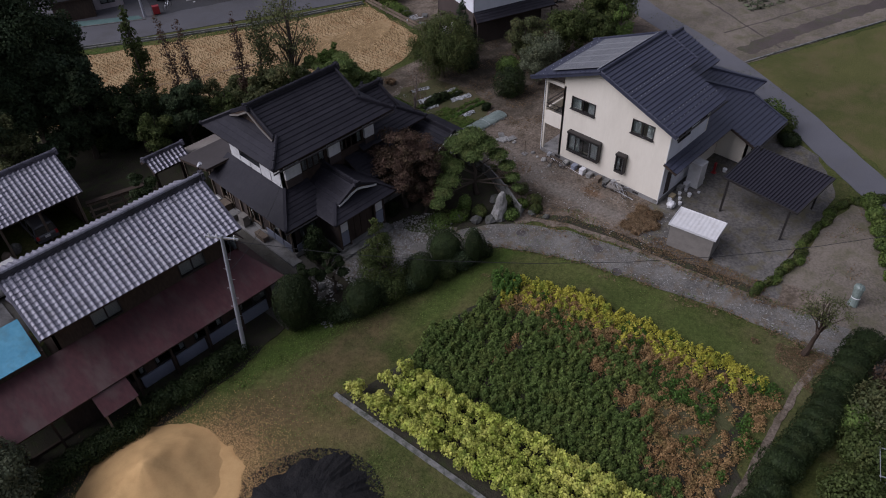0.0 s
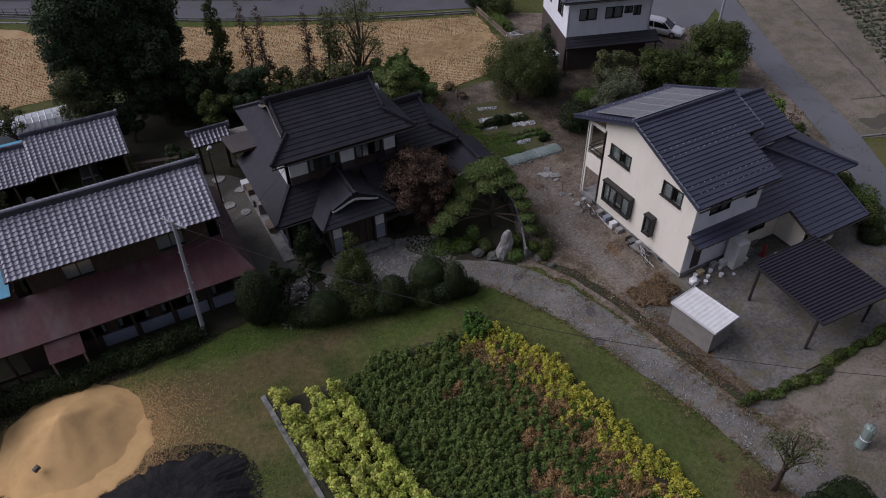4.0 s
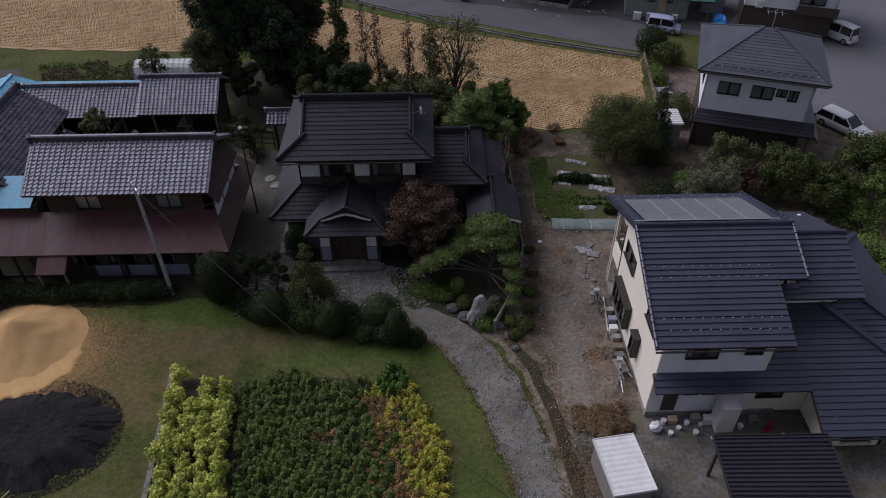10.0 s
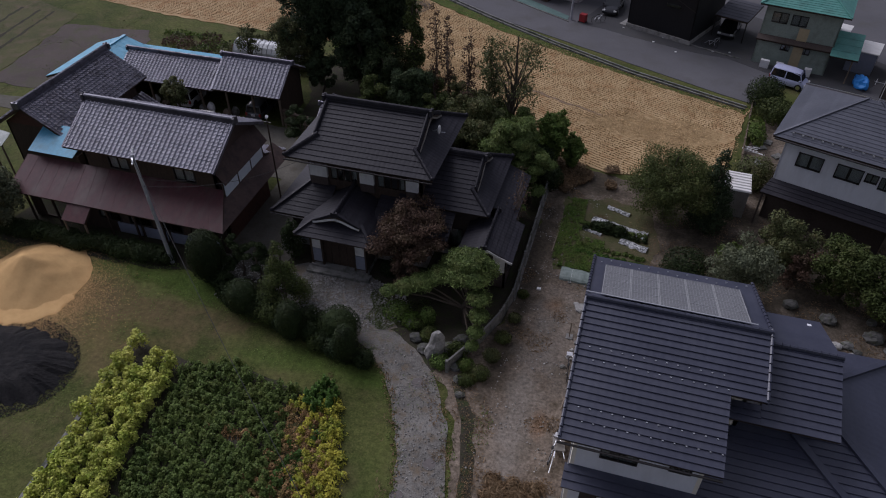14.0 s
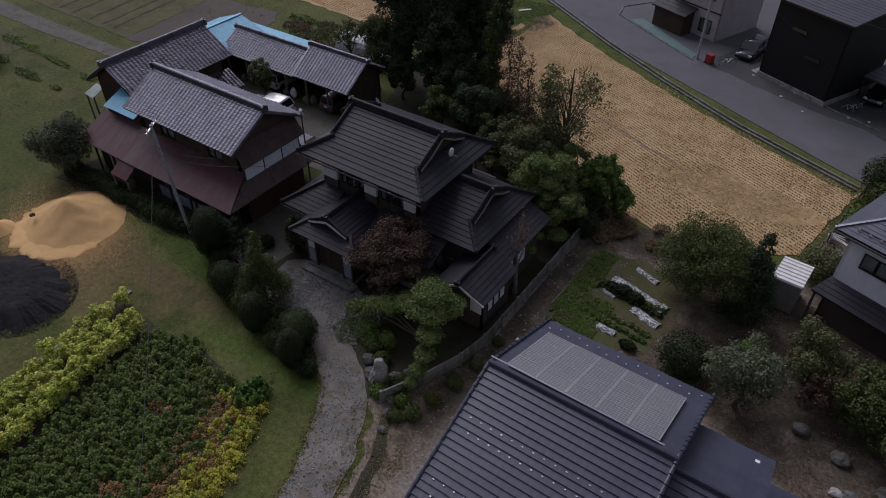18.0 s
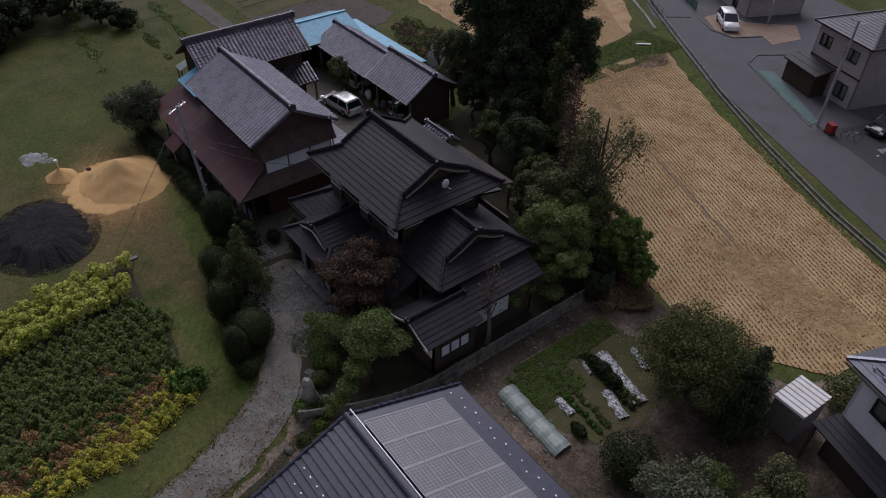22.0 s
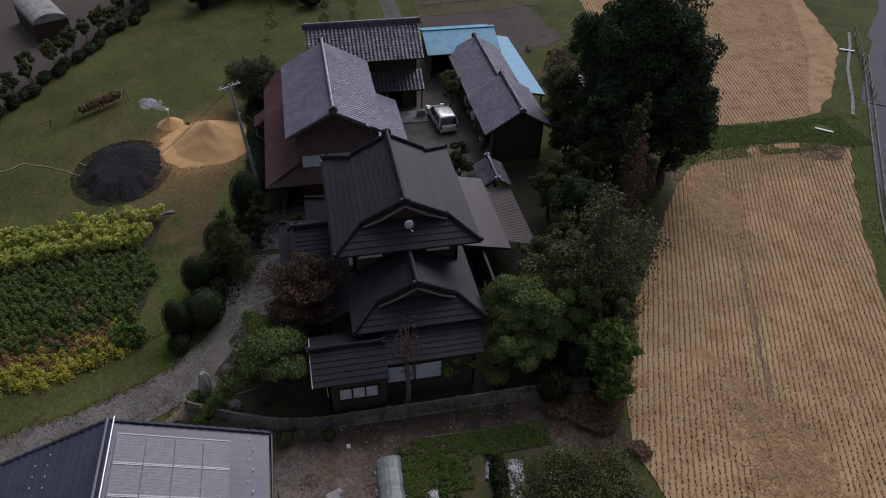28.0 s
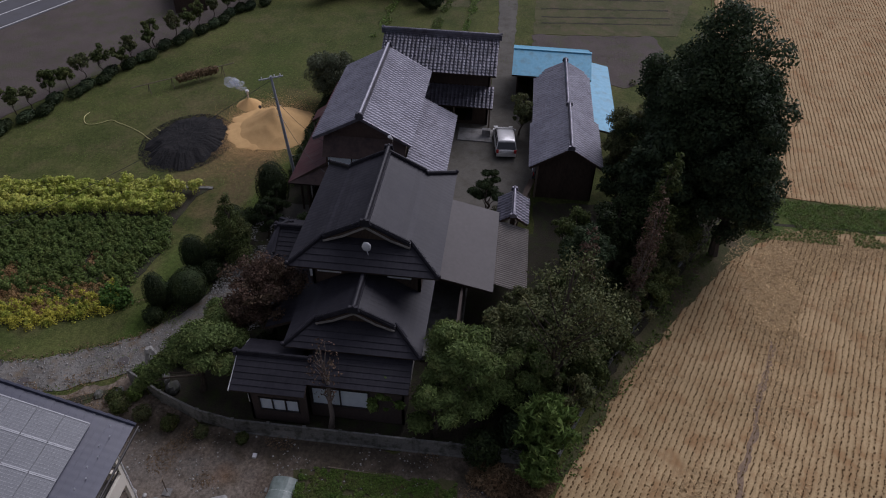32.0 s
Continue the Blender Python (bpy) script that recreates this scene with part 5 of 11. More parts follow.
# ---- old main house: dark tiled, two storeys, hip-and-gable roofs ----
H = thing("main_house", (22, 35, 0), 0, "old two-storey house with dark tiled hip-and-gable roofs", "house")
irimoya(H, 17.25, 27.0, 31.5, 39.45, 6.65, 8.75, 0.42, "x", "tile_black", course=0.345, tile=0.3, step=0.04)
ux0, ux1, uy0, uy1 = 18.3, 26.0, 32.5, 38.4
fr_holes = [(1.5, 3.4, 4.75, 5.85), (4.7, 6.6, 4.75, 5.85)]
um = MB()
wall(um, (ux0, uy0), (ux1, uy0), 3.6, 6.55, 0.15, fr_holes)
wall(um, (ux1, uy0), (ux1, uy1), 3.6, 6.55, 0.15)
wall(um, (ux1, uy1), (ux0, uy1), 3.6, 6.55, 0.15)
wall(um, (ux0, uy1), (ux0, uy0), 3.6, 6.55, 0.15)
part("upper_wall", um, "wood", H, "dark timber upper wall")
for h_ in fr_holes:
    window(H, (ux0, uy0), (ux1, uy0), h_, "wood", panes=4, curtain=0.4)
for a, b in ((0.15, 1.35), (3.6, 4.55), (6.7, 7.5)):
    part("shutter_box", MB().box(ux0 + a, uy0 - 0.22, 4.98, ux0 + b, uy0 - 0.03, 5.85), "white", H, "white plastered shutter box")
    part("shutter_skirt", MB().box(ux0 + a, uy0 - 0.2, 4.35, ux0 + b, uy0 - 0.02, 4.97), "brownwall", H)
for i in range(5):
    part("plaster_panel", MB().box(ux0 - 0.05, uy0 + 0.12 + i * 1.16, 4.34, ux0 - 0.01, uy0 + 1.2 + i * 1.16, 5.95), "white", H, "white plaster panel between posts")
part("side_window", MB().box(ux0 - 0.07, uy0 + 2.44, 4.85, ux0 - 0.045, uy0 + 4.66, 5.9), "carglass", H, "dark glazed band high on the side wall")
for i in range(3):
    part("plaster_panel", MB().box(ux1 + 0.01, uy0 + 0.3 + i * 1.9, 5.6, ux1 + 0.05, uy0 + 1.6 + i * 1.9, 6.3), "white", H, "white plaster panel between posts")
for i in range(22):
    x = 17.5 + i * 0.435
    part("rafter", MB().beam((x, 31.6, 6.5), (x, 32.6, 6.72), 0.07, 0.09), "wood", H)
# ground floor
gmw = MB()
wall(gmw, (17.4, 31.1), (26.6, 31.1), 0.35, 3.3, 0.15, [(0.5, 1.9, 0.7, 2.3), (6.9, 8.8, 0.5, 2.4)])
wall(gmw, (17.4, 40.6), (17.4, 31.1), 0.35, 3.3, 0.15, [(1.2, 2.6, 0.8, 2.2), (4.2, 5.8, 0.6, 2.2), (7.2, 8.8, 0.6, 2.2)])
wall(gmw, (26.6, 40.6), (17.4, 40.6), 0.35, 3.3, 0.15, [])
part("lower_wall", gmw, "brownwall", H, "dark boarded lower wall")
for h_ in ((0.5, 1.9, 0.7, 2.3), (6.9, 8.8, 0.5, 2.4)):
    window(H, (17.4, 31.1), (26.6, 31.1), h_, "alu_dark", panes=2, curtain=0.6)
for h_ in ((1.2, 2.6, 0.8, 2.2), (4.2, 5.8, 0.6, 2.2), (7.2, 8.8, 0.6, 2.2)):
    window(H, (17.4, 40.6), (17.4, 31.1), h_, "timber", panes=2, curtain=0.5)
part("plinth", MB().box(17.3, 31.0, 0, 26.7, 40.7, 0.38).box(26.7, 32.8, 0, 29.8, 38.2, 0.36), "concrete", H, "grey concrete plinth")
for i in range(9):
    part("post", MB().box(17.28, 31.2 + i * 1.16, 0.38, 17.38, 31.32 + i * 1.16, 3.2), "timber", H)
# lower roofs round the ground floor
slope(H, (16.45, 30.15, 3.15), (20.1, 30.15, 3.15), (20.1, 32.5, 4.25), (18.3, 32.5, 4.25), "tile_black", 0.32, 0.3, "flat", 0.034)
slope(H, (16.45, 38.9, 3.15), (16.45, 30.15, 3.15), (18.3, 32.5, 4.25), (18.3, 38.9, 4.25), "tile_black", 0.32, 0.3, "flat", 0.034)
slope(H, (23.2, 30.3, 3.2), (28.3, 30.3, 3.2), (28.3, 32.5, 4.2), (23.2, 32.5, 4.2), "tile_black", 0.32, 0.3, "flat", 0.034)
hp = MB()
hp.beam((16.45, 30.15, 3.27), (18.3, 32.5, 4.37), 0.2, 0.16)
hp.ball((16.45, 30.15, 3.3), 0.14, 6, 4)
part("hip_ridge", hp, "tile_black", H)
gutter(H, (16.4, 30.08, 3.05), (19.0, 30.08, 3.05)), gutter(H, (17.2, 31.42, 6.5), (27.0, 31.42, 6.5))
# entrance porch: gable with a pale curved barge board over a skirt
slope(H, (18.85, 28.35, 3.15), (24.0, 28.35, 3.15), (23.0, 29.5, 3.75), (19.9, 29.5, 3.75), "tile_black", 0.32, 0.3, "flat", 0.034)
slope(H, (18.85, 32.6, 3.15), (18.85, 28.35, 3.15), (19.9, 29.5, 3.75), (19.9, 32.6, 3.75), "tile_black", 0.32, 0.3, "flat", 0.034,
      extra=(((19.9, 32.6, 3.75), (19.9, 29.15, 3.75), (21.45, 29.15, 4.6), (21.45, 32.6, 4.6)),))
slope(H, (24.0, 28.35, 3.15), (24.0, 32.6, 3.15), (23.0, 32.6, 3.75), (23.0, 29.5, 3.75), "tile_black", 0.32, 0.3, "flat", 0.034,
      extra=(((23.0, 29.15, 3.75), (23.0, 32.6, 3.75), (21.45, 32.6, 4.6), (21.45, 29.15, 4.6)),))
ridge(H, (21.45, 29.1, 4.58), (21.45, 32.5, 4.58), 0.24, 0.26, "tile_black")
part("gable_panel", MB().prism([(20.1, 3.74), (22.8, 3.74), (21.45, 4.5)], "y", 29.5, 29.6), "wood", H)
hf = MB()
cur = [(-1.55, 3.72), (-1.0, 3.86), (-0.5, 4.06), (0, 4.2), (0.5, 4.06), (1.0, 3.86), (1.55, 3.72)]
for a, b in zip(cur, cur[1:]):
    hf.beam((21.45 + a[0], 29.12, a[1] + 0.1), (21.45 + b[0], 29.12, b[1] + 0.1), 0.06, 0.13)
part("barge_board", hf, "white", H, "pale curved barge board")
for s in (-1, 1):
    dr = MB().beam((21.45, 29.2, 4.72), (21.45 + s * 1.55, 29.2, 3.9), 0.2, 0.15)
    dr.beam((21.45 + s * 1.55, 29.5, 3.86), (21.45 + s * 2.58, 28.37, 3.25), 0.18, 0.14)
    part("descending_ridge", dr, "tile_black", H)
pw = MB()
wall(pw, (19.6, 29.1), (23.3, 29.1), 0.5, 3.2, 0.12, [(0.75, 2.95, 0.5, 2.6)])
wall(pw, (23.3, 29.1), (23.3, 31.1), 0.2, 3.2, 0.12)
wall(pw, (19.6, 31.1), (19.6, 29.1), 0.2, 3.2, 0.12)
part("porch_wall", pw, "brownwall", H)
part("porch_step", MB().box(19.3, 28.4, 0, 23.6, 29.1, 0.25).box(19.5, 28.9, 0.25, 23.4, 31.1, 0.45), "block", H, "grey concrete porch step")
for a, b in ((19.62, 20.3), (22.6, 23.28)):
    part("plaster_panel", MB().box(a, 29.04, 1.75, b, 29.08, 2.7), "white", H, "white plaster panel")
    part("lower_panel", MB().box(a, 29.02, 0.65, b, 29.08, 1.7), "bluegrey", H, "blue-grey lower panel")
for x in (19.6, 20.34, 22.54, 23.3):
    part("porch_post", MB().box(x - 0.06, 28.98, 0.25, x + 0.06, 29.1, 3.25), "wood", H)
dr = MB()
for i in range(4):
    dr.box(20.38 + i * 0.535, 29.2, 0.5, 20.38 + i * 0.535 + 0.5, 29.25, 2.55)
part("sliding_door", dr, "wood", H, "dark brown slatted sliding entrance doors")
# right wing with its own small hip-and-gable roof
irimoya(H, 24.5, 30.45, 32.0, 39.0, 4.3, 6.15, 0.42, "x", "tile_black", gables=(False, True), course=0.345, tile=0.3, step=0.04)
ww = MB()
wall(ww, (26.0, 32.9), (29.7, 32.9), 0.3, 4.3, 0.15, [(0.9, 2.6, 0.7, 2.3)])
wall(ww, (29.7, 32.9), (29.7, 38.1), 0.3, 4.3, 0.15, [(3.4, 4.9, 2.6, 3.5)])
wall(ww, (29.7, 38.1), (26.0, 38.1), 0.3, 4.3, 0.15)
part("wing_wall", ww, "brownwall", H)
window(H, (26.0, 32.9), (29.7, 32.9), (0.9, 2.6, 0.7, 2.3), "alu_dark", 2, 0.5)
window(H, (29.7, 32.9), (29.7, 38.1), (3.4, 4.9, 2.6, 3.5), "alu", 2, 0, frost=True)
# low lean-to along the wing, with a small gable to the garden
slope(H, (32.5, 29.7, 3.0), (32.5, 33.5, 3.0), (30.75, 33.5, 3.8), (30.75, 29.7, 3.8), "tile_black", 0.32, 0.3, "flat", 0.034,
      extra=(((31.9, 33.5, 3.28), (31.9, 38.6, 3.28), (29.7, 38.6, 4.25), (29.7, 33.5, 4.25)),))
slope(H, (29.1, 32.9, 3.05), (29.1, 29.7, 3.05), (30.75, 29.7, 3.8), (30.75, 32.9, 3.8), "tile_black", 0.32, 0.3, "flat", 0.034)
ridge(H, (30.75, 29.65, 3.8), (30.75, 33.4, 3.8), 0.2, 0.2, "tile_black")
for s, x1, z1 in ((1, 32.5, 2.95), (-1, 29.1, 3.0)):
    edge(H, [(30.75, 29.66, 3.72), (30.75 + (x1 - 30.75) * 0.5, 29.66, 3.3), (x1, 29.66, z1)], 0.05, 0.14, "white", "barge_board")
lw = MB()
wall(lw, (29.5, 30.4), (32.0, 30.4), 0.2, 3.1, 0.12, [])
wall(lw, (32.0, 30.4), (32.0, 33.4), 0.2, 3.0, 0.12, [(0.5, 2.6, 1.1, 2.1)])
wall(lw, (31.4, 33.4), (31.4, 38.3), 0.2, 3.2, 0.12, [(0.1, 3.1, 1.2, 2.6)])
wall(lw, (31.4, 38.3), (29.7, 38.3), 0.2, 3.2, 0.12)
part("annex_wall", lw, "brownwall", H)
part("gable_plaster", MB().prism([(29.7, 2.95), (32.0, 2.9), (31.9, 3.2), (30.75, 3.62), (29.8, 3.3)], "y", 30.3, 30.38), "white", H, "white gable plaster")
part("plaster_panel", MB().box(31.2, 30.34, 1.5, 31.95, 30.38, 2.7), "white", H, "white plaster panel")
window(H, (32.0, 30.4), (32.0, 33.4), (0.5, 2.6, 1.1, 2.1), "alu_dark", 3, 0, frost=True)
window(H, (31.4, 33.4), (31.4, 38.3), (0.1, 3.1, 1.2, 2.6), "alu_dark", 2, 0, frost=True)
# rear sheet-metal roof
slope(H, (23.9, 42.3, 3.2), (16.2, 42.3, 3.2), (16.2, 38.4, 4.1), (23.9, 38.4, 4.1), "brownmetal", 3.9, 0.9, "plank", 0.01, name="rear_roof")
dsh = MB().ball((26.2, 35.6, 7.75), (0.1, 0.26, 0.3), 10, 6)
dish = part("satellite_dish", dsh, "plastic", H, "white satellite dish on the gable", smooth=True)
part("dish_arm", MB().tube((26.2, 35.6, 7.75), (25.75, 35.6, 7.6), 0.025, 0.025, 5).tube((26.2, 35.6, 7.6), (26.55, 35.75, 7.5), 0.015, 0.015, 5), "alu", dish, local=True)

# glazed corner with pale lower panels and a stone-edged walk along the side wall
for i in range(3):
    part("lower_panel", MB().box(17.22, 31.25 + i * 0.95, 0.45, 17.27, 32.1 + i * 0.95, 1.0), "bluegrey", H, "pale blue-grey lower panel")
for i in range(2):
    part("lower_panel", MB().box(17.5 + i * 0.95, 30.98, 0.45, 18.35 + i * 0.95, 31.03, 1.0), "bluegrey", H, "pale blue-grey lower panel")
part("side_walk", MB().box(16.55, 30.4, 0, 17.28, 40.6, 0.16), "concrete", H, "narrow concrete walk along the wall")

# gate with a small tiled roof, plastic lean-to roof and courtyard fence
GT = thing("garden_gate", (15.6, 43.3, 0), 0, "small tiled gate with timber posts", "gate")
slope(GT, (14.2, 42.2, 3.0), (17.0, 42.2, 3.0), (17.0, 43.2, 3.65), (14.2, 43.2, 3.65), "tile_old", 0.27, 0.3, "wave")
slope(GT, (17.0, 44.2, 3.0), (14.2, 44.2, 3.0), (14.2, 43.2, 3.65), (17.0, 43.2, 3.65), "tile_old", 0.27, 0.3, "wave")
ridge(GT, (14.15, 43.2, 3.62), (17.05, 43.2, 3.62), 0.22, 0.22, "tile_old")
for x in (14.6, 16.6):
    part("post", MB().box(x - 0.1, 43.1, 0, x + 0.1, 43.3, 3.4), "wood", GT)
LT = thing("plastic_lean_to", (20, 43.3, 0), 0, "lean-to roof of brownish corrugated plastic on posts", "canopy")
pm = MB()
pv = []
for i in range(103):
    a, dz = 16.9 + i * 0.06, 0.035 * math.sin(i * 2 * math.pi / 3)
    pv += [(a, 42.3, 3.1 + dz), (a, 44.3, 2.55 + dz)]
pm.add(pv, [(2 * i, 2 * i + 1, 2 * i + 3, 2 * i + 2) for i in range(102)])
part("sheet", pm, "poly", LT)
for x in (17.2, 20, 22.7):
    part("post", MB().box(x - 0.05, 44.15, 0, x + 0.05, 44.25, 2.55), "timber", LT)
part("beam", MB().beam((16.9, 44.2, 2.5), (23, 44.2, 2.5), 0.08, 0.12), "timber", LT)
FB = thing("timber_fence", (12, 44.2, 0), 0, "dark weathered board fence with a capped top", "fence")
part("cap", MB().beam((9.9, 44.5, 1.75), (14.3, 43.4, 1.75), 0.4, 0.06), "wood", FB)
for i in range(5):
    part("post", MB().box(10 + i * 1.05, 44.36 - i * 0.26, 0, 10.12 + i * 1.05, 44.48 - i * 0.26, 1.75), "timber", FB)
for z in (0.5, 1.0, 1.5):
    part("rail", MB().beam((9.9, 44.5, z), (14.3, 43.4, z), 0.04, 0.14), "timber", FB)

# ---- barn: silver-grey tiles above a rusty red lean-to ----
B = thing("barn", (8, 33, 0), 0, "tall old storehouse with silver-grey tiles and red sheet lean-to", "barn")
bx0, bx1, by, bz = 2.15, 13.3, 32.6, 7.75
fy, fz, ry, rz_ = 29.3, 5.95, 36.0, 5.9
slope(B, (bx1, ry, rz_), (bx0, ry, rz_), (bx0, by, bz), (bx1, by, bz), "tile_grey", 0.27, 0.33, "wave", name="rear_slope")
fs = MB().slab([(bx0, fy, fz), (bx1, fy, fz), (bx1, by, bz), (bx0, by, bz)], 0.14)
front = part("front_slope", fs, "wood", B)
FR_ROWS, FR_COLS = 14, 34
SL = math.hypot(by - fy, bz - fz)
v, lp = pantiles((bx0, fy, fz), (bx1, fy, fz), (bx1, by, bz), (bx0, by, bz), SL / FR_ROWS, (bx1 - bx0) / FR_COLS, skip=lambda r: r < 8)
part("upper_tiles", arrays("upper_tiles", v, lp, np.full(len(lp), 4), M["tile_grey"]), "tile_grey", front, local=True, kind="stuff")
ridge(B, (bx0 - 0.05, by, bz), (bx1 + 0.05, by, bz), 0.28, 0.34, "tile_dark", caps=0.36, cap_mat="tile_grey")
slope(B, (13.4, 38.2, 2.35), (2.4, 38.2, 2.35), (2.4, 35.4, 3.75), (13.4, 35.4, 3.75), "tile_grey", 0.27, 0.33, "wave", name="rear_lean_to")
for y0, z0_, yy, zz in ((fy, fz, by, bz), (ry, rz_, by, bz)):
    for x in (bx0, bx1):
        edge(B, [(x, y0, z0_ - 0.02), (x, yy, zz - 0.02)], 0.12, 0.2, "tile_old", "verge_tiles")
bw = MB()
b_holes = [(1.9, 3.5, 4.2, 5.35), (6.9, 8.5, 4.2, 5.35)]
wall(bw, (2.7, 30.2), (12.7, 30.2), 0, 6.3, 0.15, b_holes)
wall(bw, (12.7, 35.2), (2.7, 35.2), 0, 6.3, 0.15)
wall(bw, (2.7, 35.2), (2.7, 30.2), 0, 6.3, 0.15)
part("wall", bw, "wood", B, "dark brown boarded wall")
for h_ in b_holes:
    window(B, (2.7, 30.2), (12.7, 30.2), h_, "alu_dark", 2, 1.0)
part("gable_wall", MB().prism([(30.2, 0), (35.2, 0), (35.2, 6.25), (32.6, 7.6), (30.2, 6.3)], "x", 12.55, 12.7), "rust", B, "gable clad in rusty brown sheet")
part("gable_wall", MB().prism([(30.2, 6.28), (35.2, 6.2), (32.6, 7.6)], "x", 2.7, 2.85), "plank", B)
part("gable_apron", MB().slab([(12.72, 29.9, 5.95), (13.6, 29.9, 4.72), (13.6, 35.6, 4.72), (12.72, 35.6, 5.95)], 0.05), "rust", B, "sloping rusty sheet apron")
for i in range(3):
    part("light_panel", MB().box(13.2, 30.2 + i * 1.7, 3.55, 13.26, 31.82 + i * 1.7, 4.74), "frost", B, "pale blue-white panel")
    part("panel_post", MB().box(13.2, 31.83 + i * 1.7, 3.5, 13.3, 31.89 + i * 1.7, 4.74), "wood", B)
part("panel_post", MB().box(13.15, 30.05, 3.6, 13.22, 30.17, 4.75).box(13.15, 35.2, 3.6, 13.22, 35.3, 4.75), "wood", B)
part("side_wall", MB().box(13.05, 30.0, 0, 13.15, 35.4, 3.8), "plank", B)
slope(B, (14.3, 27.5, 2.78), (14.3, 37.0, 2.78), (13.1, 37.0, 3.65), (13.1, 29.35, 3.65), "rust", 1.4, 0.45, "plank", 0.01, name="side_lean_to")
# red front lean-to: sheets with standing seams
def seams(parent, e0, e1, t1, t0, n, material):
    for i in range(n + 1):
        a, b = Vector(e0).lerp(Vector(e1), i / n), Vector(t0).lerp(Vector(t1), i / n)
        part("seam", MB().beam(a + Vector((0, 0, 0.03)), b + Vector((0, 0, 0.03)), 0.028, 0.03), material, parent)
RQ = ((-2.2, 27.5, 2.78), (14.3, 27.5, 2.78), (13.1, 30.2, 4.05), (-2.2, 30.2, 4.05))
rs_ = slope(B, *RQ, "red", 2.9, 0.9, "plank", 0.01, name="red_lean_to", label="faded rusty red sheet roof")
seams(rs_, *RQ, 16, "red")
slope(B, (2.6, 26.6, 2.0), (4.4, 26.6, 2.0), (4.4, 27.6, 2.72), (2.6, 27.6, 2.72), "red", 1.2, 0.9, "plank", 0.01, name="small_porch_roof", label="rusty red sheet porch roof")
for x in (2.7, 4.3):
    part("porch_post", MB().box(x - 0.05, 26.65, 0, x + 0.05, 26.75, 2.0), "timber", B)
lf = MB()
lf_holes = [(0.8, 3.0, 0.2, 2.2), (5.6, 7.4, 1.0, 2.1), (8.0, 9.8, 1.0, 2.1), (10.4, 12.2, 1.0, 2.1), (13.4, 15.2, 1.0, 2.1)]
wall(lf, (-1.8, 28.6), (13.7, 28.6), 0, 2.85, 0.12, lf_holes)
part("front_wall", lf, "wood", B, "dark weathered front wall under the lean-to")
for i in range(4):
    part("wall_panel", MB().box(5.2 + i * 2.1, 28.5, 0.1, 7.0 + i * 2.1, 28.57, 0.95), "bluegrey", B, "pale grey lower wall panel")
for h_ in lf_holes[1:]:
    window(B, (-1.8, 28.6), (13.7, 28.6), h_, "alu_dark", 2, 0.3)
for i in range(8):
    part("post", MB().box(-1.6 + i * 2.15, 28.1, 0, -1.48 + i * 2.15, 28.22, 3.0), "wood", B)
part("blue_patch_roof", MB().slab([(-1.7, 29.9, 4.65), (1.9, 29.9, 4.65), (2.0, 32.2, 5.5), (-1.8, 32.2, 5.5)], 0.05), "blue", B, "small sky-blue sheet roof")
part("blue_patch_wall", MB().box(-1.5, 30.2, 3.2, 2.1, 32.0, 4.62), "wood", B)
# the nearest tiles of the barn, one by one
tw, tl = (bx1 - bx0) / FR_COLS, SL / FR_ROWS
tv, tf = tile_unit(tw, tl)
tm = bpy.data.meshes.new("tile")
tm.from_pydata(tv.tolist(), [], tf.tolist())
tm.materials.append(M["tile_single"])
tilt = math.degrees(math.atan2(bz - fz, by - fy))
for r in range(8):
    for c in range(FR_COLS):
        f = r / FR_ROWS
        o = new("tile", tm)
        o.parent = front
        o.matrix_basis = pose(bx0 + c * tw, fy + (by - fy) * f, fz + (bz - fz) * f, tilt + rng.normal() * 0.5, rng.normal() * 0.5, rng.normal() * 0.5)

# ---- older house behind the barn ----
O = thing("back_house", (-2.7, 36, 0), 0, "old farmhouse with violet-grey tiled gable roof", "house")
slope(O, (0.25, 31.4, 5.0), (0.25, 41.1, 5.0), (-2.8, 41.1, 6.95), (-2.8, 31.4, 6.95), "tile_old", 0.27, 0.33, "wave")
slope(O, (-5.85, 41.1, 5.0), (-5.85, 31.4, 5.0), (-2.8, 31.4, 6.95), (-2.8, 41.1, 6.95), "tile_old", 0.27, 0.33, "wave")
ridge(O, (-2.8, 31.35, 6.92), (-2.8, 41.15, 6.92), 0.3, 0.36, "tile_old")
ow = MB()
wall(ow, (-5.0, 31.9), (-0.6, 31.9), 0, 5.3, 0.15)
wall(ow, (-0.6, 31.9), (-0.6, 40.6), 0, 5.3, 0.15, [(5.6, 7.4, 0.3, 2.2)])
wall(ow, (-0.6, 40.6), (-5.0, 40.6), 0, 5.3, 0.15)
wall(ow, (-5.0, 40.6), (-5.0, 31.9), 0, 5.3, 0.15)
part("wall", ow, "wood", O)
for y in (31.95, 40.55):
    part("gable_wall", MB().prism([(-5.0, 5.25), (-0.6, 5.25), (-2.8, 6.75)], "y", y - 0.06, y + 0.06), "plank", O)
slope(O, (1.15, 33.6, 2.55), (1.15, 41.0, 2.55), (-0.6, 41.0, 3.6), (-0.6, 33.6, 3.6), "tile_old", 0.27, 0.33, "wave", name="low_roof")
for y in (37.8, 40.8):
    part("post", MB().box(0.85, y - 0.07, 0, 0.99, y + 0.07, 2.6), "timber", O)
part("concrete_stand", MB().box(0.3, 38.3, 0, 2.3, 41.2, 0.12).box(1.1, 40.3, 0.12, 1.5, 41.0, 0.7), "concrete", O, "pale concrete washing stand")
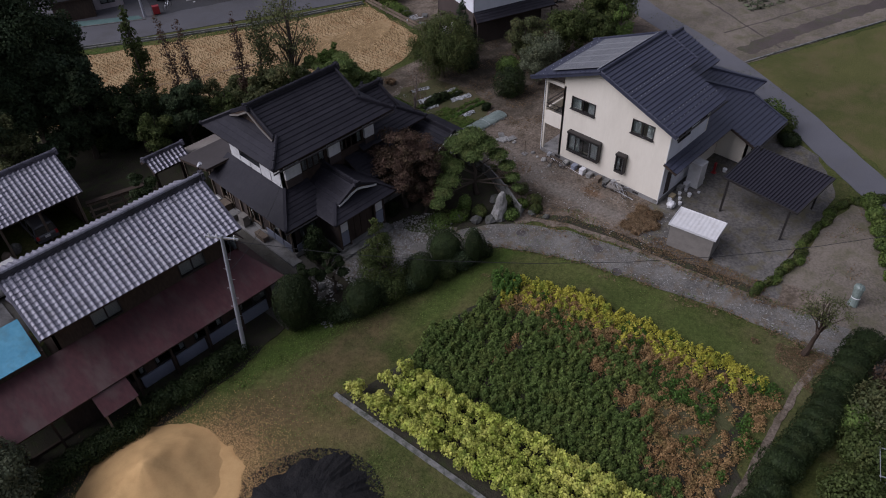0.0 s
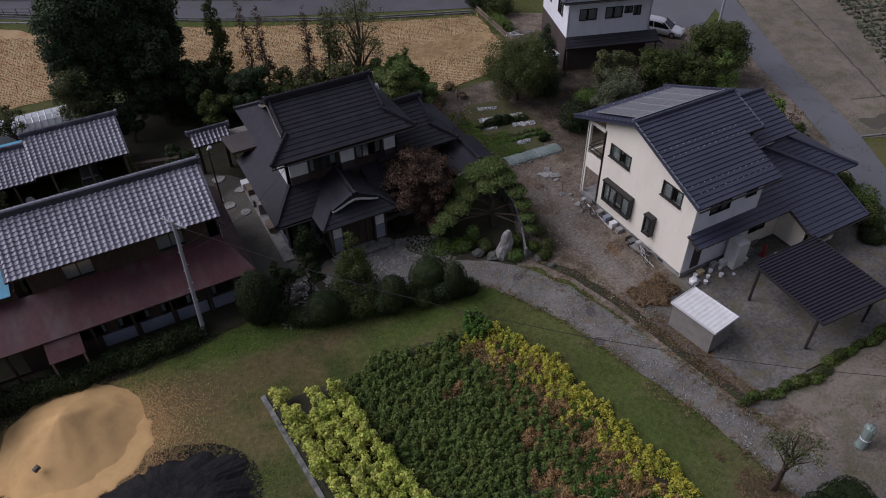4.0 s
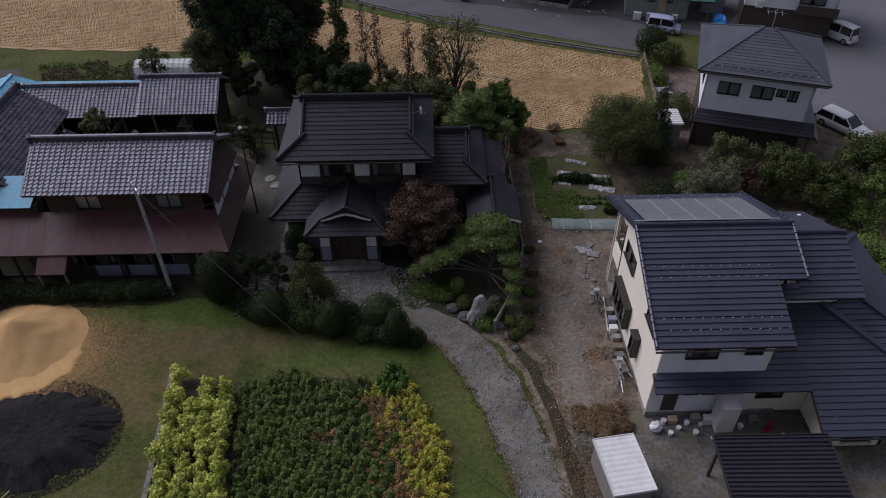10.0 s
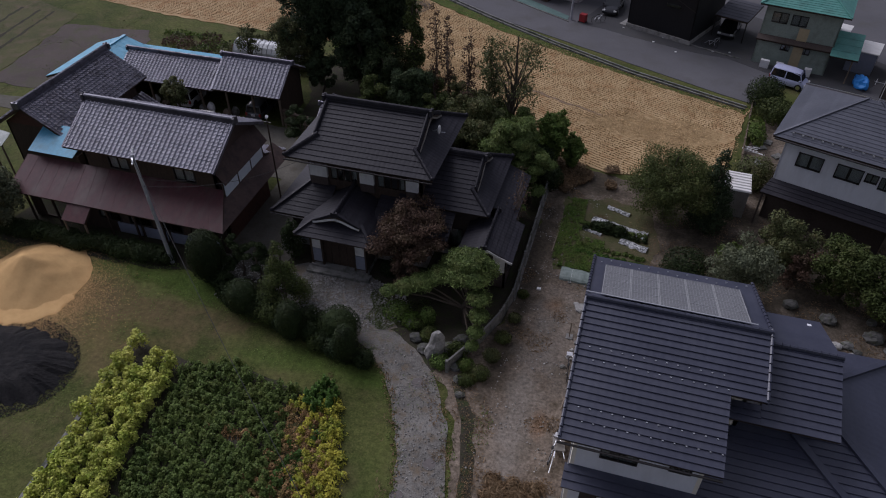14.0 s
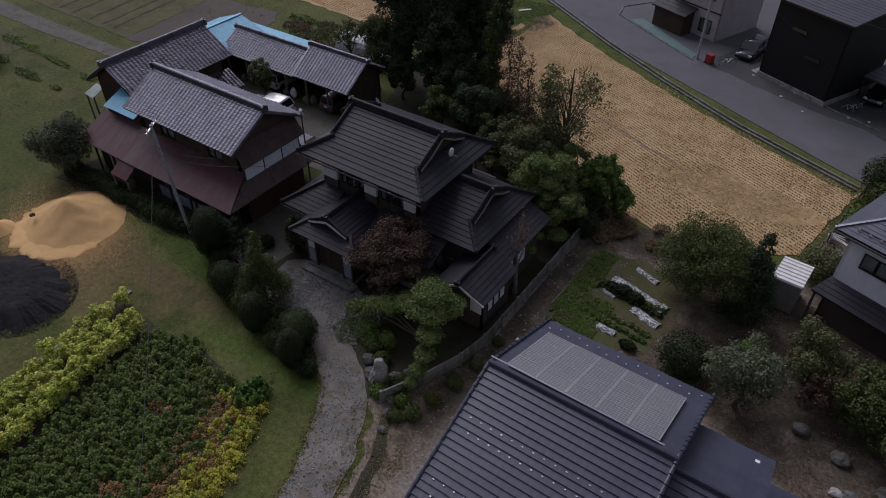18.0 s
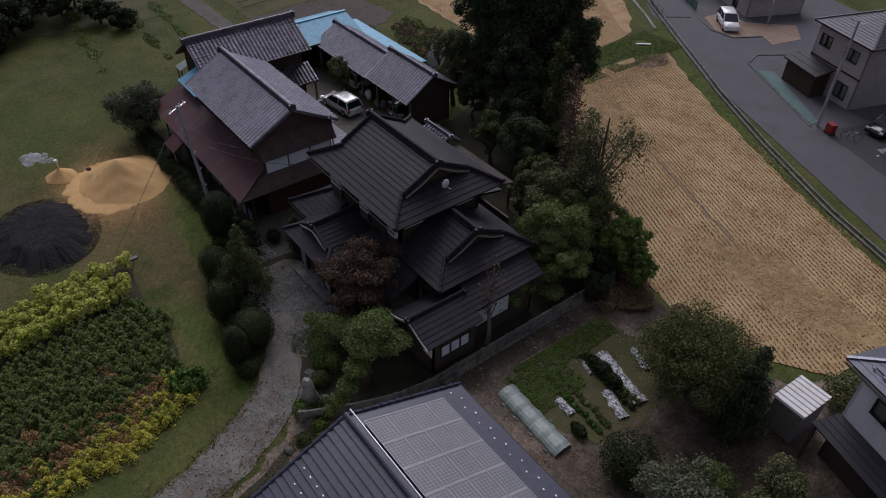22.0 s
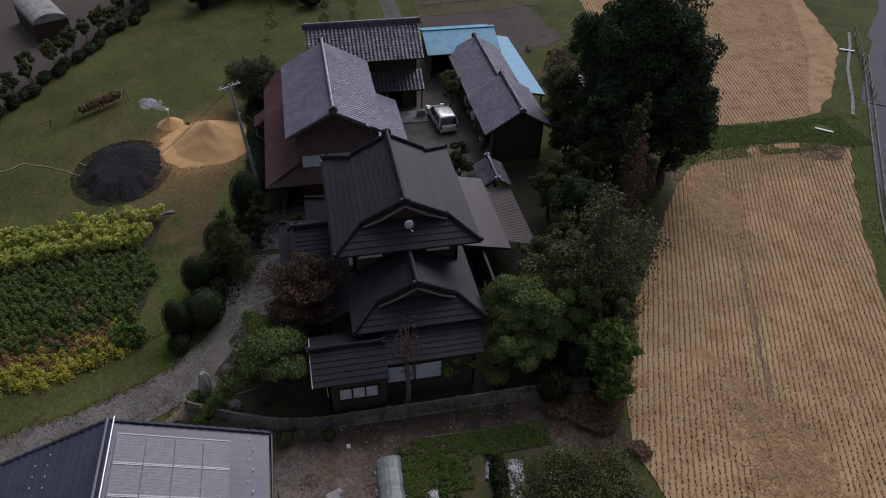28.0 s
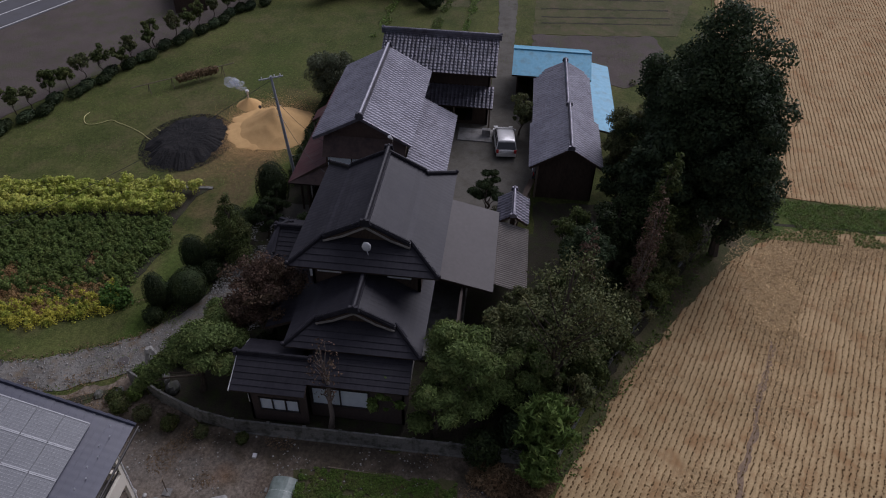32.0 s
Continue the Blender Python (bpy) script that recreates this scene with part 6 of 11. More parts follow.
part("awning_post", MB().box(-7.3, 31.65, 0, -7.2, 31.75, 3.25).box(-6.25, 31.6, 0, -6.15, 31.7, 3.25), "timber", O)
part("white_awning", MB().slab([(-7.4, 31.6, 3.2), (-6.1, 31.5, 3.2), (-6.0, 32.6, 3.7), (-7.2, 32.8, 3.7)], 0.04), "film", O, "translucent pale awning")

# ---- long open shed with a blue roofed end ----
S = thing("long_shed", (2, 46, 0), 0, "long open-fronted shed with grey tiled roof", "shed")
slope(S, (-5.9, 44.4, 2.55), (3.6, 44.4, 2.55), (3.6, 47.0, 3.95), (-5.9, 47.0, 3.95), "tile_grey", 0.27, 0.33, "wave")
slope(S, (3.6, 44.2, 2.85), (9.95, 44.2, 2.85), (9.95, 47.0, 4.65), (3.6, 47.0, 4.65), "tile_grey", 0.27, 0.33, "wave")
slope(S, (3.6, 49.2, 2.78), (-5.9, 49.2, 2.78), (-5.9, 47.0, 3.95), (3.6, 47.0, 3.95), "tile_grey", 0.27, 0.33, "wave")
slope(S, (3.3, 51.2, 2.3), (-9.0, 51.2, 2.3), (-9.0, 49.1, 2.72), (3.3, 49.1, 2.72), "blue", 1.2, 0.6, "plank", 0.01, name="rear_lean_to", label="sky-blue sheet lean-to behind the shed")
for i in range(5):
    part("rear_post", MB().box(-8.6 + i * 2.9, 50.9, 0, -8.48 + i * 2.9, 51.02, 2.3), "timber", S)
slope(S, (9.95, 49.4, 3.2), (3.6, 49.4, 3.2), (3.6, 47.0, 4.65), (9.95, 47.0, 4.65), "tile_grey", 0.27, 0.33, "wave")
ridge(S, (-5.9, 47, 3.95), (3.4, 47, 3.95), 0.26, 0.26, "tile_old")
ridge(S, (3.6, 47, 4.65), (10, 47, 4.65), 0.26, 0.26, "tile_old")
sw = MB()
wall(sw, (9.5, 49.0), (-5.5, 49.0), 0, 2.9, 0.12)
wall(sw, (9.5, 44.9), (9.5, 49.0), 0, 3.3, 0.12)
wall(sw, (-5.5, 49), (-5.5, 44.9), 0, 2.9, 0.12)
sw.prism([(44.9, 3.28), (49.0, 3.28), (47, 4.5)], "x", 9.4, 9.5)
part("wall", sw, "wood", S)
for i in range(7):
    part("post", MB().box(-5.4 + i * 2.48, 44.75, 0, -5.26 + i * 2.48, 44.89, 2.8), "timber", S)
BL = thing("blue_shed", (-9, 46, 0), 0, "sheet-metal shed with sky-blue roof", "shed")
for q in (((-4.9, 42.4, 2.8), (-4.9, 49.4, 2.8), (-8.1, 49.4, 3.9), (-8.1, 42.4, 3.9)), ((-11.4, 49.4, 2.75), (-11.4, 42.4, 2.75), (-8.1, 42.4, 3.9), (-8.1, 49.4, 3.9))):
    s_ = slope(BL, *q, "blue", 3.6, 0.9, "plank", 0.01)
    seams(s_, *q, 12, "blue")
part("ridge_cap", MB().beam((-8.1, 42.35, 3.95), (-8.1, 49.45, 3.95), 0.3, 0.06), "blue", BL)
lw_ = MB()
wall(lw_, (-11, 42.9), (-5.9, 42.9), 0, 2.75, 0.1)
wall(lw_, (-11, 48.9), (-11, 42.9), 0, 2.75, 0.1)
wall(lw_, (-5.9, 49.0), (-11, 49.0), 0, 2.75, 0.1)
lw_.prism([(-11, 2.7), (-5.4, 2.8), (-8.1, 3.75)], "y", 42.92, 43.0)
part("wall", lw_, "wood", BL)

# ---- cream house with navy roof and solar panels ----
W = thing("cream_house", (42, 21, 0), 0, "cream two-storey house with navy tiled roof and solar panels", "house")
ZR, ZE = 8.5, 6.08
def zf(y):
    return ZR - 0.4 * (22.25 - y)
def zb(y):
    return ZR - 0.4 * (y - 22.25)
NV = dict(course=0.325, tile=0.34, style="lap", step=0.065)
NR = dict(NV, step=0.012)
slope(W, (37.2, 16.15, zf(16.15)), (43.75, 16.15, zf(16.15)), (43.75, 19.35, zf(19.35)), (37.2, 19.35, zf(19.35)), "tile_navy", **NV,
      extra=(((37.2, 19.35, zf(19.35)), (45.2, 19.35, zf(19.35)), (45.2, 22.25, ZR), (37.2, 22.25, ZR)),))
slope(W, (45.2, 27.9, zb(27.9)), (37.2, 27.9, zb(27.9)), (37.2, 22.25, ZR), (45.2, 22.25, ZR), "tile_navy", **NR)
ridge(W, (37.2, 22.25, ZR - 0.02), (45.25, 22.25, ZR - 0.02), 0.24, 0.16, "tile_navy", ends=False)
for x in (37.2, 45.2):
    edge(W, [(x, 16.15 if x < 40 else 19.35, zf(16.15 if x < 40 else 19.35) - 0.05), (x, 22.25, ZR - 0.05), (x, 27.9, zb(27.9) - 0.05)], 0.08, 0.22, "tile_navy", "verge_trim")
# round tiles along the verges and ridge
for x in (37.2, 45.2):
    vt = MB()
    y = 16.2 if x < 40 else 19.4
    while y < 27.8:
        z0_, z1_ = (zf(y), zf(y + 0.36)) if y < 22.2 else (zb(y), zb(y + 0.36))
        vt.tube((x, y, z0_ + 0.1), (x, y + 0.36, z1_ + 0.07), 0.085, 0.07, 7)
        y += 0.38
    part("verge_tiles", vt, "tile_navy", W, kind="stuff")
# solar panels on the rear slope
for i in range(5):
    for j in range(4):
        x0, y0 = 37.85 + i * 1.31, 22.68 + j * 0.97
        w_, d_ = 1.25, 0.94
        a, b, c, d = [(x0, y0), (x0 + w_, y0), (x0 + w_, y0 + d_), (x0, y0 + d_)]
        pn = MB().slab([(p[0], p[1], zb(p[1]) + 0.19) for p in (a, b, c, d)], 0.03)
        po = part("solar_panel", pn, "panel", W, "dark solar panel with pale grid lines")
        fr_ = MB()
        for p, q, k_ in ((a, d, 0.045), (b, c, 0.045), (a, b, 0.014), (c, d, 0.014)):
            fr_.beam((p[0], p[1], zb(p[1]) + 0.195), (q[0], q[1], zb(q[1]) + 0.195), k_, 0.03)
        part("panel_frame", fr_, "cellgrid", po, local=True)
        gr = MB()
        for k_ in range(1, 9):
            gr.beam((x0 + w_ * k_ / 9, y0, zb(y0) + 0.194), (x0 + w_ * k_ / 9, y0 + d_, zb(y0 + d_) + 0.194), 0.011, 0.008)
        for k_ in range(1, 6):
            yk = y0 + d_ * k_ / 6
            gr.beam((x0, yk, zb(yk) + 0.196), (x0 + w_, yk, zb(yk) + 0.196), 0.013, 0.01)
        part("cell_grid", gr, "cellgrid", po, local=True, kind="stuff")
part("panel_rail", MB().tube((37.15, 22.5, 8.68), (44.6, 22.5, 8.66), 0.035, 0.035, 7), "alu", W, "pale metal pipe along the ridge")
# snow guards
sg = to_mesh("snow_guard", MB().beam((-0.035, 0, -0.02), (0.035, 0, -0.02), 0.035, 0.05), "alu")
for yk in (16.95, 17.5, 19.5, 20.05):
    for i in range(13):
        x = 37.75 + i * 0.47 + (0.24 if yk in (16.95, 19.5) else 0)
        o = new("snow_guard", sg)
        o.parent = W
        o.matrix_parent_inverse = W.matrix_basis.inverted()
        o.matrix_basis = pose(x, yk, zf(yk) + 0.1)
for i in range(16):
    o = new("snow_guard", sg)
    o.parent = W
    o.matrix_parent_inverse = W.matrix_basis.inverted()
    o.matrix_basis = pose(37.6 + i * 0.48, 27.15 + 0.2 * (i % 2), zb(27.2) + 0.1)
wx, wy0, wy1, wx1 = 37.85, 16.8, 27.0, 44.6
gh = [(2.35, 4.35, 4.7, 5.65), (7.3, 9.0, 4.75, 5.8), (2.55, 5.2, 1.45, 2.85), (6.7, 7.35, 1.5, 2.75)]
cw = MB()
wall(cw, (wx, wy1 - 1.6), (wx, wy0), 0.35, 6.0, 0.18, [(h[0] - 1.6, h[1] - 1.6, h[2], h[3]) for h in gh])
cw.prism([(wy0, 6.0), (wy1 - 1.6, 6.0), (wy1 - 1.6, 6.98), (22.25, 8.3), (wy0, 6.2)], "x", wx, wx + 0.18)
cw.box(wx, wy1 - 1.6, 2.55, wx + 0.18, wy1 - 0.16, 3.65)
cw.box(wx, wy1 - 1.6, 5.95, wx + 0.18, wy1 - 0.16, 6.2)
cw.box(wx, wy1 - 0.16, 0.3, wx + 0.18, wy1, 6.2)
part("gable_wall", cw, "cream", W, "cream rendered gable wall")
for h_ in gh[:2]:
    window(W, (wx, wy1), (wx, wy0), h_, "alu_dark", 2, 0.7, sill=True)
for h_ in gh[2:]:
    window(W, (wx - 0.32, wy1), (wx - 0.32, wy0), h_, "alu_dark", 4 if h_[1] - h_[0] > 2 else 1, 0.7)
    y1_, y0_ = wy1 - h_[0], wy1 - h_[1]
    bm_ = MB().box(wx - 0.42, y0_ - 0.06, h_[3], wx, y1_ + 0.06, h_[3] + 0.14).box(wx - 0.36, y0_ - 0.04, h_[2] - 0.12, wx, y1_ + 0.04, h_[2])
    bm_.box(wx - 0.34, y0_ - 0.05, h_[2], wx, y0_, h_[3]).box(wx - 0.34, y1_, h_[2], wx, y1_ + 0.05, h_[3])
    part("bay_box", bm_, "alu_dark", W, "dark framed bay window box")
fw = MB()
f_h = [(1.15, 2.75, 4.55, 5.35), (4.0, 4.9, 4.8, 5.3), (0.7, 1.5, 0.4, 2.4), (1.75, 2.45, 1.75, 2.45), (2.65, 3.35, 1.75, 2.45)]
wall(fw, (wx + 0.18, wy0 + 0.003), (43.07, wy0 + 0.003), 0.35, 6.15, 0.18, [(h[0] - 0.18, h[1] - 0.18, h[2], h[3]) for h in f_h])
part("front_wall", fw, "palewall", W, "pale front wall")
for h_ in f_h[:2] + f_h[3:]:
    window(W, (wx, wy0), (43.25, wy0), h_, "alu_dark", 2, 0.5)
part("side_door", MB().box(wx + 0.72, wy0 + 0.04, 0.4, wx + 1.48, wy0 + 0.1, 2.38), "brownwall", W, "dark brown side door")
rw = MB()
wall(rw, (43.25, wy0), (43.25, 19.9), 0.35, 6.2, 0.18)
rw.prism([(wy0, 6.15), (19.9, 6.15), (19.9, 7.35)], "x", 43.07, 43.25)
wall(rw, (43.25, 19.9), (wx1, 19.9), 0.35, 7.3, 0.18)
wall(rw, (wx1, 19.9), (wx1, wy1), 0.35, 6.15, 0.18)
rw.prism([(19.9, 6.1), (wy1, 6.1), (22.25, 8.3), (19.9, 7.3)], "x", wx1 - 0.18, wx1)
wall(rw, (wx1, wy1), (wx + 2.6, wy1), 0.35, 6.15, 0.18)
wall(rw, (wx + 2.6, wy1 - 1.6), (wx, wy1 - 1.6), 0.35, 6.15, 0.18, [(0.5, 2.1, 0.6, 2.3), (0.5, 2.1, 3.9, 5.7)])
wall(rw, (wx + 2.6, wy1), (wx + 2.6, wy1 - 1.6), 0.35, 6.15, 0.18)
part("rear_wall", rw, "cream", W)
part("balcony_floor", MB().box(wx + 0.18, wy1 - 1.6, 2.9, wx + 2.6, wy1 - 0.14, 3.05), "concrete", W)
for z in (3.95, 4.25):
    part("balcony_rail", MB().beam((wx + 0.05, wy1 - 1.6, z), (wx + 0.05, wy1, z), 0.05, 0.05).beam((wx, wy1 - 0.05, z), (wx + 2.6, wy1 - 0.05, z), 0.05, 0.05), "alu_dark", W)
part("balcony_parapet", MB().box(wx + 0.18, wy1 - 0.14, 2.9, wx + 2.6, wy1, 3.7), "cream", W)
part("plinth", MB().box(wx - 0.03, wy0 - 0.03, 0, wx1 + 0.03, wy1 + 0.03, 0.36), "concrete", W)
for i in range(4):
    part("floor_vent", MB().box(wx - 0.05, 18.3 + i * 2.3, 0.12, wx - 0.02, 18.75 + i * 2.3, 0.28), "alu_dark", W)
for y in (wy0 - 0.05, wy1 + 0.02):
    part("downpipe", MB().tube((wx - 0.06, y, 0.2), (wx - 0.06, y, 6.1), 0.03, 0.03, 7), "plastic", W)
gutter(W, (37.15, 16.05, 5.95), (43.75, 16.05, 5.95)), gutter(W, (37.15, 28.0, 6.1), (45.2, 28.0, 6.1))
# second block and low wrap-around roofs
slope(W, (45.2, 19.1, 6.18), (48.35, 19.1, 6.18), (48.35, 22.5, 7.6), (45.2, 22.5, 7.6), "tile_navy", **NV)
slope(W, (43.3, 19.1, 6.18), (45.19, 19.1, 6.18), (45.19, 19.88, 6.51), (43.3, 19.88, 6.51), "tile_navy", name="side_eave", **NV)
slope(W, (48.35, 26.4, 5.95), (45.2, 26.4, 5.95), (45.2, 22.5, 7.6), (48.35, 22.5, 7.6), "tile_navy", **NR)
ridge(W, (45.2, 22.5, 7.58), (48.4, 22.5, 7.58), 0.24, 0.16, "tile_navy", ends=False)
b2 = MB()
wall(b2, (47.8, 20.1), (47.8, 25.8), 0.35, 6.3, 0.18)
wall(b2, (47.8, 25.8), (44.6, 25.8), 0.35, 6.1, 0.18)
b2.prism([(20.1, 6.3), (25.8, 6.15), (22.5, 7.45)], "x", 47.64, 47.8)
part("second_block_wall", b2, "palewall", W)
b3 = MB()
wall(b3, (44.6, 20.1), (47.8, 20.1), 0.35, 6.45, 0.18)
part("block_front_wall", b3, "palewall", W, "pale front wall of the second block")
part("gable_trim", MB().prism([(47.0, 5.1), (47.75, 5.1), (47.75, 5.9)], "y", 20.02, 20.08), "palewall", W, "small pale triangle of wall")
def za(y):
    return 3.12 + 0.4 * (y - 15.8)
slope(W, (37.65, 15.8, 3.12), (45.3, 15.8, 3.12), (45.3, 16.8, za(16.8)), (37.65, 16.8, za(16.8)), "tile_navy", name="pent_roof", **NV)
slope(W, (45.3, 13.7, za(13.7)), (50.3, 13.7, za(13.7)), (50.3, 16.8, za(16.8)), (45.3, 16.8, za(16.8)), "tile_navy", name="porch_roof", **NV,
      extra=(((43.27, 16.8, za(16.8)), (52.6, 16.8, za(16.8)), (48.75, 20.7, za(20.7)), (43.27, 20.7, za(20.7))),))
slope(W, (52.6, 16.8, za(16.8)), (52.6, 27.2, za(16.8)), (48.75, 23.4, za(20.7)), (48.75, 20.7, za(20.7)), "tile_navy", name="low_roof", **NR)
slope(W, (52.6, 27.2, za(16.8)), (47.9, 27.2, za(16.8)), (47.9, 23.4, za(20.7)), (48.75, 23.4, za(20.7)), "tile_navy", name="low_roof", **NR)
part("low_roof_deck", MB().box(47.7, 20.2, za(20.7) - 0.12, 48.85, 23.45, za(20.7) + 0.06), "tile_navy", W)
for a, b, w_ in (((50.4, 16.75, za(16.75) + 0.1), (47.0, 20.1, za(20.1) + 0.1), 0.34), ((50.3, 13.72, za(13.72) + 0.06), (50.3, 16.8, za(16.8) + 0.06), 0.14), ((52.6, 16.8, za(16.8) + 0.1), (48.75, 20.7, za(20.7) + 0.12), 0.26), ((52.6, 27.2, za(16.8) + 0.1), (48.75, 23.4, za(20.7) + 0.12), 0.26)):
    part("hip_ridge", MB().beam(a, b, w_, 0.15), "tile_navy", W)
gutter(W, (45.3, 13.62, za(13.7) - 0.06), (50.3, 13.62, za(13.7) - 0.06))
lw = MB()
wall(lw, (43.27, 16.85), (46.1, 16.85), 0.2, 3.35, 0.15, [(0.1, 1.5, 1.3, 2.3), (1.9, 2.5, 1.75, 2.3)])
wall(lw, (46.1, 14.6), (49.2, 14.6), 0.2, 2.6, 0.15, [(1.0, 2.6, 0.3, 2.3)])
wall(lw, (49.2, 14.6), (49.2, 17.6), 0.2, 2.45, 0.15)
wall(lw, (49.2, 17.6), (51.7, 17.6), 0.2, 3.5, 0.15)
wall(lw, (51.7, 17.6), (51.7, 26.4), 0.2, 3.5, 0.15, [(3, 4.8, 1, 2.3), (6.2, 8.0, 1, 2.3)])
wall(lw, (51.7, 26.4), (47.8, 26.4), 0.2, 3.5, 0.15, [(1, 2.6, 0.5, 2.3)])
wall(lw, (46.1, 16.84), (46.1, 14.6), 0.2, 2.7, 0.15)
part("low_wall", lw, "cream", W)
for h_ in ((0.1, 1.5, 1.3, 2.3), (1.9, 2.5, 1.75, 2.3)):
    window(W, (43.27, 16.85), (46.1, 16.85), h_, "alu_dark", 2, 0.5)
part("heater_unit", MB().box(41.2, 15.6, 0.1, 42.1, 16.5, 2.05), "white_metal", W, "tall white water heater cabinet")
part("porch_post", MB().box(45.6, 13.95, 0, 45.72, 14.07, 2.4), "alu_dark", W)

# carport and garden shed
C = thing("carport", (42.5, 11, 0), 0, "carport with dark corrugated roof on four posts", "carport")
cc = MB()
n = 24
cA, cB, cC, cD = Vector((45.4, 13.75, 2.5)), Vector((44.7, 8.1, 2.75)), Vector((39.5, 8.35, 2.75)), Vector((39.75, 13.5, 2.95))
cv, cf = [], []
for i in range(n):
    for g_, dz in ((0.0, 0.0), (0.3, 0.0), (0.42, 0.075), (0.84, 0.075)):
        f = (i + g_) / n
        cv += [cD.lerp(cC, f) + Vector((0, 0, dz)), cA.lerp(cB, f) + Vector((0, 0, dz))]
cv += [cC, cB]
for i in range(n * 4):
    cf.append((2 * i, 2 * i + 1, 2 * i + 3, 2 * i + 2))
cc.add(cv, cf)
part("roof_sheet", cc, "carport", C)
edge(C, [cA, cB, cC, cD, cA], 0.06, 0.14, "alu_dark", "rim", )
for p in ((39.95, 8.9), (40.1, 13.2), (44.5, 8.7), (45.0, 13.3)):
    part("post", MB().beam((p[0], p[1], 0), (p[0], p[1], 2.75), 0.12, 0.12), "alu_dark", C)
for p, q in (((39.95, 8.9, 2.66), (44.5, 8.7, 2.66)), ((40.1, 13.2, 2.8), (45.0, 13.3, 2.5))):
    part("beam", MB().beam(p, q, 0.08, 0.14), "alu_dark", C)
D = thing("garden_shed", (35.6, 12.8, 0), -82, "taupe metal storage shed with white roof", "shed")
# local axes: x along the long side
part("body", MB().box(-1.4, -0.92, 0.08, 1.4, 0.92, 1.82), "greymetal", D, local=True)
rf = MB()
rv = []
for i in range(45):
    for y in (-1.0, 1.0):
        rv.append((-1.5 + 3.0 * i / 44, y, 1.9 + (0.014 if i % 4 in (1, 2) else 0.0)))
for i in range(45):
    for y in (-1.0, 1.0):
        rv.append((-1.5 + 3.0 * i / 44, y, 1.82))
rf.add(rv, [(2 * i, 2 * i + 1, 2 * i + 3, 2 * i + 2) for i in range(44)] + [(90 + 2 * i, 92 + 2 * i, 93 + 2 * i, 91 + 2 * i) for i in range(44)] +
       [(2 * i + o, 2 * i + 2 + o, 92 + 2 * i + o, 90 + 2 * i + o) for i in range(44) for o in (0, 1)] + [(0, 1, 91, 90), (88, 89, 179, 178)])
part("roof", rf, "white_metal", D, local=True)
part("roof_rim", MB().box(-1.53, -1.03, 1.8, 1.53, -1.0, 1.95).box(-1.53, 1.0, 1.8, 1.53, 1.03, 1.95).box(-1.53, -1.0, 1.8, -1.5, 1.0, 1.95).box(1.5, -1.0, 1.8, 1.53, 1.0, 1.95), "plastic", D, "pale raised rim", local=True)
for i in range(3):
    part("door_panel", MB().box(-1.35 + i * 0.91, 0.93, 0.14, -0.47 + i * 0.91, 0.955, 1.76), "greymetal", D, local=True)
for x in (-1.2, 0, 1.2):
    part("footing", MB().box(x - 0.15, -0.85, 0, x + 0.15, 0.85, 0.08), "concrete", D, local=True)


# ---- crops ----
# dark sheet below the plants: the shade between leaves is in its colour
region("crop_bed", [(11.95, 20.8), (13.2, 19.9), (15.8, 19.6), (17, 19.5), (18.6, 20.2), (20, 19.9), (23, 19.4), (24.6, 19.8), (26.4, 17.8), (27.3, 14), (27.7, 8), (28.0, 5.0), (24.6, 3.9), (22.4, 3.0), (20.6, 1.2), (13.9, 1.0)], "garden", 0.03, 0.2, 0.5, "soil bed under the crops, coloured dark for leaf shade")
region("bare_bed", [(23.0, 17.6), (25.4, 17.6), (26.4, 13), (26.9, 6.2), (24.6, 4.4), (20.8, 3.4), (21.6, 6.5), (23.2, 10.5)], "roughplot", 0.042, 0.5, 0.4, "bare brown soil among withered plants")
rowbed = MB()
rowbed.beam((12.02, 20.7, 0.05), (13.85, 1.0, 0.05), 0.26, 0.1)
single("bed_edge", rowbed, "block", "low grey edging along the crop bed", "edging", kind="structure")
# bushy plants in four rows that spread apart towards the south: each plant a thing, on a few shared meshes
bush = []
for i in range(7):
    r_ = np.random.default_rng(300 + i)
    cs = [(0.24 * math.cos(k * 2.1 + i), 0.24 * math.sin(k * 2.1 + i), 0.3 + 0.1 * k + 0.1 * r_.random()) for k in range(6)] + [(0, 0, 0.8 + 0.1 * r_.random())]
    v = cloud(cs, [0.28, 0.3, 0.28, 0.26, 0.25, 0.24, 0.2], 520, 0.1, 310 + i, flat=0.9, up=0.8, shell=0.62, aspect=1.45)
    bush.append(quad_mesh("crop_plant", v, "l_lime"))
stalk = to_mesh("stem", MB().path([(0, 0, 0), (0.02, 0.01, 0.35), (0, 0.02, 0.8)], [0.03, 0.025, 0.012], 6), "bark")
r_ = np.random.default_rng(330)
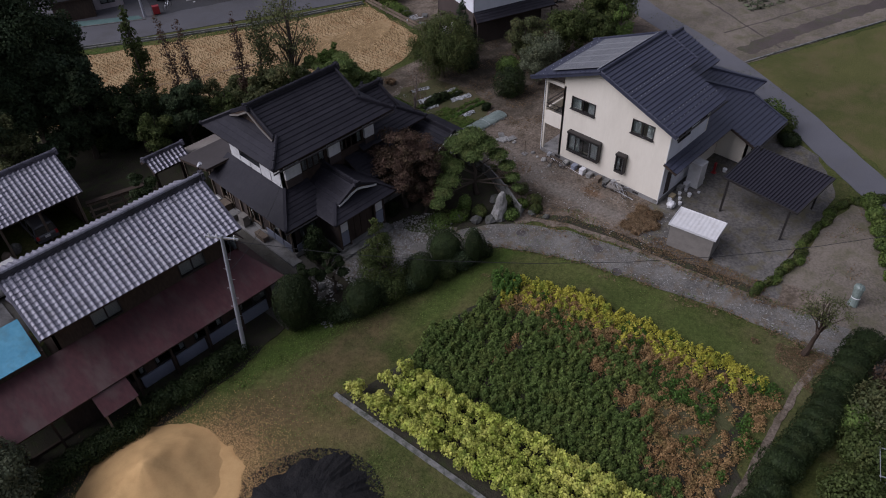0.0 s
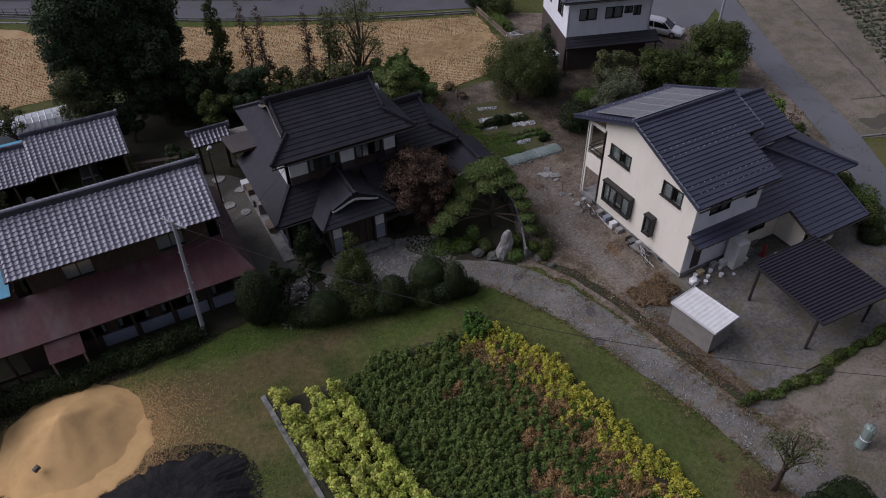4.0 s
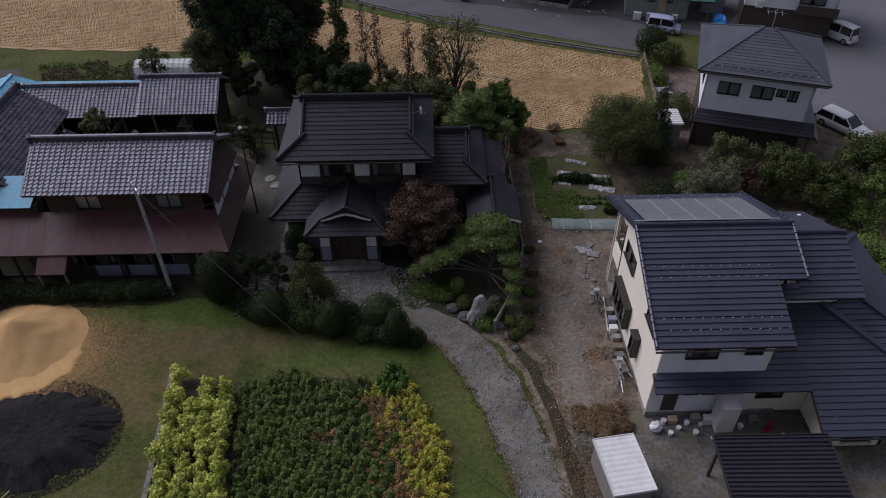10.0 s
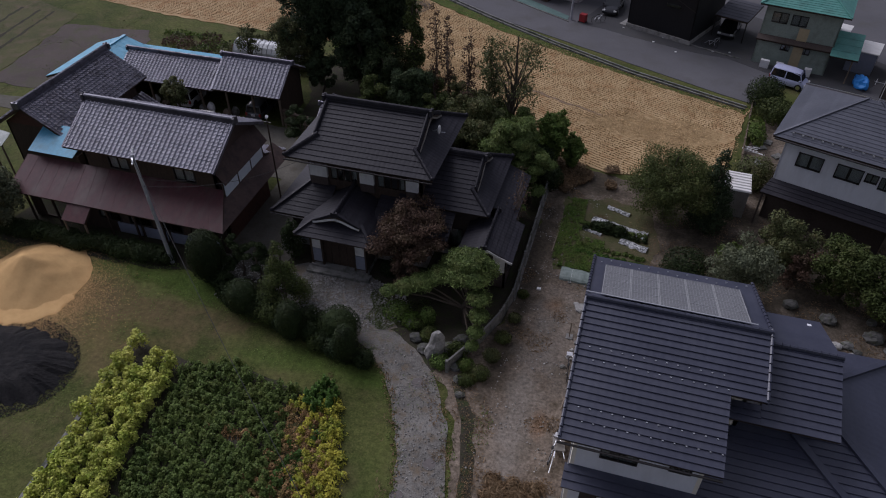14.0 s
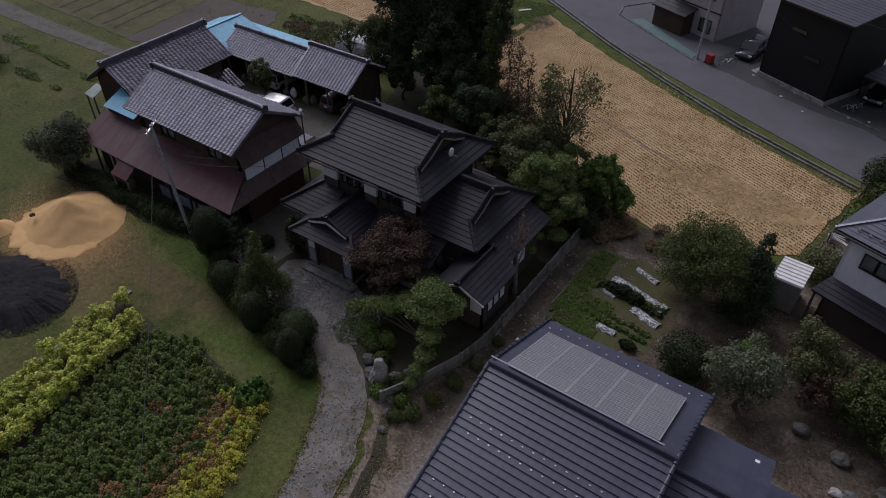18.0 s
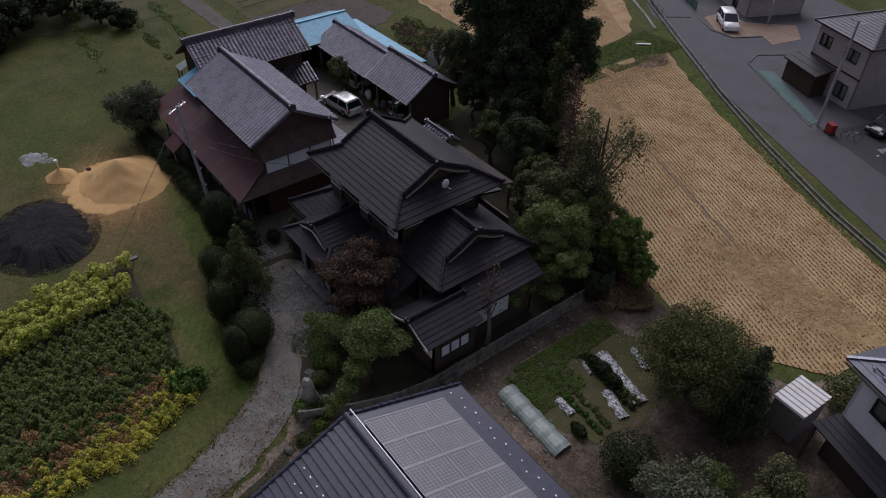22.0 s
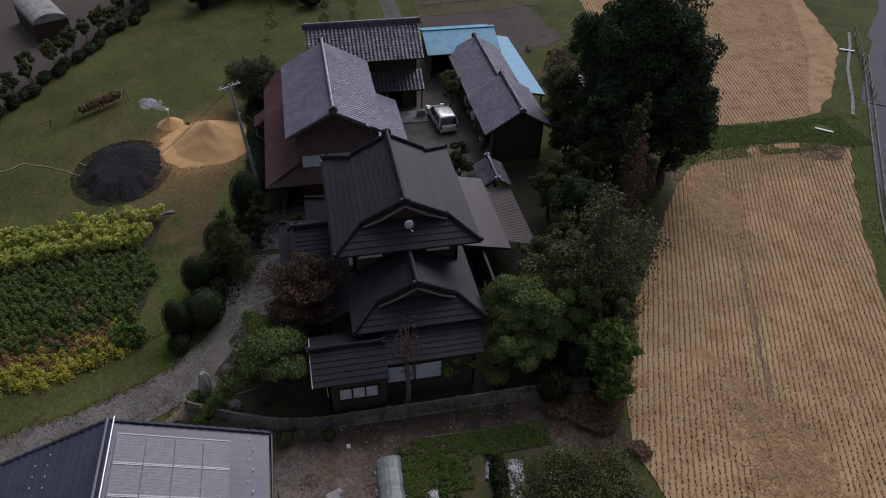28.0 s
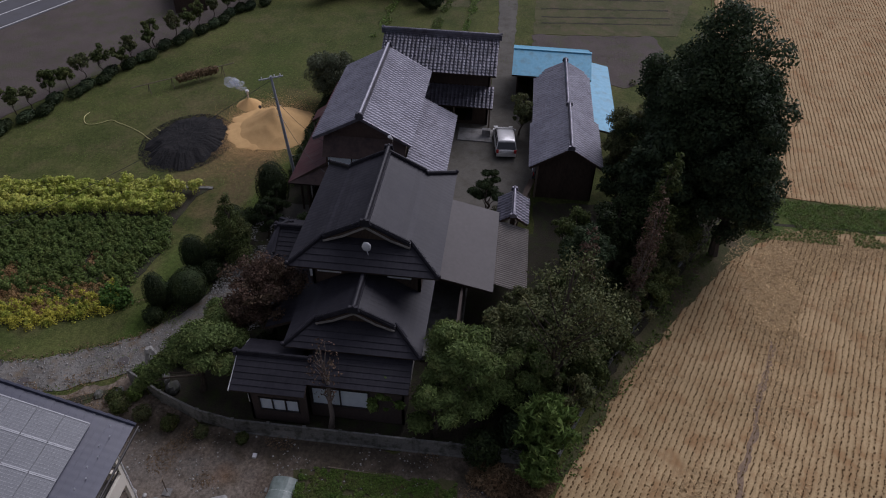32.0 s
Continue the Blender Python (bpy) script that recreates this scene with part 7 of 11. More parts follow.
for row, (x0_, lean_, top_) in enumerate(((12.6, 0.14, 19.7), (13.5, 0.14, 17.6), (14.4, 0.14, 19.1), (15.3, 0.142, 18.8))):
    y = top_
    while y > 1.3:
        o = new("crop_plant")
        new("foliage", bush[int(r_.integers(len(bush)))]).parent = o
        new("stem", stalk).parent = o
        s_ = r_.uniform(0.85, 1.2) * (1.06 if row == 0 else 1)
        o.matrix_basis = pose(x0_ + (20 - y) * lean_ + r_.normal() * 0.07, y, 0.02, r_.normal() * 4, r_.normal() * 4, r_.uniform(0, 360)) @ Matrix.Diagonal((s_, s_, s_ * r_.uniform(0.85, 1.15), 1))
        tagged(o, "bushy yellow-green crop plant in a garden row", "crop plant", "rows of yellow-green plants")
        y -= r_.uniform(0.52, 0.74) if not (row == 0 and y > 19.5) else 1.1


def field(name, material, label, inside, box, gap, per, h, size, seed):
    """A stand of low leafy plants: each a mound of leaves on an uneven grid, with darker gaps between."""
    r_ = np.random.default_rng(seed)
    gx, gy = np.meshgrid(np.arange(box[0], box[1], gap), np.arange(box[2], box[3], gap))
    px, py = gx.ravel() + r_.normal(size=gx.size) * gap * 0.55, gy.ravel() + r_.normal(size=gx.size) * gap * 0.55
    keep = np.array([float(inside(a, b)) for a, b in zip(px, py)]) > r_.random(px.size)
    px, py = px[keep], py[keep]
    big = r_.uniform(0.7, 1.2, px.size) * np.array([1 + 0.35 * noise.noise((a * 0.8, b * 0.8, seed)) for a, b in zip(px, py)])
    k = np.repeat(np.arange(px.size), per)
    dx, dy = r_.normal(size=(2, k.size)) * gap * 0.46
    q = np.exp(-(dx * dx + dy * dy) / (gap * 0.75) ** 2)
    z = np.maximum(0.06, h * big[k] * q * r_.uniform(0.55, 1.08, k.size))
    nn = r_.normal(size=(k.size, 3)) * 0.42
    nn[:, 0] += dx / gap * 0.8
    nn[:, 1] += dy / gap * 0.8
    nn[:, 2] += 0.9
    nn /= np.linalg.norm(nn, axis=1, keepdims=True)
    v = leaf_quads(np.stack([px[k] + dx, py[k] + dy, z], 1), nn, size, r_, 1.25)
    return single(name, quad_mesh(name, v, material), material, label, "crop", kind="stuff")


def nz(x, y, s=0.35, k=3.0):
    return noise.noise((x * s, y * s, k))


def outer(y):
    """The eastern edge of the crop bed."""
    return float(np.interp(y, (4.4, 7.4, 10.7, 14, 15.5, 17.5, 19.9), (28.3, 28.0, 27.7, 27.2, 26.95, 26.5, 25.0)))


def soft(v, w):
    """0 to 1 as v passes from -w to w."""
    return min(1.0, max(0.0, 0.5 + v / (2 * w)))


def bean_edge(y):
    return float(np.interp(y, (3, 6.5, 7.6, 8.3, 9, 11.9, 13.4, 15.3, 17.7, 19.5), (19.2, 19.8, 22.0, 24.6, 24.9, 24.1, 23.9, 23.7, 22.9, 23.2)))


def gap_at(x, y):
    """Withered gaps inside the bean field."""
    return max(soft(1 - math.hypot((x - a) / r, (y - b) / s) + 0.7 * nz(x, y, 0.9, 12), 0.3) for a, b, r, s in GAPS)


GAPS = ((21.0, 15.9, 1.0, 0.6), (22.9, 11.2, 0.8, 0.9), (22.4, 8.6, 0.9, 1.1), (20.6, 6.0, 1.2, 0.8))


def in_dark(x, y):
    if x < 16.1 + (19.2 - y) * 0.15 or y > 19.25 + 0.95 * math.exp(-((x - 18.8) / 1.3) ** 2) + nz(x, y, 0.9, 5) * 0.3:
        return 0
    return soft(bean_edge(y) + nz(x, y) * 1.0 - x, 0.5) * (1 - 0.85 * gap_at(x, y))


def in_yellow(x, y):
    e = outer(y)
    return soft(e + nz(x, y, 0.9, 4) * 0.4 - x, 0.15) * soft(x - (e - float(np.interp(y, (6, 8.2, 10.3, 12.8, 15.6, 18.6), (1.0, 1.25, 1.5, 1.7, 1.9, 2.4)))) + nz(x, y, 0.7, 2) * 1.1, 0.6) * (4.3 < y < 19.4) * (0.4 + 0.6 * soft(nz(x, y, 1.1, 8) + 0.25, 0.25))


def in_brown(x, y):
    a = soft(x - bean_edge(y) + 0.5 + nz(x, y) * 1.2, 0.6) * soft(outer(y) - 0.9 - x + nz(x, y, 0.6, 17), 0.5) * (3.2 < y < 18.6)
    b = 0.8 * gap_at(x, y)
    bare = 1 - 0.8 * soft(1 - math.hypot((x - 24.3) / 2.4, (y - 5.4) / 1.6) + 0.6 * nz(x, y, 0.6, 13), 0.3)
    return max(a, b) * bare * (0.62 + 0.38 * soft(nz(x, y, 0.9, 21) + 0.12, 0.25))


def in_patch(x, y):
    """Green plants left standing among the withered ones."""
    return soft(x - bean_edge(y), 0.4) * soft(outer(y) - 0.2 - x, 0.3) * (3 < y < 17.5) * soft(nz(x, y, 0.55, 44) - 0.12, 0.12)


def in_top(x, y):
    return (x - 24.5) ** 2 + (y - 19.15) ** 2 < 0.8 + 0.5 * nz(x, y, 1, 3)


field("bean_plants", "l_bean", "dense dark green bean plants", in_dark, (16, 27, 1.5, 20.8), 0.3, 84, 0.66, 0.1, 21)
field("yellow_bean_plants", "l_yellow", "yellowing bean plants along the edge", in_yellow, (23, 29.5, 4, 20.2), 0.3, 90, 0.6, 0.085, 22)
field("withered_bean_plants", "l_brown", "withered brown bean plants", in_brown, (18, 28.5, 3, 19), 0.3, 75, 0.42, 0.075, 23)
field("scattered_bean_plants", "l_veg", "green bean plants left among withered ones", in_patch, (20, 28.5, 3, 18), 0.34, 60, 0.45, 0.09, 25)
field("green_bean_clump", "l_veg", "fresh green bean clump at the corner", in_top, (23, 26.2, 17.6, 20.8), 0.22, 80, 0.95, 0.12, 24)


# ---- rice stubble in rows ----
def stubble(name, poly, label, dirv, gap, hop, seed, material="stubble"):
    r_ = np.random.default_rng(seed)
    P = np.array(poly)
    d = np.array(dirv) / np.linalg.norm(dirv)
    nn = np.array([-d[1], d[0]])
    s, t = P @ d, P @ nn
    A, Bv = np.meshgrid(np.arange(s.min(), s.max(), hop), np.arange(t.min(), t.max(), gap))
    A, Bv = A.ravel(), Bv.ravel()
    A, Bv = A + r_.normal(size=len(A)) * 0.05, Bv + r_.normal(size=len(Bv)) * 0.022 + 0.05 * np.sin(A * 0.35 + 1.0)
    pts = np.outer(A, d) + np.outer(Bv, nn)
    ins = np.zeros(len(pts), bool)
    n = len(P)
    for i in range(n):
        (xa, ya), (xb, yb) = P[i], P[(i + 1) % n]
        c = (ya > pts[:, 1]) != (yb > pts[:, 1])
        with np.errstate(divide="ignore", invalid="ignore"):
            ins ^= c & (pts[:, 0] < (xb - xa) * (pts[:, 1] - ya) / (yb - ya) + xa)
    w = np.array([noise.noise((a * 0.22, b * 0.22, seed)) for a, b in pts])
    tangled = np.array([math.hypot((a - 40.5) / 5.6, (b - 52.8) / 2.3) < 1.0 + 0.5 * noise.noise((a * 0.4, b * 0.4, 7)) or math.hypot((a - 17.5) / 5.0, (b - 60.4 + (a - 17.5) * 0.25) / 1.7) < 1.0 + 0.5 * noise.noise((a * 0.4, b * 0.4, 2)) for a, b in pts])
    pts = pts[ins & (w > -0.62) & ~tangled]
    m = len(pts)
    ang = np.arange(4) * math.pi / 2
    vs = np.zeros((m, 5, 3))
    r0 = r_.uniform(0.045, 0.075, (m, 1))
    turn = r_.normal(size=(m, 1)) * 0.2
    al, ac = r0 * 1.55 * np.cos(ang + turn), r0 * 0.8 * np.sin(ang + turn)
    vs[:, :4, 0] = pts[:, :1] + al * d[0] + ac * nn[0]
    vs[:, :4, 1] = pts[:, 1:] + al * d[1] + ac * nn[1]
    vs[:, :4, 2] = 0.045
    vs[:, 4, 0], vs[:, 4, 1] = pts[:, 0] + r_.normal(size=m) * 0.03, pts[:, 1] + r_.normal(size=m) * 0.03
    vs[:, 4, 2] = r_.uniform(0.1, 0.17, m)
    tri = np.array([(0, 1, 4), (1, 2, 4), (2, 3, 4), (3, 0, 4)])
    loop = (np.arange(m)[:, None, None] * 5 + tri).reshape(-1)
    return single(name, arrays(name, vs.reshape(-1, 3), loop, np.full(m * 4, 3), M[material]), material, label, "stubble", kind="stuff")


stubble("rice_stubble", RICE, "rows of cut rice stubble", (0.916, -0.401), 0.31, 0.19, 31)
stubble("rice_stubble_far", [(7, 61.6), (7.2, 75), (-5.8, 83.6), (-19.4, 90), (-40, 96), (-44, 66.8), (-12, 63)], "rows of cut rice stubble in the far field", (0.985, -0.17), 0.34, 0.24, 32)


def scatter(name, material, label, poly_in, box, count, size, seed, h=0.12, category="grass", up=0.9):
    """Short upright blades and weeds."""
    r_ = np.random.default_rng(seed)
    x, y = r_.uniform(box[0], box[1], count), r_.uniform(box[2], box[3], count)
    m = np.array([poly_in(a, b) for a, b in zip(x, y)])
    x, y = x[m], y[m]
    nn = r_.normal(size=(len(x), 3))
    nn[:, 2] = abs(nn[:, 2]) + up
    nn /= np.linalg.norm(nn, axis=1, keepdims=True)
    z = r_.uniform(0.3, 1, len(x)) * h
    return single(name, quad_mesh(name, leaf_quads(np.stack([x, y, z + 0.02], 1), nn, size, r_, 3.2 if material == "dryplant" else 1.8), material), material, label, category, kind="stuff")


def lawn_in(x, y):
    if 11.7 < x < 28.8 and y < 20.6:
        return False
    if (x - 3) ** 2 / 20 + (y - 22) ** 2 / 14 < 1 or (x - 5.8) ** 2 / 17 + (y - 16.3) ** 2 / 10 < 1:
        return False
    return nz(x, y, 0.3, 5) + nz(x, y, 1.2, 9) * 0.6 > -0.05


scatter("lawn_grass", "l_grass", "short lawn grass with tufts", lawn_in, (-16, 30, 1.5, 25.5), 60000, 0.036, 41, 0.05, up=0.8)
scatter("tall_grass", "l_grass", "taller bright grass along the hedge foot", lambda x, y: abs(y - (27.2 - 0.17 * x) - nz(x, y, 0.6, 3) * 0.9) < 0.8, (6, 26, 20.5, 27.4), 26000, 0.045, 42, 0.13, up=0.5)


def near_ditch(x, y):
    return min(math.hypot(x - p[0], y - p[1]) for p in DITCH_FINE)


def near_path(x, y):
    d = min(math.hypot(x - p[0], y - p[1]) for p in PATH_FINE)
    return d < 0.32 + nz(x, y, 0.8, 6) * 0.5


DITCH_FINE = wobble([(x + 0.3, y) for x, y in DITCH], 0, 0.4, 1)[:44]
PATH_FINE = wobble(PATH_E[2:], 0, 0.5, 1)[:-30] + wobble(PATH_W[1:11], 0, 0.5, 1)[:44]
PATH_FINE = [p for p in PATH_FINE if p[1] < 22.3]
scatter("lane_weeds", "l_cloud", "weeds and dry grass along the lane", near_path, (23, 37, 1, 25.5), 26000, 0.05, 43, 0.07)
scatter("dry_weeds", "dryplant", "withered brown weeds beside the lane", lambda x, y: nz(x, y, 0.7, 4) > 0.12 and near_path(x + 0.5, y), (24, 37, 1, 25.5), 34000, 0.045, 44, 0.2)
scatter("yard_weeds", "dryplant", "dry brown weeds on the bare yard", lambda x, y: (nz(x, y, 0.5, 14) > 0.28), (32.8, 37.5, 14, 46), 22000, 0.04, 45, 0.07)
scatter("bank_grass", "l_cloud", "rough grass on the roadside bank", lambda x, y: abs(y - float(np.interp(x, (5.6, 10.0, 15.6, 22.6, 34, 47.6), (81.6, 78.6, 74.6, 70.2, 64.4, 58.6)))) < 0.8 + nz(x, y, 0.6, 2) * 0.6, (0, 49, 57, 84), 26000, 0.085, 46, 0.14)
scatter("field_bank_grass", "l_grass", "lush grass on the field bank", lambda x, y: 7.2 < x < 12.4 - 0.0 * y and nz(x, y, 0.5, 2) > -0.3, (6.8, 12.6, 60, 78), 26000, 0.075, 47, 0.12)
scatter("wall_weeds", "dryplant", "brown dry weeds at the wall and field edge", lambda x, y: math.hypot((x - 34.6) / 2.2, (y - 44.2) / 1.6) < 1 + nz(x, y, 0.6, 8), (31.5, 38.5, 41, 47.5), 22000, 0.07, 48, 0.4)
for i in range(26):
    f = i / 25
    a, b = [(34.3, 7.7), (38.1, 7.3), (43.1, 7.6), (46.8, 7.2), (48.9, 5.3)][min(3, int(f * 4)):min(3, int(f * 4)) + 2]
    q = f * 4 - min(3, int(f * 4))
    shrub((a[0] + (b[0] - a[0]) * q + rng.normal() * 0.12, a[1] + (b[1] - a[1]) * q + rng.normal() * 0.12), (0.42 + 0.2 * rng.random(), 0.24 + 0.14 * rng.random(), 0.25 + 0.25 * rng.random()), ("l_round", "l_cloud")[i % 2], "edge_plant", "low green plant along the yard edge", 420, 0.1, 600 + i, "plants along the yard edge")
scatter("shed_weeds", "dryplant", "dry brown weeds between shed and lane", lambda x, y: abs(x - 34.3 - (12 - y) * 0.12 - nz(x, y, 0.8, 3) * 0.8) < 0.75, (32.5, 37, 7.5, 15), 9000, 0.04, 50, 0.1)
scatter("litter_under_tree", "dryplant", "brown fallen leaves under the roadside tree", lambda x, y: math.hypot((x - 31.2) / 1.6, (y - 3.6) / 2.2) < 0.7 + nz(x, y, 0.8, 3), (28, 34, 0.5, 7), 14000, 0.04, 51, 0.05, up=1.4)
scatter("east_crop", "l_grey", "pale rows of low crops in a far field", lambda x, y: abs((y + x * 0.32) % 1.1 - 0.55) < 0.3 and x > 72 + (y - 26) * 0.7 and y > 26.4 - (x - 71.5) * 0.3, (71, 120, 8, 46), 30000, 0.3, 52, 0.2)

# ---- garden trees and hedges round the old house ----
tree((11.6, 55.6), 17.0, 3.9, "l_conifer", "round", "cedar", "tall broad dark cedar with drooping boughs", 30000, 0.24, 0.38, 1, 120, 0.02)
tree((14.6, 57.2), 13.5, 3.1, "l_conifer", "round", "evergreen_tree", "broad dark evergreen tree", 17000, 0.23, 0.3, 2, 64, 0.03)
tree((9.0, 53.6), 14.0, 3.1, "l_conifer", "round", "cedar", "tall dark cedar with drooping boughs", 20000, 0.23, 0.32, 3, 86, 0.02)
tree((13.8, 52.2), 9.5, 2.6, "l_conifer", "round", "evergreen_tree", "dark evergreen in the garden", 7000, 0.26, 0.22, 4, 34, 0.1)
tree((17.0, 50.0), 6.5, 2.2, "l_topiary", "round", "evergreen_tree", "dark evergreen in the garden", 5000, 0.2, 0.18, 5, 26, 0.1)
tree((19.2, 51.7), 10.5, 0.9, "l_round", "column", "poplar", "slender columnar tree with sparse leaves", 1500, 0.22, 0.13, 7, 26, 0.15)
tree((20.0, 47.9), 5.8, 1.9, "l_conifer", "round", "rounded_evergreen", "dark rounded evergreen in the garden", 5200, 0.18, 0.18, 8, 26, 0.25)
tree((21.2, 51.0), 9.5, 0.7, "l_maple", "column", "bare_larch", "nearly bare slender tree with brown twigs", 420, 0.18, 0.11, 9, 24, 0.2, bark="twig")
tree((22.4, 50.6), 9.0, 0.7, "l_maple", "column", "bare_larch", "nearly bare slender tree with brown twigs", 380, 0.18, 0.11, 10, 24, 0.2, bark="twig")
tree((25.1, 47.0), 9.5, 0.75, "l_maple", "column", "bare_larch", "nearly bare slender tree with brown twigs", 520, 0.18, 0.12, 11, 26, 0.12, bark="bark")
tree((26.9, 46.9), 9.2, 1.1, "l_sparse", "column", "thin_tree", "slender tree with few green leaves", 900, 0.2, 0.12, 12, 22, 0.3)
tree((29.0, 46.0), 10.8, 3.1, "l_sparse", "sparse", "deciduous_tree", "tall open deciduous tree with thinning leaves", 1500, 0.17, 0.26, 13, 50, 0.32)
tree((27.0, 44.0), 5.6, 2.2, "l_sparse", "round", "garden_tree", "dull green broadleaf garden tree", 3800, 0.2, 0.14, 14, 24, 0.15)
tree((17.2, 47.2), 4.6, 1.8, "l_round", "sparse", "garden_tree", "loose dark green garden tree", 3200, 0.18, 0.14, 140, 28, 0.12)
tree((22.6, 46.4), 4.6, 1.8, "l_round", "sparse", "garden_tree", "loose dark green garden tree", 3200, 0.18, 0.14, 141, 28, 0.12)
tree((25.6, 48.4), 4.4, 1.7, "l_sparse", "sparse", "garden_tree", "dull green broadleaf garden tree", 2600, 0.18, 0.13, 142, 24, 0.1)
tree((24.8, 45.5), 5.2, 1.9, "l_sparse", "round", "garden_tree", "dull green broadleaf garden tree", 3000, 0.2, 0.14, 15, 22, 0.15)
tree((29.7, 41.2), 6.0, 2.6, "l_pine", "pads", "garden_pine", "shaped garden pine with layered pads", 7600, 0.16, 0.18, 16, 20, 0.35)
tree((31.7, 40.0), 4.6, 1.8, "l_pine", "pads", "garden_pine", "shaped garden pine with layered pads", 4500, 0.16, 0.14, 17, 11, 0.35)
tree((31.2, 37.4), 3.9, 1.25, "l_light", "sparse", "young_tree", "young leafy tree beside the annex", 1700, 0.19, 0.08, 18, 16, 0.25)
tree((28.3, 43.2), 4.8, 2.0, "l_sparse", "round", "garden_tree", "dull green broadleaf garden tree", 4200, 0.16, 0.14, 143, 28, 0.1)
tree((27.0, 45.9), 4.2, 1.8, "l_round", "round", "garden_tree", "dark green broadleaf garden tree", 3600, 0.16, 0.13, 144, 26, 0.08)
tree((24.6, 43.8), 4.4, 1.5, "l_sparse", "sparse", "garden_tree", "open grey-green garden tree", 2600, 0.16, 0.12, 145, 26, 0.2)
for i, (x, y, h, r, m_, st) in enumerate(((13.6, 54.6, 6.0, 2.0, "l_conifer", "round"), (15.8, 54.0, 5.0, 1.8, "l_round", "round"), (18.3, 53.2, 4.6, 1.7, "l_sparse", "round"), (20.6, 52.0, 3.8, 1.6, "l_fruit", "round"), (23.2, 50.4, 4.2, 1.7, "l_sparse", "sparse"),
                                           (25.4, 49.2, 3.6, 1.5, "l_fruit", "round"), (27.6, 47.9, 4.0, 1.6, "l_round", "round"), (29.8, 46.8, 3.6, 1.5, "l_sparse", "sparse"), (11.2, 57.6, 6.5, 2.0, "l_conifer", "round"))):
    tree((x, y), h, r, m_, st, "hedgerow_tree", "leafy tree in the row between garden and field", 2600 if st == "round" else 1700, 0.17, 0.12, 800 + i, 24, 0.06, "trees along the field edge")
tree((29.4, 44.2), 4.8, 2.1, "l_pine", "pads", "garden_pine", "broad garden pine with spreading pads", 5600, 0.16, 0.15, 19, 16, 0.3)
tree((32.4, 45.4), 5.3, 2.3, "l_light", "plumes", "bamboo_clump", "feathery bright green bamboo clump over the wall", 3600, 0.2, 0.06, 20, 90, 0.12, category="bamboo")
tree((34.0, 45.2), 3.4, 1.6, "l_light", "plumes", "bamboo_clump", "feathery bright green bamboo clump over the wall", 1900, 0.19, 0.05, 21, 72, 0.1, category="bamboo")
tree((25.9, 29.6), 6.6, 2.85, "l_maple", "sparse", "maple", "autumn maple with brown-red leaves", 7600, 0.14, 0.17, 22, 62, 0.24, squash=0.55)
tree((26.3, 28.2), 3.4, 1.3, "l_maple", "round", "maple", "low maple with brown-red leaves", 2200, 0.16, 0.1, 23, 16, 0.2)
tree((31.9, 34.5), 6.8, 0.85, "l_maple", "column", "pollarded_tree", "bare pollarded tree with knobbly twigs", 130, 0.14, 0.15, 24, 30, 0.35, bark="twig")
# spreading pine in front of the house: trunk, long limbs and flat needle pads
gp = thing("spreading_pine", (30.2, 26.9, 0), 0, "wide low garden pine with flat needle pads", "tree")
pads = [(30.5, 27.6, 4.5, 1.0), (30.9, 26.9, 4.0, 0.95), (29.8, 28.3, 3.9, 0.9), (31.3, 27.9, 3.7, 0.8), (29.9, 27.0, 3.6, 0.8), (31.4, 26.0, 3.3, 0.7), (31.6, 25.3, 2.6, 0.6), (31.6, 24.7, 1.9, 0.5), (31.5, 24.2, 1.3, 0.4), (28.7, 27.7, 2.9, 0.8), (27.7, 27.2, 2.5, 0.8), (26.7, 26.8, 2.2, 0.7), (25.8, 26.4, 2.0, 0.5), (29.0, 28.9, 2.9, 0.7), (31.0, 28.9, 3.1, 0.7)]
part("trunk", limbs((30.4, 27.0, 0), (30.5, 27.3, 3.7), 0.2, [p[:3] for p in pads], 77, 0.35, 0.3), "bark", gp)
v = cloud([p[:3] for p in pads], [p[3] for p in pads], 40000, 0.07, 78, flat=0.45, up=0.8, shell=0.5, aspect=2.6)
part("crown", quad_mesh("crown", v, "l_pine"), "l_pine", gp)
# low plants round the wall's end and under the pine
for i, (x, y, a, h, m_) in enumerate(((32.2, 23.2, 0.6, 0.7, "l_fruit"), (32.6, 24.6, 0.5, 0.8, "l_sparse"), (32.9, 26.2, 0.5, 0.6, "l_fruit"), (33.2, 28.0, 0.4, 0.5, "l_sparse"), (31.6, 22.6, 0.5, 0.5, "l_round"), (28.6, 25.0, 0.4, 0.7, "l_fruit"), (27.8, 25.8, 0.4, 0.6, "l_round"), (33.3, 30.2, 0.35, 0.45, "l_fruit"))):
    shrub((x, y), (a, a * 0.9, h), m_, "wall_plant", "loose leafy plant against the garden wall", 700, 0.1, 850 + i, "plants along the wall")
# clipped shrubs along the lawn
shrub((13.75, 26.1), (1.2, 1.15, 3.9), "l_topiary", "topiary", "tall clipped dark evergreen dome", 4600, 0.11, 51, "clipped shrubs", dome=True, category="topiary")
tree((15.6, 26.9), 3.2, 1.0, "l_topiary", "pads", "cloud_pruned_tree", "small cloud-pruned dark tree", 1900, 0.13, 0.1, 52, 9, 0.3)
tree((17.0, 26.6), 3.4, 0.9, "l_topiary", "pads", "cloud_pruned_tree", "small cloud-pruned dark tree", 1700, 0.13, 0.1, 53, 9, 0.35)
tree((19.5, 25.1), 5.2, 1.35, "l_round", "cone", "garden_conifer", "soft green conical garden conifer", 4600, 0.12, 0.12, 54, 30, 0.12)
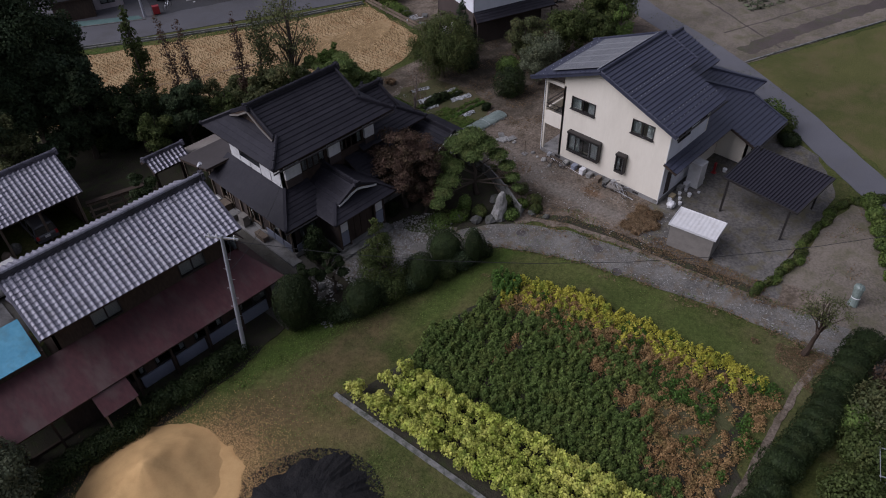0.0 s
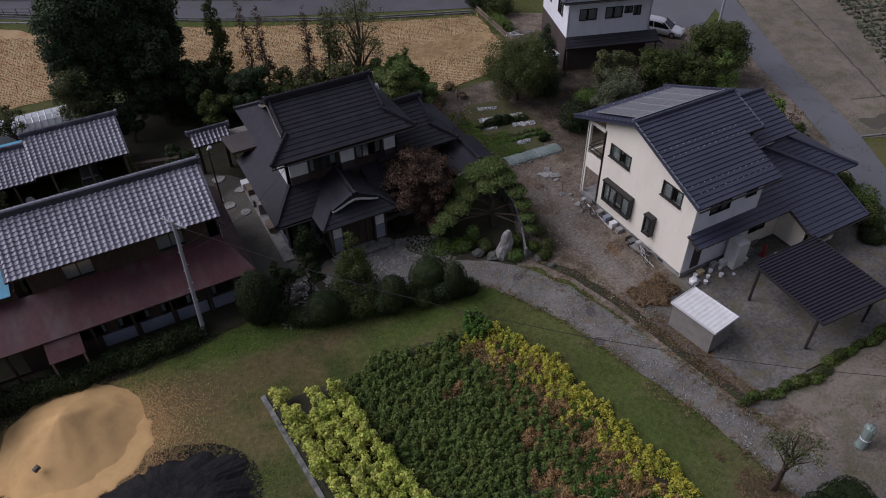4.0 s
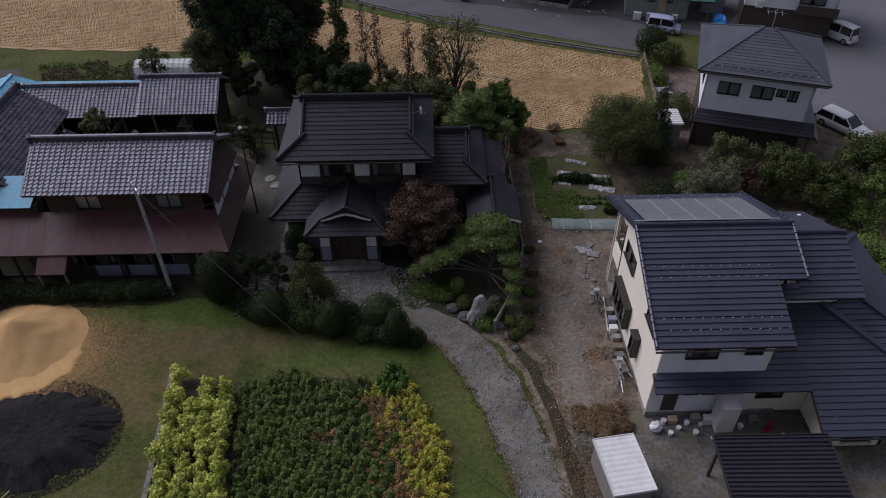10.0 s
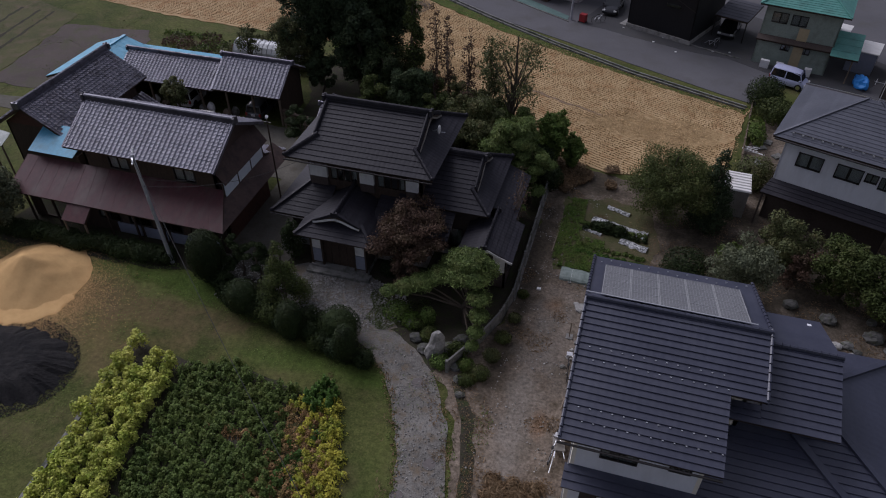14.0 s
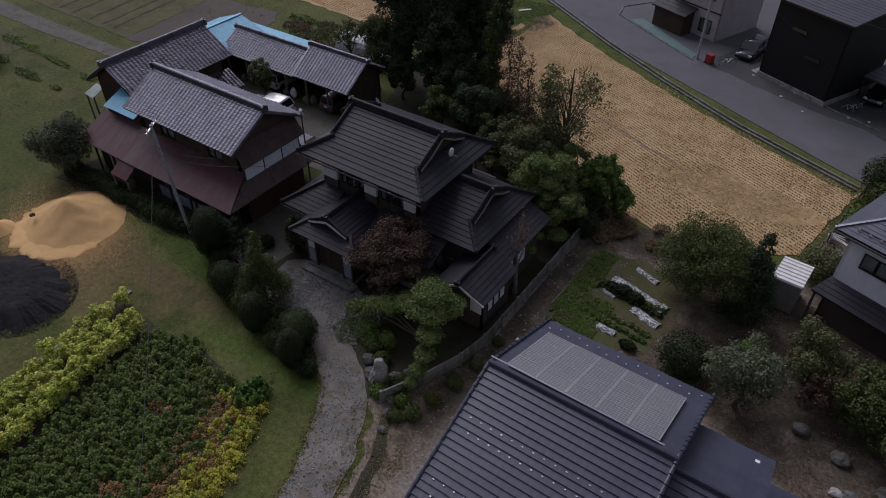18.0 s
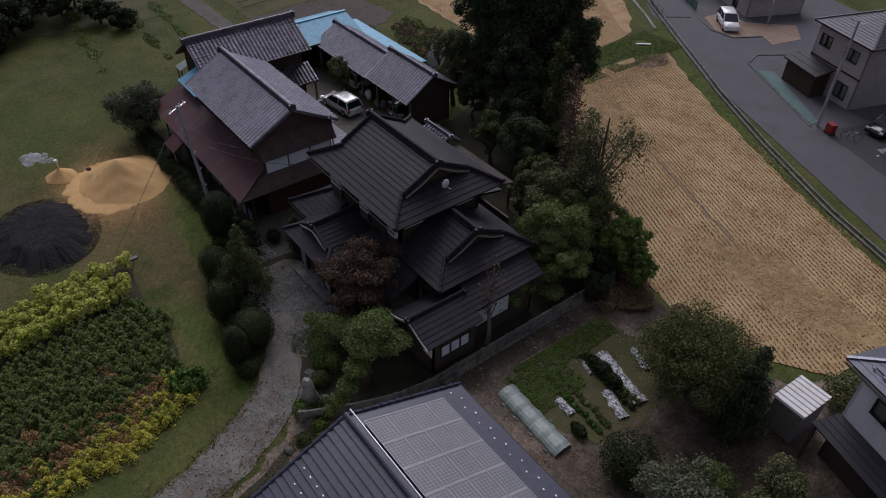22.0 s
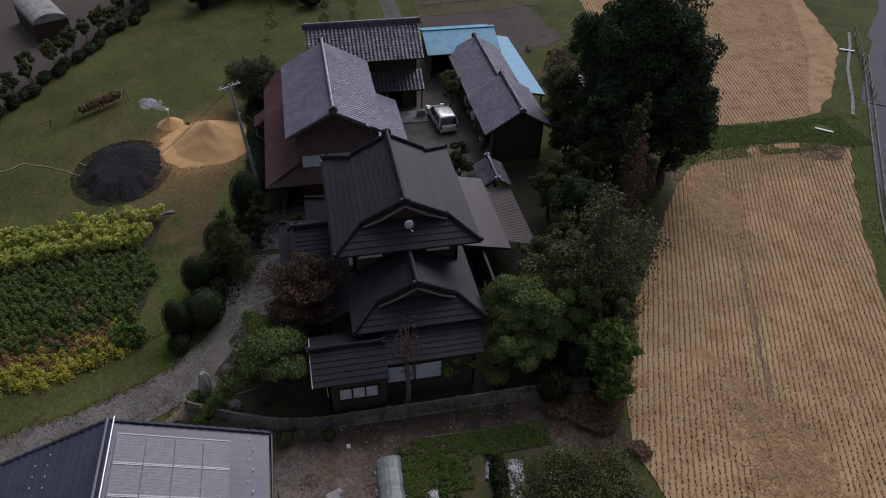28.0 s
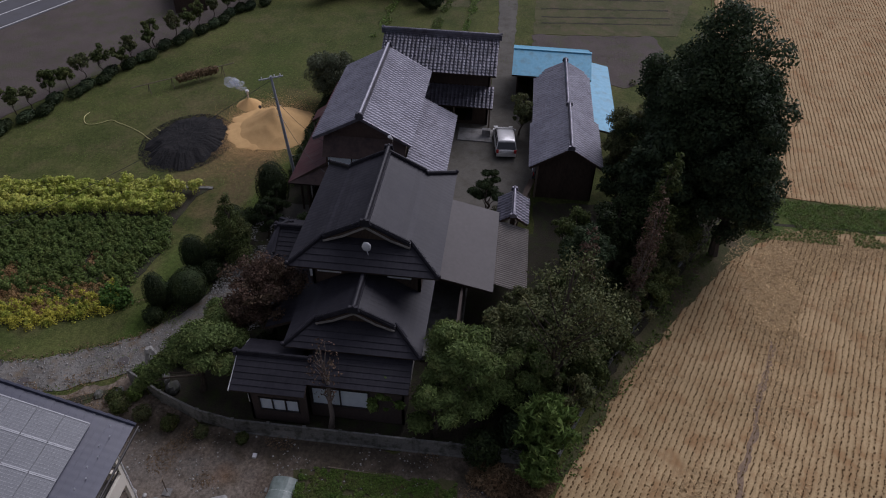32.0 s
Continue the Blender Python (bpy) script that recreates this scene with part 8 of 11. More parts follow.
tree((18.0, 29.6), 3.0, 0.8, "l_topiary", "column", "garden_shrub", "narrow dark shrub at the house wall", 1500, 0.13, 0.08, 55, 12, 0.1)
shrub((24.75, 22.15), (0.72, 0.72, 2.9), "l_topiary", "topiary", "narrow tall clipped dark dome beside the lane", 2600, 0.09, 56, "clipped shrubs", dome=True, category="topiary")
shrub((23.7, 23.7), (1.25, 1.1, 2.3), "l_topiary", "topiary", "rounded clipped green dome beside the lane", 3600, 0.1, 57, "clipped shrubs", dome=True, category="topiary")
shrub((20.95, 23.0), (0.85, 0.85, 2.8), "l_topiary", "topiary", "tall clipped dark dome on the lawn edge", 2800, 0.1, 58, "clipped shrubs", dome=True, category="topiary")
shrub((17.1, 24.2), (1.15, 1.0, 2.3), "l_topiary", "topiary", "rounded clipped dark dome on the lawn edge", 2800, 0.1, 59, "clipped shrubs", dome=True, category="topiary")
for i, (x, y, a, b, h, m_) in enumerate(((18.2, 24.0, 0.8, 0.75, 1.3, "l_topiary"), (19.2, 23.6, 0.85, 0.7, 1.5, "l_round"), (20.0, 23.9, 0.6, 0.55, 1.2, "l_topiary"), (22.0, 23.2, 0.75, 0.6, 1.1, "l_topiary"), (22.7, 22.6, 0.6, 0.55, 0.9, "l_round"), (25.75, 22.2, 0.6, 0.6, 1.0, "l_topiary"),
                                    (15.6, 24.9, 0.7, 0.6, 1.1, "l_topiary"), (21.6, 24.3, 0.8, 0.6, 1.3, "l_topiary"), (23.2, 22.7, 0.9, 0.6, 1.2, "l_topiary"), (24.0, 22.4, 0.8, 0.6, 1.3, "l_conifer"), (16.4, 24.4, 0.9, 0.6, 1.2, "l_conifer"), (18.7, 24.3, 0.9, 0.6, 1.6, "l_conifer"), (20.4, 23.3, 0.8, 0.6, 1.3, "l_conifer"), (14.9, 25.6, 0.8, 0.6, 1.3, "l_topiary"))):
    shrub((x, y), (a, b, h), m_, "clipped_shrub", "dense dark evergreen bush on the lawn edge", 1500, 0.1, 60 + i, "clipped shrubs", category="hedge")
for i, (x, y, a, h, m_) in enumerate(((28.7, 25.2, 0.5, 0.8, "l_round"), (29.9, 23.4, 0.6, 0.7, "l_light"), (30.6, 24.4, 0.6, 0.9, "l_round"), (27.4, 26.0, 0.7, 0.6, "l_grass"), (26.2, 26.6, 0.9, 0.45, "l_light"), (28.3, 26.2, 0.45, 1.4, "l_light"), (27.2, 29.6, 0.7, 1.2, "l_topiary"), (24.6, 29.7, 0.6, 1.1, "l_topiary"), (31.3, 23.6, 0.5, 0.6, "l_cloud"), (15.9, 28.8, 0.5, 0.9, "l_topiary"))):
    shrub((x, y), (a, a * 0.9, h), m_, "garden_shrub", "low leafy garden shrub", 700, 0.12, 80 + i)
# trees of the courtyard and barn
tree((13.1, 41.4), 4.0, 1.35, "l_topiary", "pads", "cloud_pruned_tree", "dark cloud-pruned tree in the courtyard", 3200, 0.14, 0.13, 90, 10, 0.4)
shrub((12.9, 42.3), (0.8, 0.7, 1.1), "l_sparse", "garden_shrub", "low leafy garden shrub", 700, 0.12, 91)
tree((0.6, 43.4), 4.0, 1.2, "l_sparse", "round", "courtyard_tree", "small olive-green tree before the shed", 2200, 0.17, 0.09, 92, 18, 0.25)
tree((-2.9, 26.6), 5.3, 2.5, "l_grey", "round", "broad_shrub_tree", "broad grey-green shrubby tree", 6500, 0.17, 0.16, 93, 34, 0.08)
tree((-4.8, 27.6), 3.6, 1.6, "l_round", "round", "broad_shrub_tree", "rounded green shrubby tree", 2600, 0.17, 0.12, 94, 20, 0.08)
tree((2.4, 53.2), 4.8, 1.6, "l_sparse", "sparse", "persimmon_tree", "open persimmon tree with few leaves", 620, 0.2, 0.12, 95, 26, 0.35)
for i in range(17):
    shrub((-2.6 + i * 0.78 + rng.normal() * 0.12, 26.35 + 0.03 * i + rng.normal() * 0.12), (0.75, 0.75, 0.95 + 0.3 * rng.random()), "l_topiary", "low_shrub", "low dark hedge bush along the barn front", 1100, 0.11, 100 + i, "shrubs along the barn", category="hedge")
# trees round the cream house and its neighbour
tree((41.3, 40.9), 5.6, 3.7, "l_fruit", "sparse", "spreading_tree", "wide spreading dull green fruit tree", 17000, 0.125, 0.18, 120, 110, 0.08)
tree((44.2, 41.2), 6.0, 1.35, "l_conifer", "cone", "dark_conifer", "narrow dark conifer beside the shed", 6000, 0.14, 0.15, 121, 60, 0.04)
shrub((42.8, 34.3), (1.45, 1.35, 2.5), "l_topiary", "round_shrub", "rounded dark shrub on bare soil", 3200, 0.13, 122)
tree((46.0, 33.6), 5.0, 2.2, "l_grey", "round", "grey_leaved_tree", "tree with pale grey-green leaves", 5200, 0.16, 0.14, 123, 30, 0.1)
shrub((45.8, 37.0), (1.1, 1.0, 1.5), "l_light", "green_shrub", "fresh green shrub under trees", 1500, 0.13, 124)
tree((48.6, 37.4), 4.6, 2.0, "l_sparse", "round", "leafy_tree", "leafy tree with a few red leaves", 4600, 0.16, 0.14, 125, 28, 0.08)
tree((49.2, 35.6), 3.6, 1.3, "l_maple", "round", "red_shrub", "shrub with dark red leaves", 1500, 0.15, 0.1, 126, 16, 0.1)
tree((52.2, 35.6), 5.0, 2.3, "l_round", "round", "leafy_tree", "dense rounded green tree", 6000, 0.17, 0.16, 127, 30, 0.06)
tree((54.6, 33.8), 4.6, 2.0, "l_round", "round", "leafy_tree", "dense rounded green tree", 4800, 0.17, 0.14, 128, 26, 0.06)
tree((58.4, 35.2), 6.0, 3.0, "l_round", "round", "leafy_tree", "large dense green roadside tree", 8500, 0.19, 0.18, 129, 38, 0.06)
tree((56.8, 32.6), 4.2, 1.6, "l_light", "cone", "light_conifer", "light green conical garden shrub", 2600, 0.17, 0.1, 130, 22, 0.05)
tree((55.6, 26.6), 3.4, 1.5, "l_light", "round", "light_shrub", "yellow-green garden tree by the lane", 2400, 0.17, 0.1, 131, 18, 0.08)
tree((55.4, 23.6), 2.6, 1.2, "l_round", "round", "light_shrub", "green garden shrub by the lane", 1500, 0.16, 0.09, 132, 14, 0.06)
tree((54.0, 21.4), 2.4, 1.3, "l_round", "round", "light_shrub", "green garden shrub by the lane", 1500, 0.16, 0.09, 133, 14, 0.06)
shrub((47.4, 46.8), (1.5, 1.3, 2.4), "l_sparse", "green_shrub", "loose green shrub beside the shed", 2000, 0.16, 134)
shrub((48.8, 60.0), (1.5, 1.6, 2.6), "l_topiary", "green_shrub", "dark shrub at the road corner", 2400, 0.17, 135)
shrub((49.6, 57.4), (1.6, 1.6, 2.0), "l_round", "green_shrub", "green shrub at the road corner", 2000, 0.17, 136)
shrub((48.0, 54.4), (0.7, 2.2, 1.2), "l_cloud", "green_shrub", "weedy shrub along the fence", 1400, 0.16, 137)
# hedge and thin tree at the lower corner of the lane
for i in range(17):
    shrub((20.2 + i * 0.86 + rng.normal() * 0.1, 1.4 + rng.normal() * 0.12), (0.75 + 0.25 * rng.random(), 0.85 + 0.25 * rng.random(), 1.25 + 0.4 * rng.random()), "l_topiary", "hedge_shrub", "dense clipped dark hedge bush", 2200, 0.1, 150 + i, "hedge along the drive", dome=True, category="hedge")
for i, (x, y, a, h, m_) in enumerate(((24, -1.6, 1.6, 2.0, "l_round"), (27, -1.2, 1.4, 1.7, "l_round"), (29.6, -0.9, 1.7, 2.3, "l_sparse"), (32.2, -1.2, 1.5, 2.0, "l_maple"), (28.4, 0.0, 0.9, 1.3, "l_light"), (22, -2.4, 1.7, 2.0, "l_topiary"), (25.6, -3.6, 1.5, 1.6, "l_round"))):
    shrub((x, y), (a, a, h), m_, "garden_bush", "loose leafy garden bush", 2200, 0.16, 170 + i)
tree((31.6, 3.7), 4.6, 1.6, "l_sparse", "sparse", "thin_roadside_tree", "small leaning roadside tree with few leaves", 800, 0.1, 0.17, 180, 30, 0.55, bark="wood")
# hedgerow of young trees along the far lawn edge
for i in range(22):
    f = i / 21
    x, y = 9.5 - 36 * f, -0.6 + 14.5 * f
    tree((x + rng.normal() * 0.4, y - 0.6 + rng.normal() * 0.3), 2.3 + 1.1 * rng.random(), 0.75 + 0.35 * rng.random(), ("l_fruit", "l_sparse", "l_round")[i % 3], "round", "young_tree", "small young hedgerow tree", 900, 0.17, 0.06, 200 + i, 12, 0.42, "hedgerow trees")
for i in range(26):
    f = i / 25
    shrub((10.5 - 38 * f + rng.normal() * 0.3, -0.9 + 15 * f + 0.3 * rng.normal()), (1.0, 0.6, 0.55 + 0.3 * rng.random()), ("l_conifer", "l_topiary")[i % 2], "hedge_shrub", "low dark hedge along the lawn", 800, 0.16, 230 + i, "hedge along the lawn", category="hedge")
# far trees
for i, (x, y, h, r) in enumerate(((-30, 14, 6, 3), (-34, 16, 7, 3.2), (-38, 18, 6, 3), (-30, 22.5, 5, 2.6), (-33, 25, 6, 3), (-42, 24, 5, 3), (-46, 30, 6, 3), (-31, 28, 4.5, 2.4), (-35, 30, 6, 3), (-38, 27, 7, 3.4), (-27.5, 20.5, 4, 2.2), (-29, 31, 3, 2), (-26, 32.5, 2.2, 1.6))):
    tree((x, y), h, r, "l_topiary", "round", "far_tree", "dark leafy tree at the field edge", 2600, 0.3, 0.16, 260 + i, 22, 0.08)

# leafy bushes beside the lane by the porch
for i, (x, y, a, h, m_) in enumerate(((52.6, 14.6, 1.1, 1.5, "l_round"), (53.4, 16.0, 1.1, 1.9, "l_light"), (51.4, 13.4, 0.9, 0.7, "l_topiary"), (54.2, 18.2, 0.9, 1.3, "l_round"), (55.0, 28.4, 1.2, 2.2, "l_light"))):
    shrub((x, y), (a, a * 0.9, h), m_, "lane_shrub", "leafy shrub beside the lane", 1500, 0.14, 640 + i)
tree((56.4, 24.8), 3.4, 1.0, "l_maple", "sparse", "bare_shrub", "nearly bare thin shrub beside the lane", 160, 0.12, 0.06, 650, 16, 0.15, bark="twig")
# beds and weeds of the western plots
for i, (x0, y0, x1, y1, m_) in enumerate(((-15, 36.6, -32, 37.4, "l_grass"), (-16, 33.6, -34, 34.6, "l_cloud"), (-17, 27.4, -34, 29.0, "l_grass"))):
    scatter("garden_bed", m_, "low tangled plants in a rough bed", lambda x, y, c=(x0, y0, x1, y1), k=i: abs(y - c[1] - (c[3] - c[1]) * (x - c[0]) / (c[2] - c[0])) < 0.35 + nz(x, y, 0.35, k) * 1.1, (x1, x0, min(y0, y1) - 1.5, max(y0, y1) + 1.5), 9000, 0.11, 660 + i, 0.16, "plants")
scatter("plot_weeds_west", "l_sparse", "dry low weeds over the western plots", lambda x, y: nz(x, y, 0.4, 31) > 0.15, (-40, -13, 25, 62), 14000, 0.07, 668, 0.06, "weeds")
for k, (m_, sd, hh) in enumerate((("l_sparse", 670, 0.3), ("l_maple", 671, 0.3), ("l_grass", 672, 0.25))):
    scatter("brush_patch", m_, "tangled brown-green brush behind the sheds", lambda x, y, q=k: math.hypot((x + 3.5) / 7, (y - 56.5) / 3.6) < 0.75 + nz(x, y, 0.4, 3 + q * 5) and nz(x, y, 0.5, 20 + q * 7) > 0.0, (-11, 4, 51.6, 61), 9000, 0.15, sd, hh, "brush", up=0.3)
# undergrowth between the garden and the rice field
for i in range(30):
    f = i / 29
    x, y = 32.4 - 19.5 * f + rng.normal() * 0.5, 45.6 + 10.4 * f ** 1.05 - rng.uniform(0.2, 3.4)
    shrub((x, y), (0.9 + 0.5 * rng.random(), 0.8 + 0.5 * rng.random(), 1.0 + 1.4 * rng.random()), ("l_topiary", "l_conifer", "l_round", "l_topiary", "l_conifer")[i % 5], "undergrowth_bush", "dark undergrowth bush below garden trees", 1300, 0.15, 700 + i, "undergrowth along the field")
scatter("margin_weeds", "l_cloud", "weeds and dry grass along the field margin", lambda x, y: abs(y - (46.6 + (33.2 - x) * 0.545)) < 0.55 + nz(x, y, 0.8, 3) * 0.6, (9, 34, 45, 60), 14000, 0.11, 740, 0.16, "weeds")
r_ = np.random.default_rng(745)


def straw_at(x, y):
    a = soft(1.25 - math.hypot((x - 17.5) / 5.2, (y - 60.6 + (x - 17.5) * 0.25) / 2.0) + 0.9 * nz(x, y, 0.35, 2), 0.3)
    b = soft(1.1 - math.hypot((x - 39.5) / 6, (y - 52.6) / 2.4) + 1.0 * nz(x, y, 0.3, 7), 0.35)
    c = soft(1.0 - math.hypot((x - 13) / 1.8, (y - 68) / 7) + 0.8 * nz(x, y, 0.4, 9), 0.3)
    return max(a, b, c, 0.45 * soft(nz(x, y, 0.25, 41) - 0.2, 0.15))


px, py = r_.uniform(11, 48, 110000), r_.uniform(46, 75, 110000)
okay = np.array([r_.random() < straw_at(a, b) and b > 46.9 + max(0, (33.2 - a)) * 0.6 and b < 75 - (a - 12.4) * 0.45 and (a < 36 or b > 45.6 + (a - 36.8) * 0.3) and a < 46.2 + (b - 48) * 0.1 for a, b in zip(px, py)])
px, py = px[okay], py[okay]
nn = r_.normal(size=(len(px), 3)) * 0.25
nn[:, 2] += 1
nn /= np.linalg.norm(nn, axis=1, keepdims=True)
single("loose_straw", quad_mesh("loose_straw", leaf_quads(np.stack([px, py, r_.uniform(0.055, 0.1, len(px))], 1), nn, 0.045, r_, 6.0), "strawlitter"), "strawlitter", "loose straw lying in swirls over the stubble", "straw", kind="stuff")
scatter("ditch_weeds", "dryplant", "dry grass and weeds over the old ditch", lambda x, y: near_ditch(x, y) < 0.75 + nz(x, y, 0.9, 5) * 0.6, (29.5, 36, 7, 24), 9000, 0.04, 750, 0.12, "weeds")
scatter("ditch_grass", "l_cloud", "green weeds beside the ditch", lambda x, y: near_ditch(x, y) < 0.6 + nz(x, y, 0.7, 15) * 0.9 and nz(x, y, 0.4, 25) > 0.0, (29.5, 36, 7, 24), 9000, 0.045, 751, 0.12, "weeds")
tree((7.8, 50.8), 7.6, 2.1, "l_sparse", "sparse", "olive_brown_tree", "tall open olive-brown tree behind the long shed", 5200, 0.17, 0.2, 762, 60, 0.12)
tree((10.8, 50.6), 4.6, 1.5, "l_conifer", "round", "garden_tree", "dark evergreen tree beside the cedar", 2600, 0.19, 0.13, 761, 26, 0.12)
# moss and ground cover beside the forecourt
scatter("ground_cover", "l_round", "dark moss and low ground cover under the maple", lambda x, y: math.hypot((x - 26.2) / 2.6, (y - 26.6) / 1.5) < 0.85 + nz(x, y, 0.8, 3) * 0.6, (22.5, 30, 24, 29), 16000, 0.055, 765, 0.12, "ground cover")
scatter("leaf_litter", "dryplant", "brown leaf litter under the trees", lambda x, y: nz(x, y, 0.5, 55) > -0.1, (39, 58, 29.5, 44), 16000, 0.05, 770, 0.05, "litter", up=1.2)


# ---- cars ----
def car(name, at, rz, L, Wd, Ht, paint_mat, label, van=False):
    """A parked car, front towards its own +x: body, cabin glass, wheels, lamps, bumpers."""
    ob = thing(name, (at[0], at[1], 0.05), rz, label, "car")
    h, w = L / 2, Wd / 2
    belt = Ht * (0.56 if not van else 0.52)
    bonnet = h - L * (0.24 if not van else 0.16)
    r0, r1 = -h + (0.22 if van else 0.45), bonnet - (0.25 if van else 0.75)
    q0, q1 = -h + 0.1, bonnet + 0.05
    ww, wt = w * 0.93, w * 0.78

    def loft(xs, rings):
        k = len(rings[0])
        vs = [(x, y, z) for x, ring in zip(xs, rings) for y, z in ring]
        fs = [(a * k + c, a * k + c + 1, (a + 1) * k + c + 1, (a + 1) * k + c) for a in range(len(xs) - 1) for c in range(k - 1)]
        return MB().add(vs, fs + [tuple(range(k - 1, -1, -1)), tuple(range((len(xs) - 1) * k, len(xs) * k))])
    xs = [-h + L * u for u in (0, 0.015, 0.05, 0.14, 0.3, 0.5, 0.7, 0.82, 0.9, 0.95, 0.985, 1.0)]
    rings = []
    for x in xs:
        e = abs(x) / h
        b_ = w * (1 - 0.13 * e ** 7)
        zt = float(np.interp(x, (-h, -h + 0.08, bonnet - 0.1, bonnet + 0.2, h - 0.25, h - 0.06, h), (belt * 0.8, belt, belt, belt * 0.96, belt * 0.8, belt * 0.66, belt * 0.5)))
        zl = 0.2 + 0.1 * e ** 9
        half = [(b_ * 0.9, zl), (b_, zl + 0.16), (b_, (zl + zt) / 2), (b_ * 0.985, zt - 0.14), (b_ * 0.93, zt - 0.03), (b_ * 0.8, zt), (b_ * 0.4, zt + 0.015)]
        rings.append(half + [(-y, z) for y, z in half[::-1]])
    part("body", loft(xs, rings), paint_mat, ob, local=True, smooth=True)
    g = MB().add([(q0, -ww, belt), (q1, -ww, belt), (q1, ww, belt), (q0, ww, belt), (r0, -wt, Ht - 0.1), (r1, -wt, Ht - 0.1), (r1, wt, Ht - 0.1), (r0, wt, Ht - 0.1)],
                 [(0, 1, 5, 4), (1, 2, 6, 5), (2, 3, 7, 6), (3, 0, 4, 7)])
    part("window_glass", g, "carglass", ob, local=True)
    xs, rings = [r0 - 0.06 + (r1 - r0 + 0.12) * u for u in (0, 0.06, 0.2, 0.45, 0.7, 0.9, 1.0)], []
    for u, x in zip((0, 0.06, 0.2, 0.45, 0.7, 0.9, 1.0), xs):
        zt = Ht - 0.1 * (2 * u - 0.85) ** 4
        half = [(wt + 0.03, zt - 0.13), (wt + 0.03, zt - 0.09), (wt * 0.93, zt - 0.045), (wt * 0.7, zt - 0.015), (wt * 0.3, zt)]
        rings.append(half + [(-y, z) for y, z in half[::-1]])
    part("roof", loft(xs, rings), paint_mat, ob, local=True, smooth=True)
    for s in (-1, 1):
        for a, c in (((q0, ww), (r0, wt)), ((q1, ww), (r1, wt)), (((q0 + q1) / 2 - 0.1, ww), ((r0 + r1) / 2, wt))):
            part("pillar", MB().beam((a[0], s * a[1] * 1.005, belt), (c[0], s * c[1] * 1.005, Ht - 0.06), 0.08, 0.04), paint_mat, ob, local=True)
        for x in (-h + L * 0.19, h - L * 0.19):
            wl_ = part("wheel", MB().tube((x, s * (w - 0.17), 0.31), (x, s * (w + 0.01), 0.31), 0.31, 0.31, 16), "rubber", ob, local=True)
            part("rim", MB().tube((x, s * (w - 0.02), 0.31), (x, s * (w + 0.02), 0.31), 0.2, 0.19, 12), "chrome", wl_, local=True)
        part("headlight", MB().box(h - 0.2, s * w * 0.55, belt * 0.62, h - 0.02, s * w * 0.93, belt * 0.78), "lampwhite", ob, local=True)
        part("tail_light", MB().box(-h - 0.01, s * w * 0.72, belt * 0.65, -h + 0.1, s * w * 0.95, belt * 0.98), "lampred", ob, local=True)
        part("mirror", MB().box(q1 - 0.25, s * w * 0.95, belt, q1 - 0.1, s * w * 1.12, belt + 0.14), paint_mat, ob, local=True)
    part("bumper", MB().box(h - 0.12, -w * 0.9, 0.26, h + 0.04, w * 0.9, 0.46), paint_mat, ob, local=True)
    part("rear_bumper", MB().box(-h - 0.05, -w * 0.92, 0.28, -h + 0.1, w * 0.92, 0.52), paint_mat, ob, local=True)
    part("number_plate", MB().box(-h - 0.07, -0.17, 0.55, -h - 0.01, 0.17, 0.7), "plastic", ob, local=True)
    return ob


car("estate_car", (2.6, 42.25), 186, 4.2, 1.72, 1.52, "car_silver", "pearl silver estate car parked in the courtyard")
car("parked_car", (6.9, 46.4), 90, 3.5, 1.5, 1.5, "car_grey", "dark car parked under the long shed", True)
car("parked_car", (0.0, 46.6), 90, 3.4, 1.48, 1.6, "car_white", "small white van parked under the long shed", True)
car("white_saloon", (61.1, 44.9), -58, 4.4, 1.7, 1.45, "car_white", "white saloon car beside the neighbouring house")
car("black_car", (33.8, 78.3), 262, 4.3, 1.72, 1.5, "car_black", "black car parked beside the dark house")
car("lilac_van", (51.3, 64.8), -22, 3.4, 1.48, 1.65, "car_blue", "pale lilac-blue boxy kei car at the roadside", True)
car("white_suv", (11.6, 86.6), 318, 4.2, 1.75, 1.6, "car_white", "white hatchback parked across the road")
car("white_van", (68.6, 62.2), 120, 3.4, 1.48, 1.85, "car_white", "small white van on the far forecourt", True)
car("white_hatchback", (-2.4, 91.6), 320, 4.1, 1.7, 1.55, "car_white", "white hatchback parked on brick paving across the road")
car("dark_car", (46.2, 75.4), 255, 4.0, 1.7, 1.5, "car_black", "dark car under a canopy")


# ---- neighbouring white house with slate hip roof ----
def hip_roof(parent, w, d, ze, zr, material, ridge_len=0.0, course=0.3, lowlocal=True, off=(0, 0), **kw):
    x, y = off
    a, b = w / 2, d / 2
    r = ridge_len / 2
    P = [(x - a, y - b, ze), (x + a, y - b, ze), (x + a, y + b, ze), (x - a, y + b, ze)]
    A, Bt = (x - r, y, zr), (x + r, y, zr)
    st = dict(course=course, tile=0.5, style="plank", step=0.025, local=True)
    slope(parent, P[0], P[1], Bt, A, material, **st)
    slope(parent, P[2], P[3], A, Bt, material, **st)
    slope(parent, P[1], P[2], Bt, Bt, material, **st)
    slope(parent, P[3], P[0], A, A, material, **st)
    for p, q in ((P[0], A), (P[1], Bt), (P[2], Bt), (P[3], A)):
        part("hip_ridge", MB().beam((p[0], p[1], p[2] + 0.08), (q[0], q[1], q[2] + 0.08), 0.16, 0.08), material, parent, local=True)


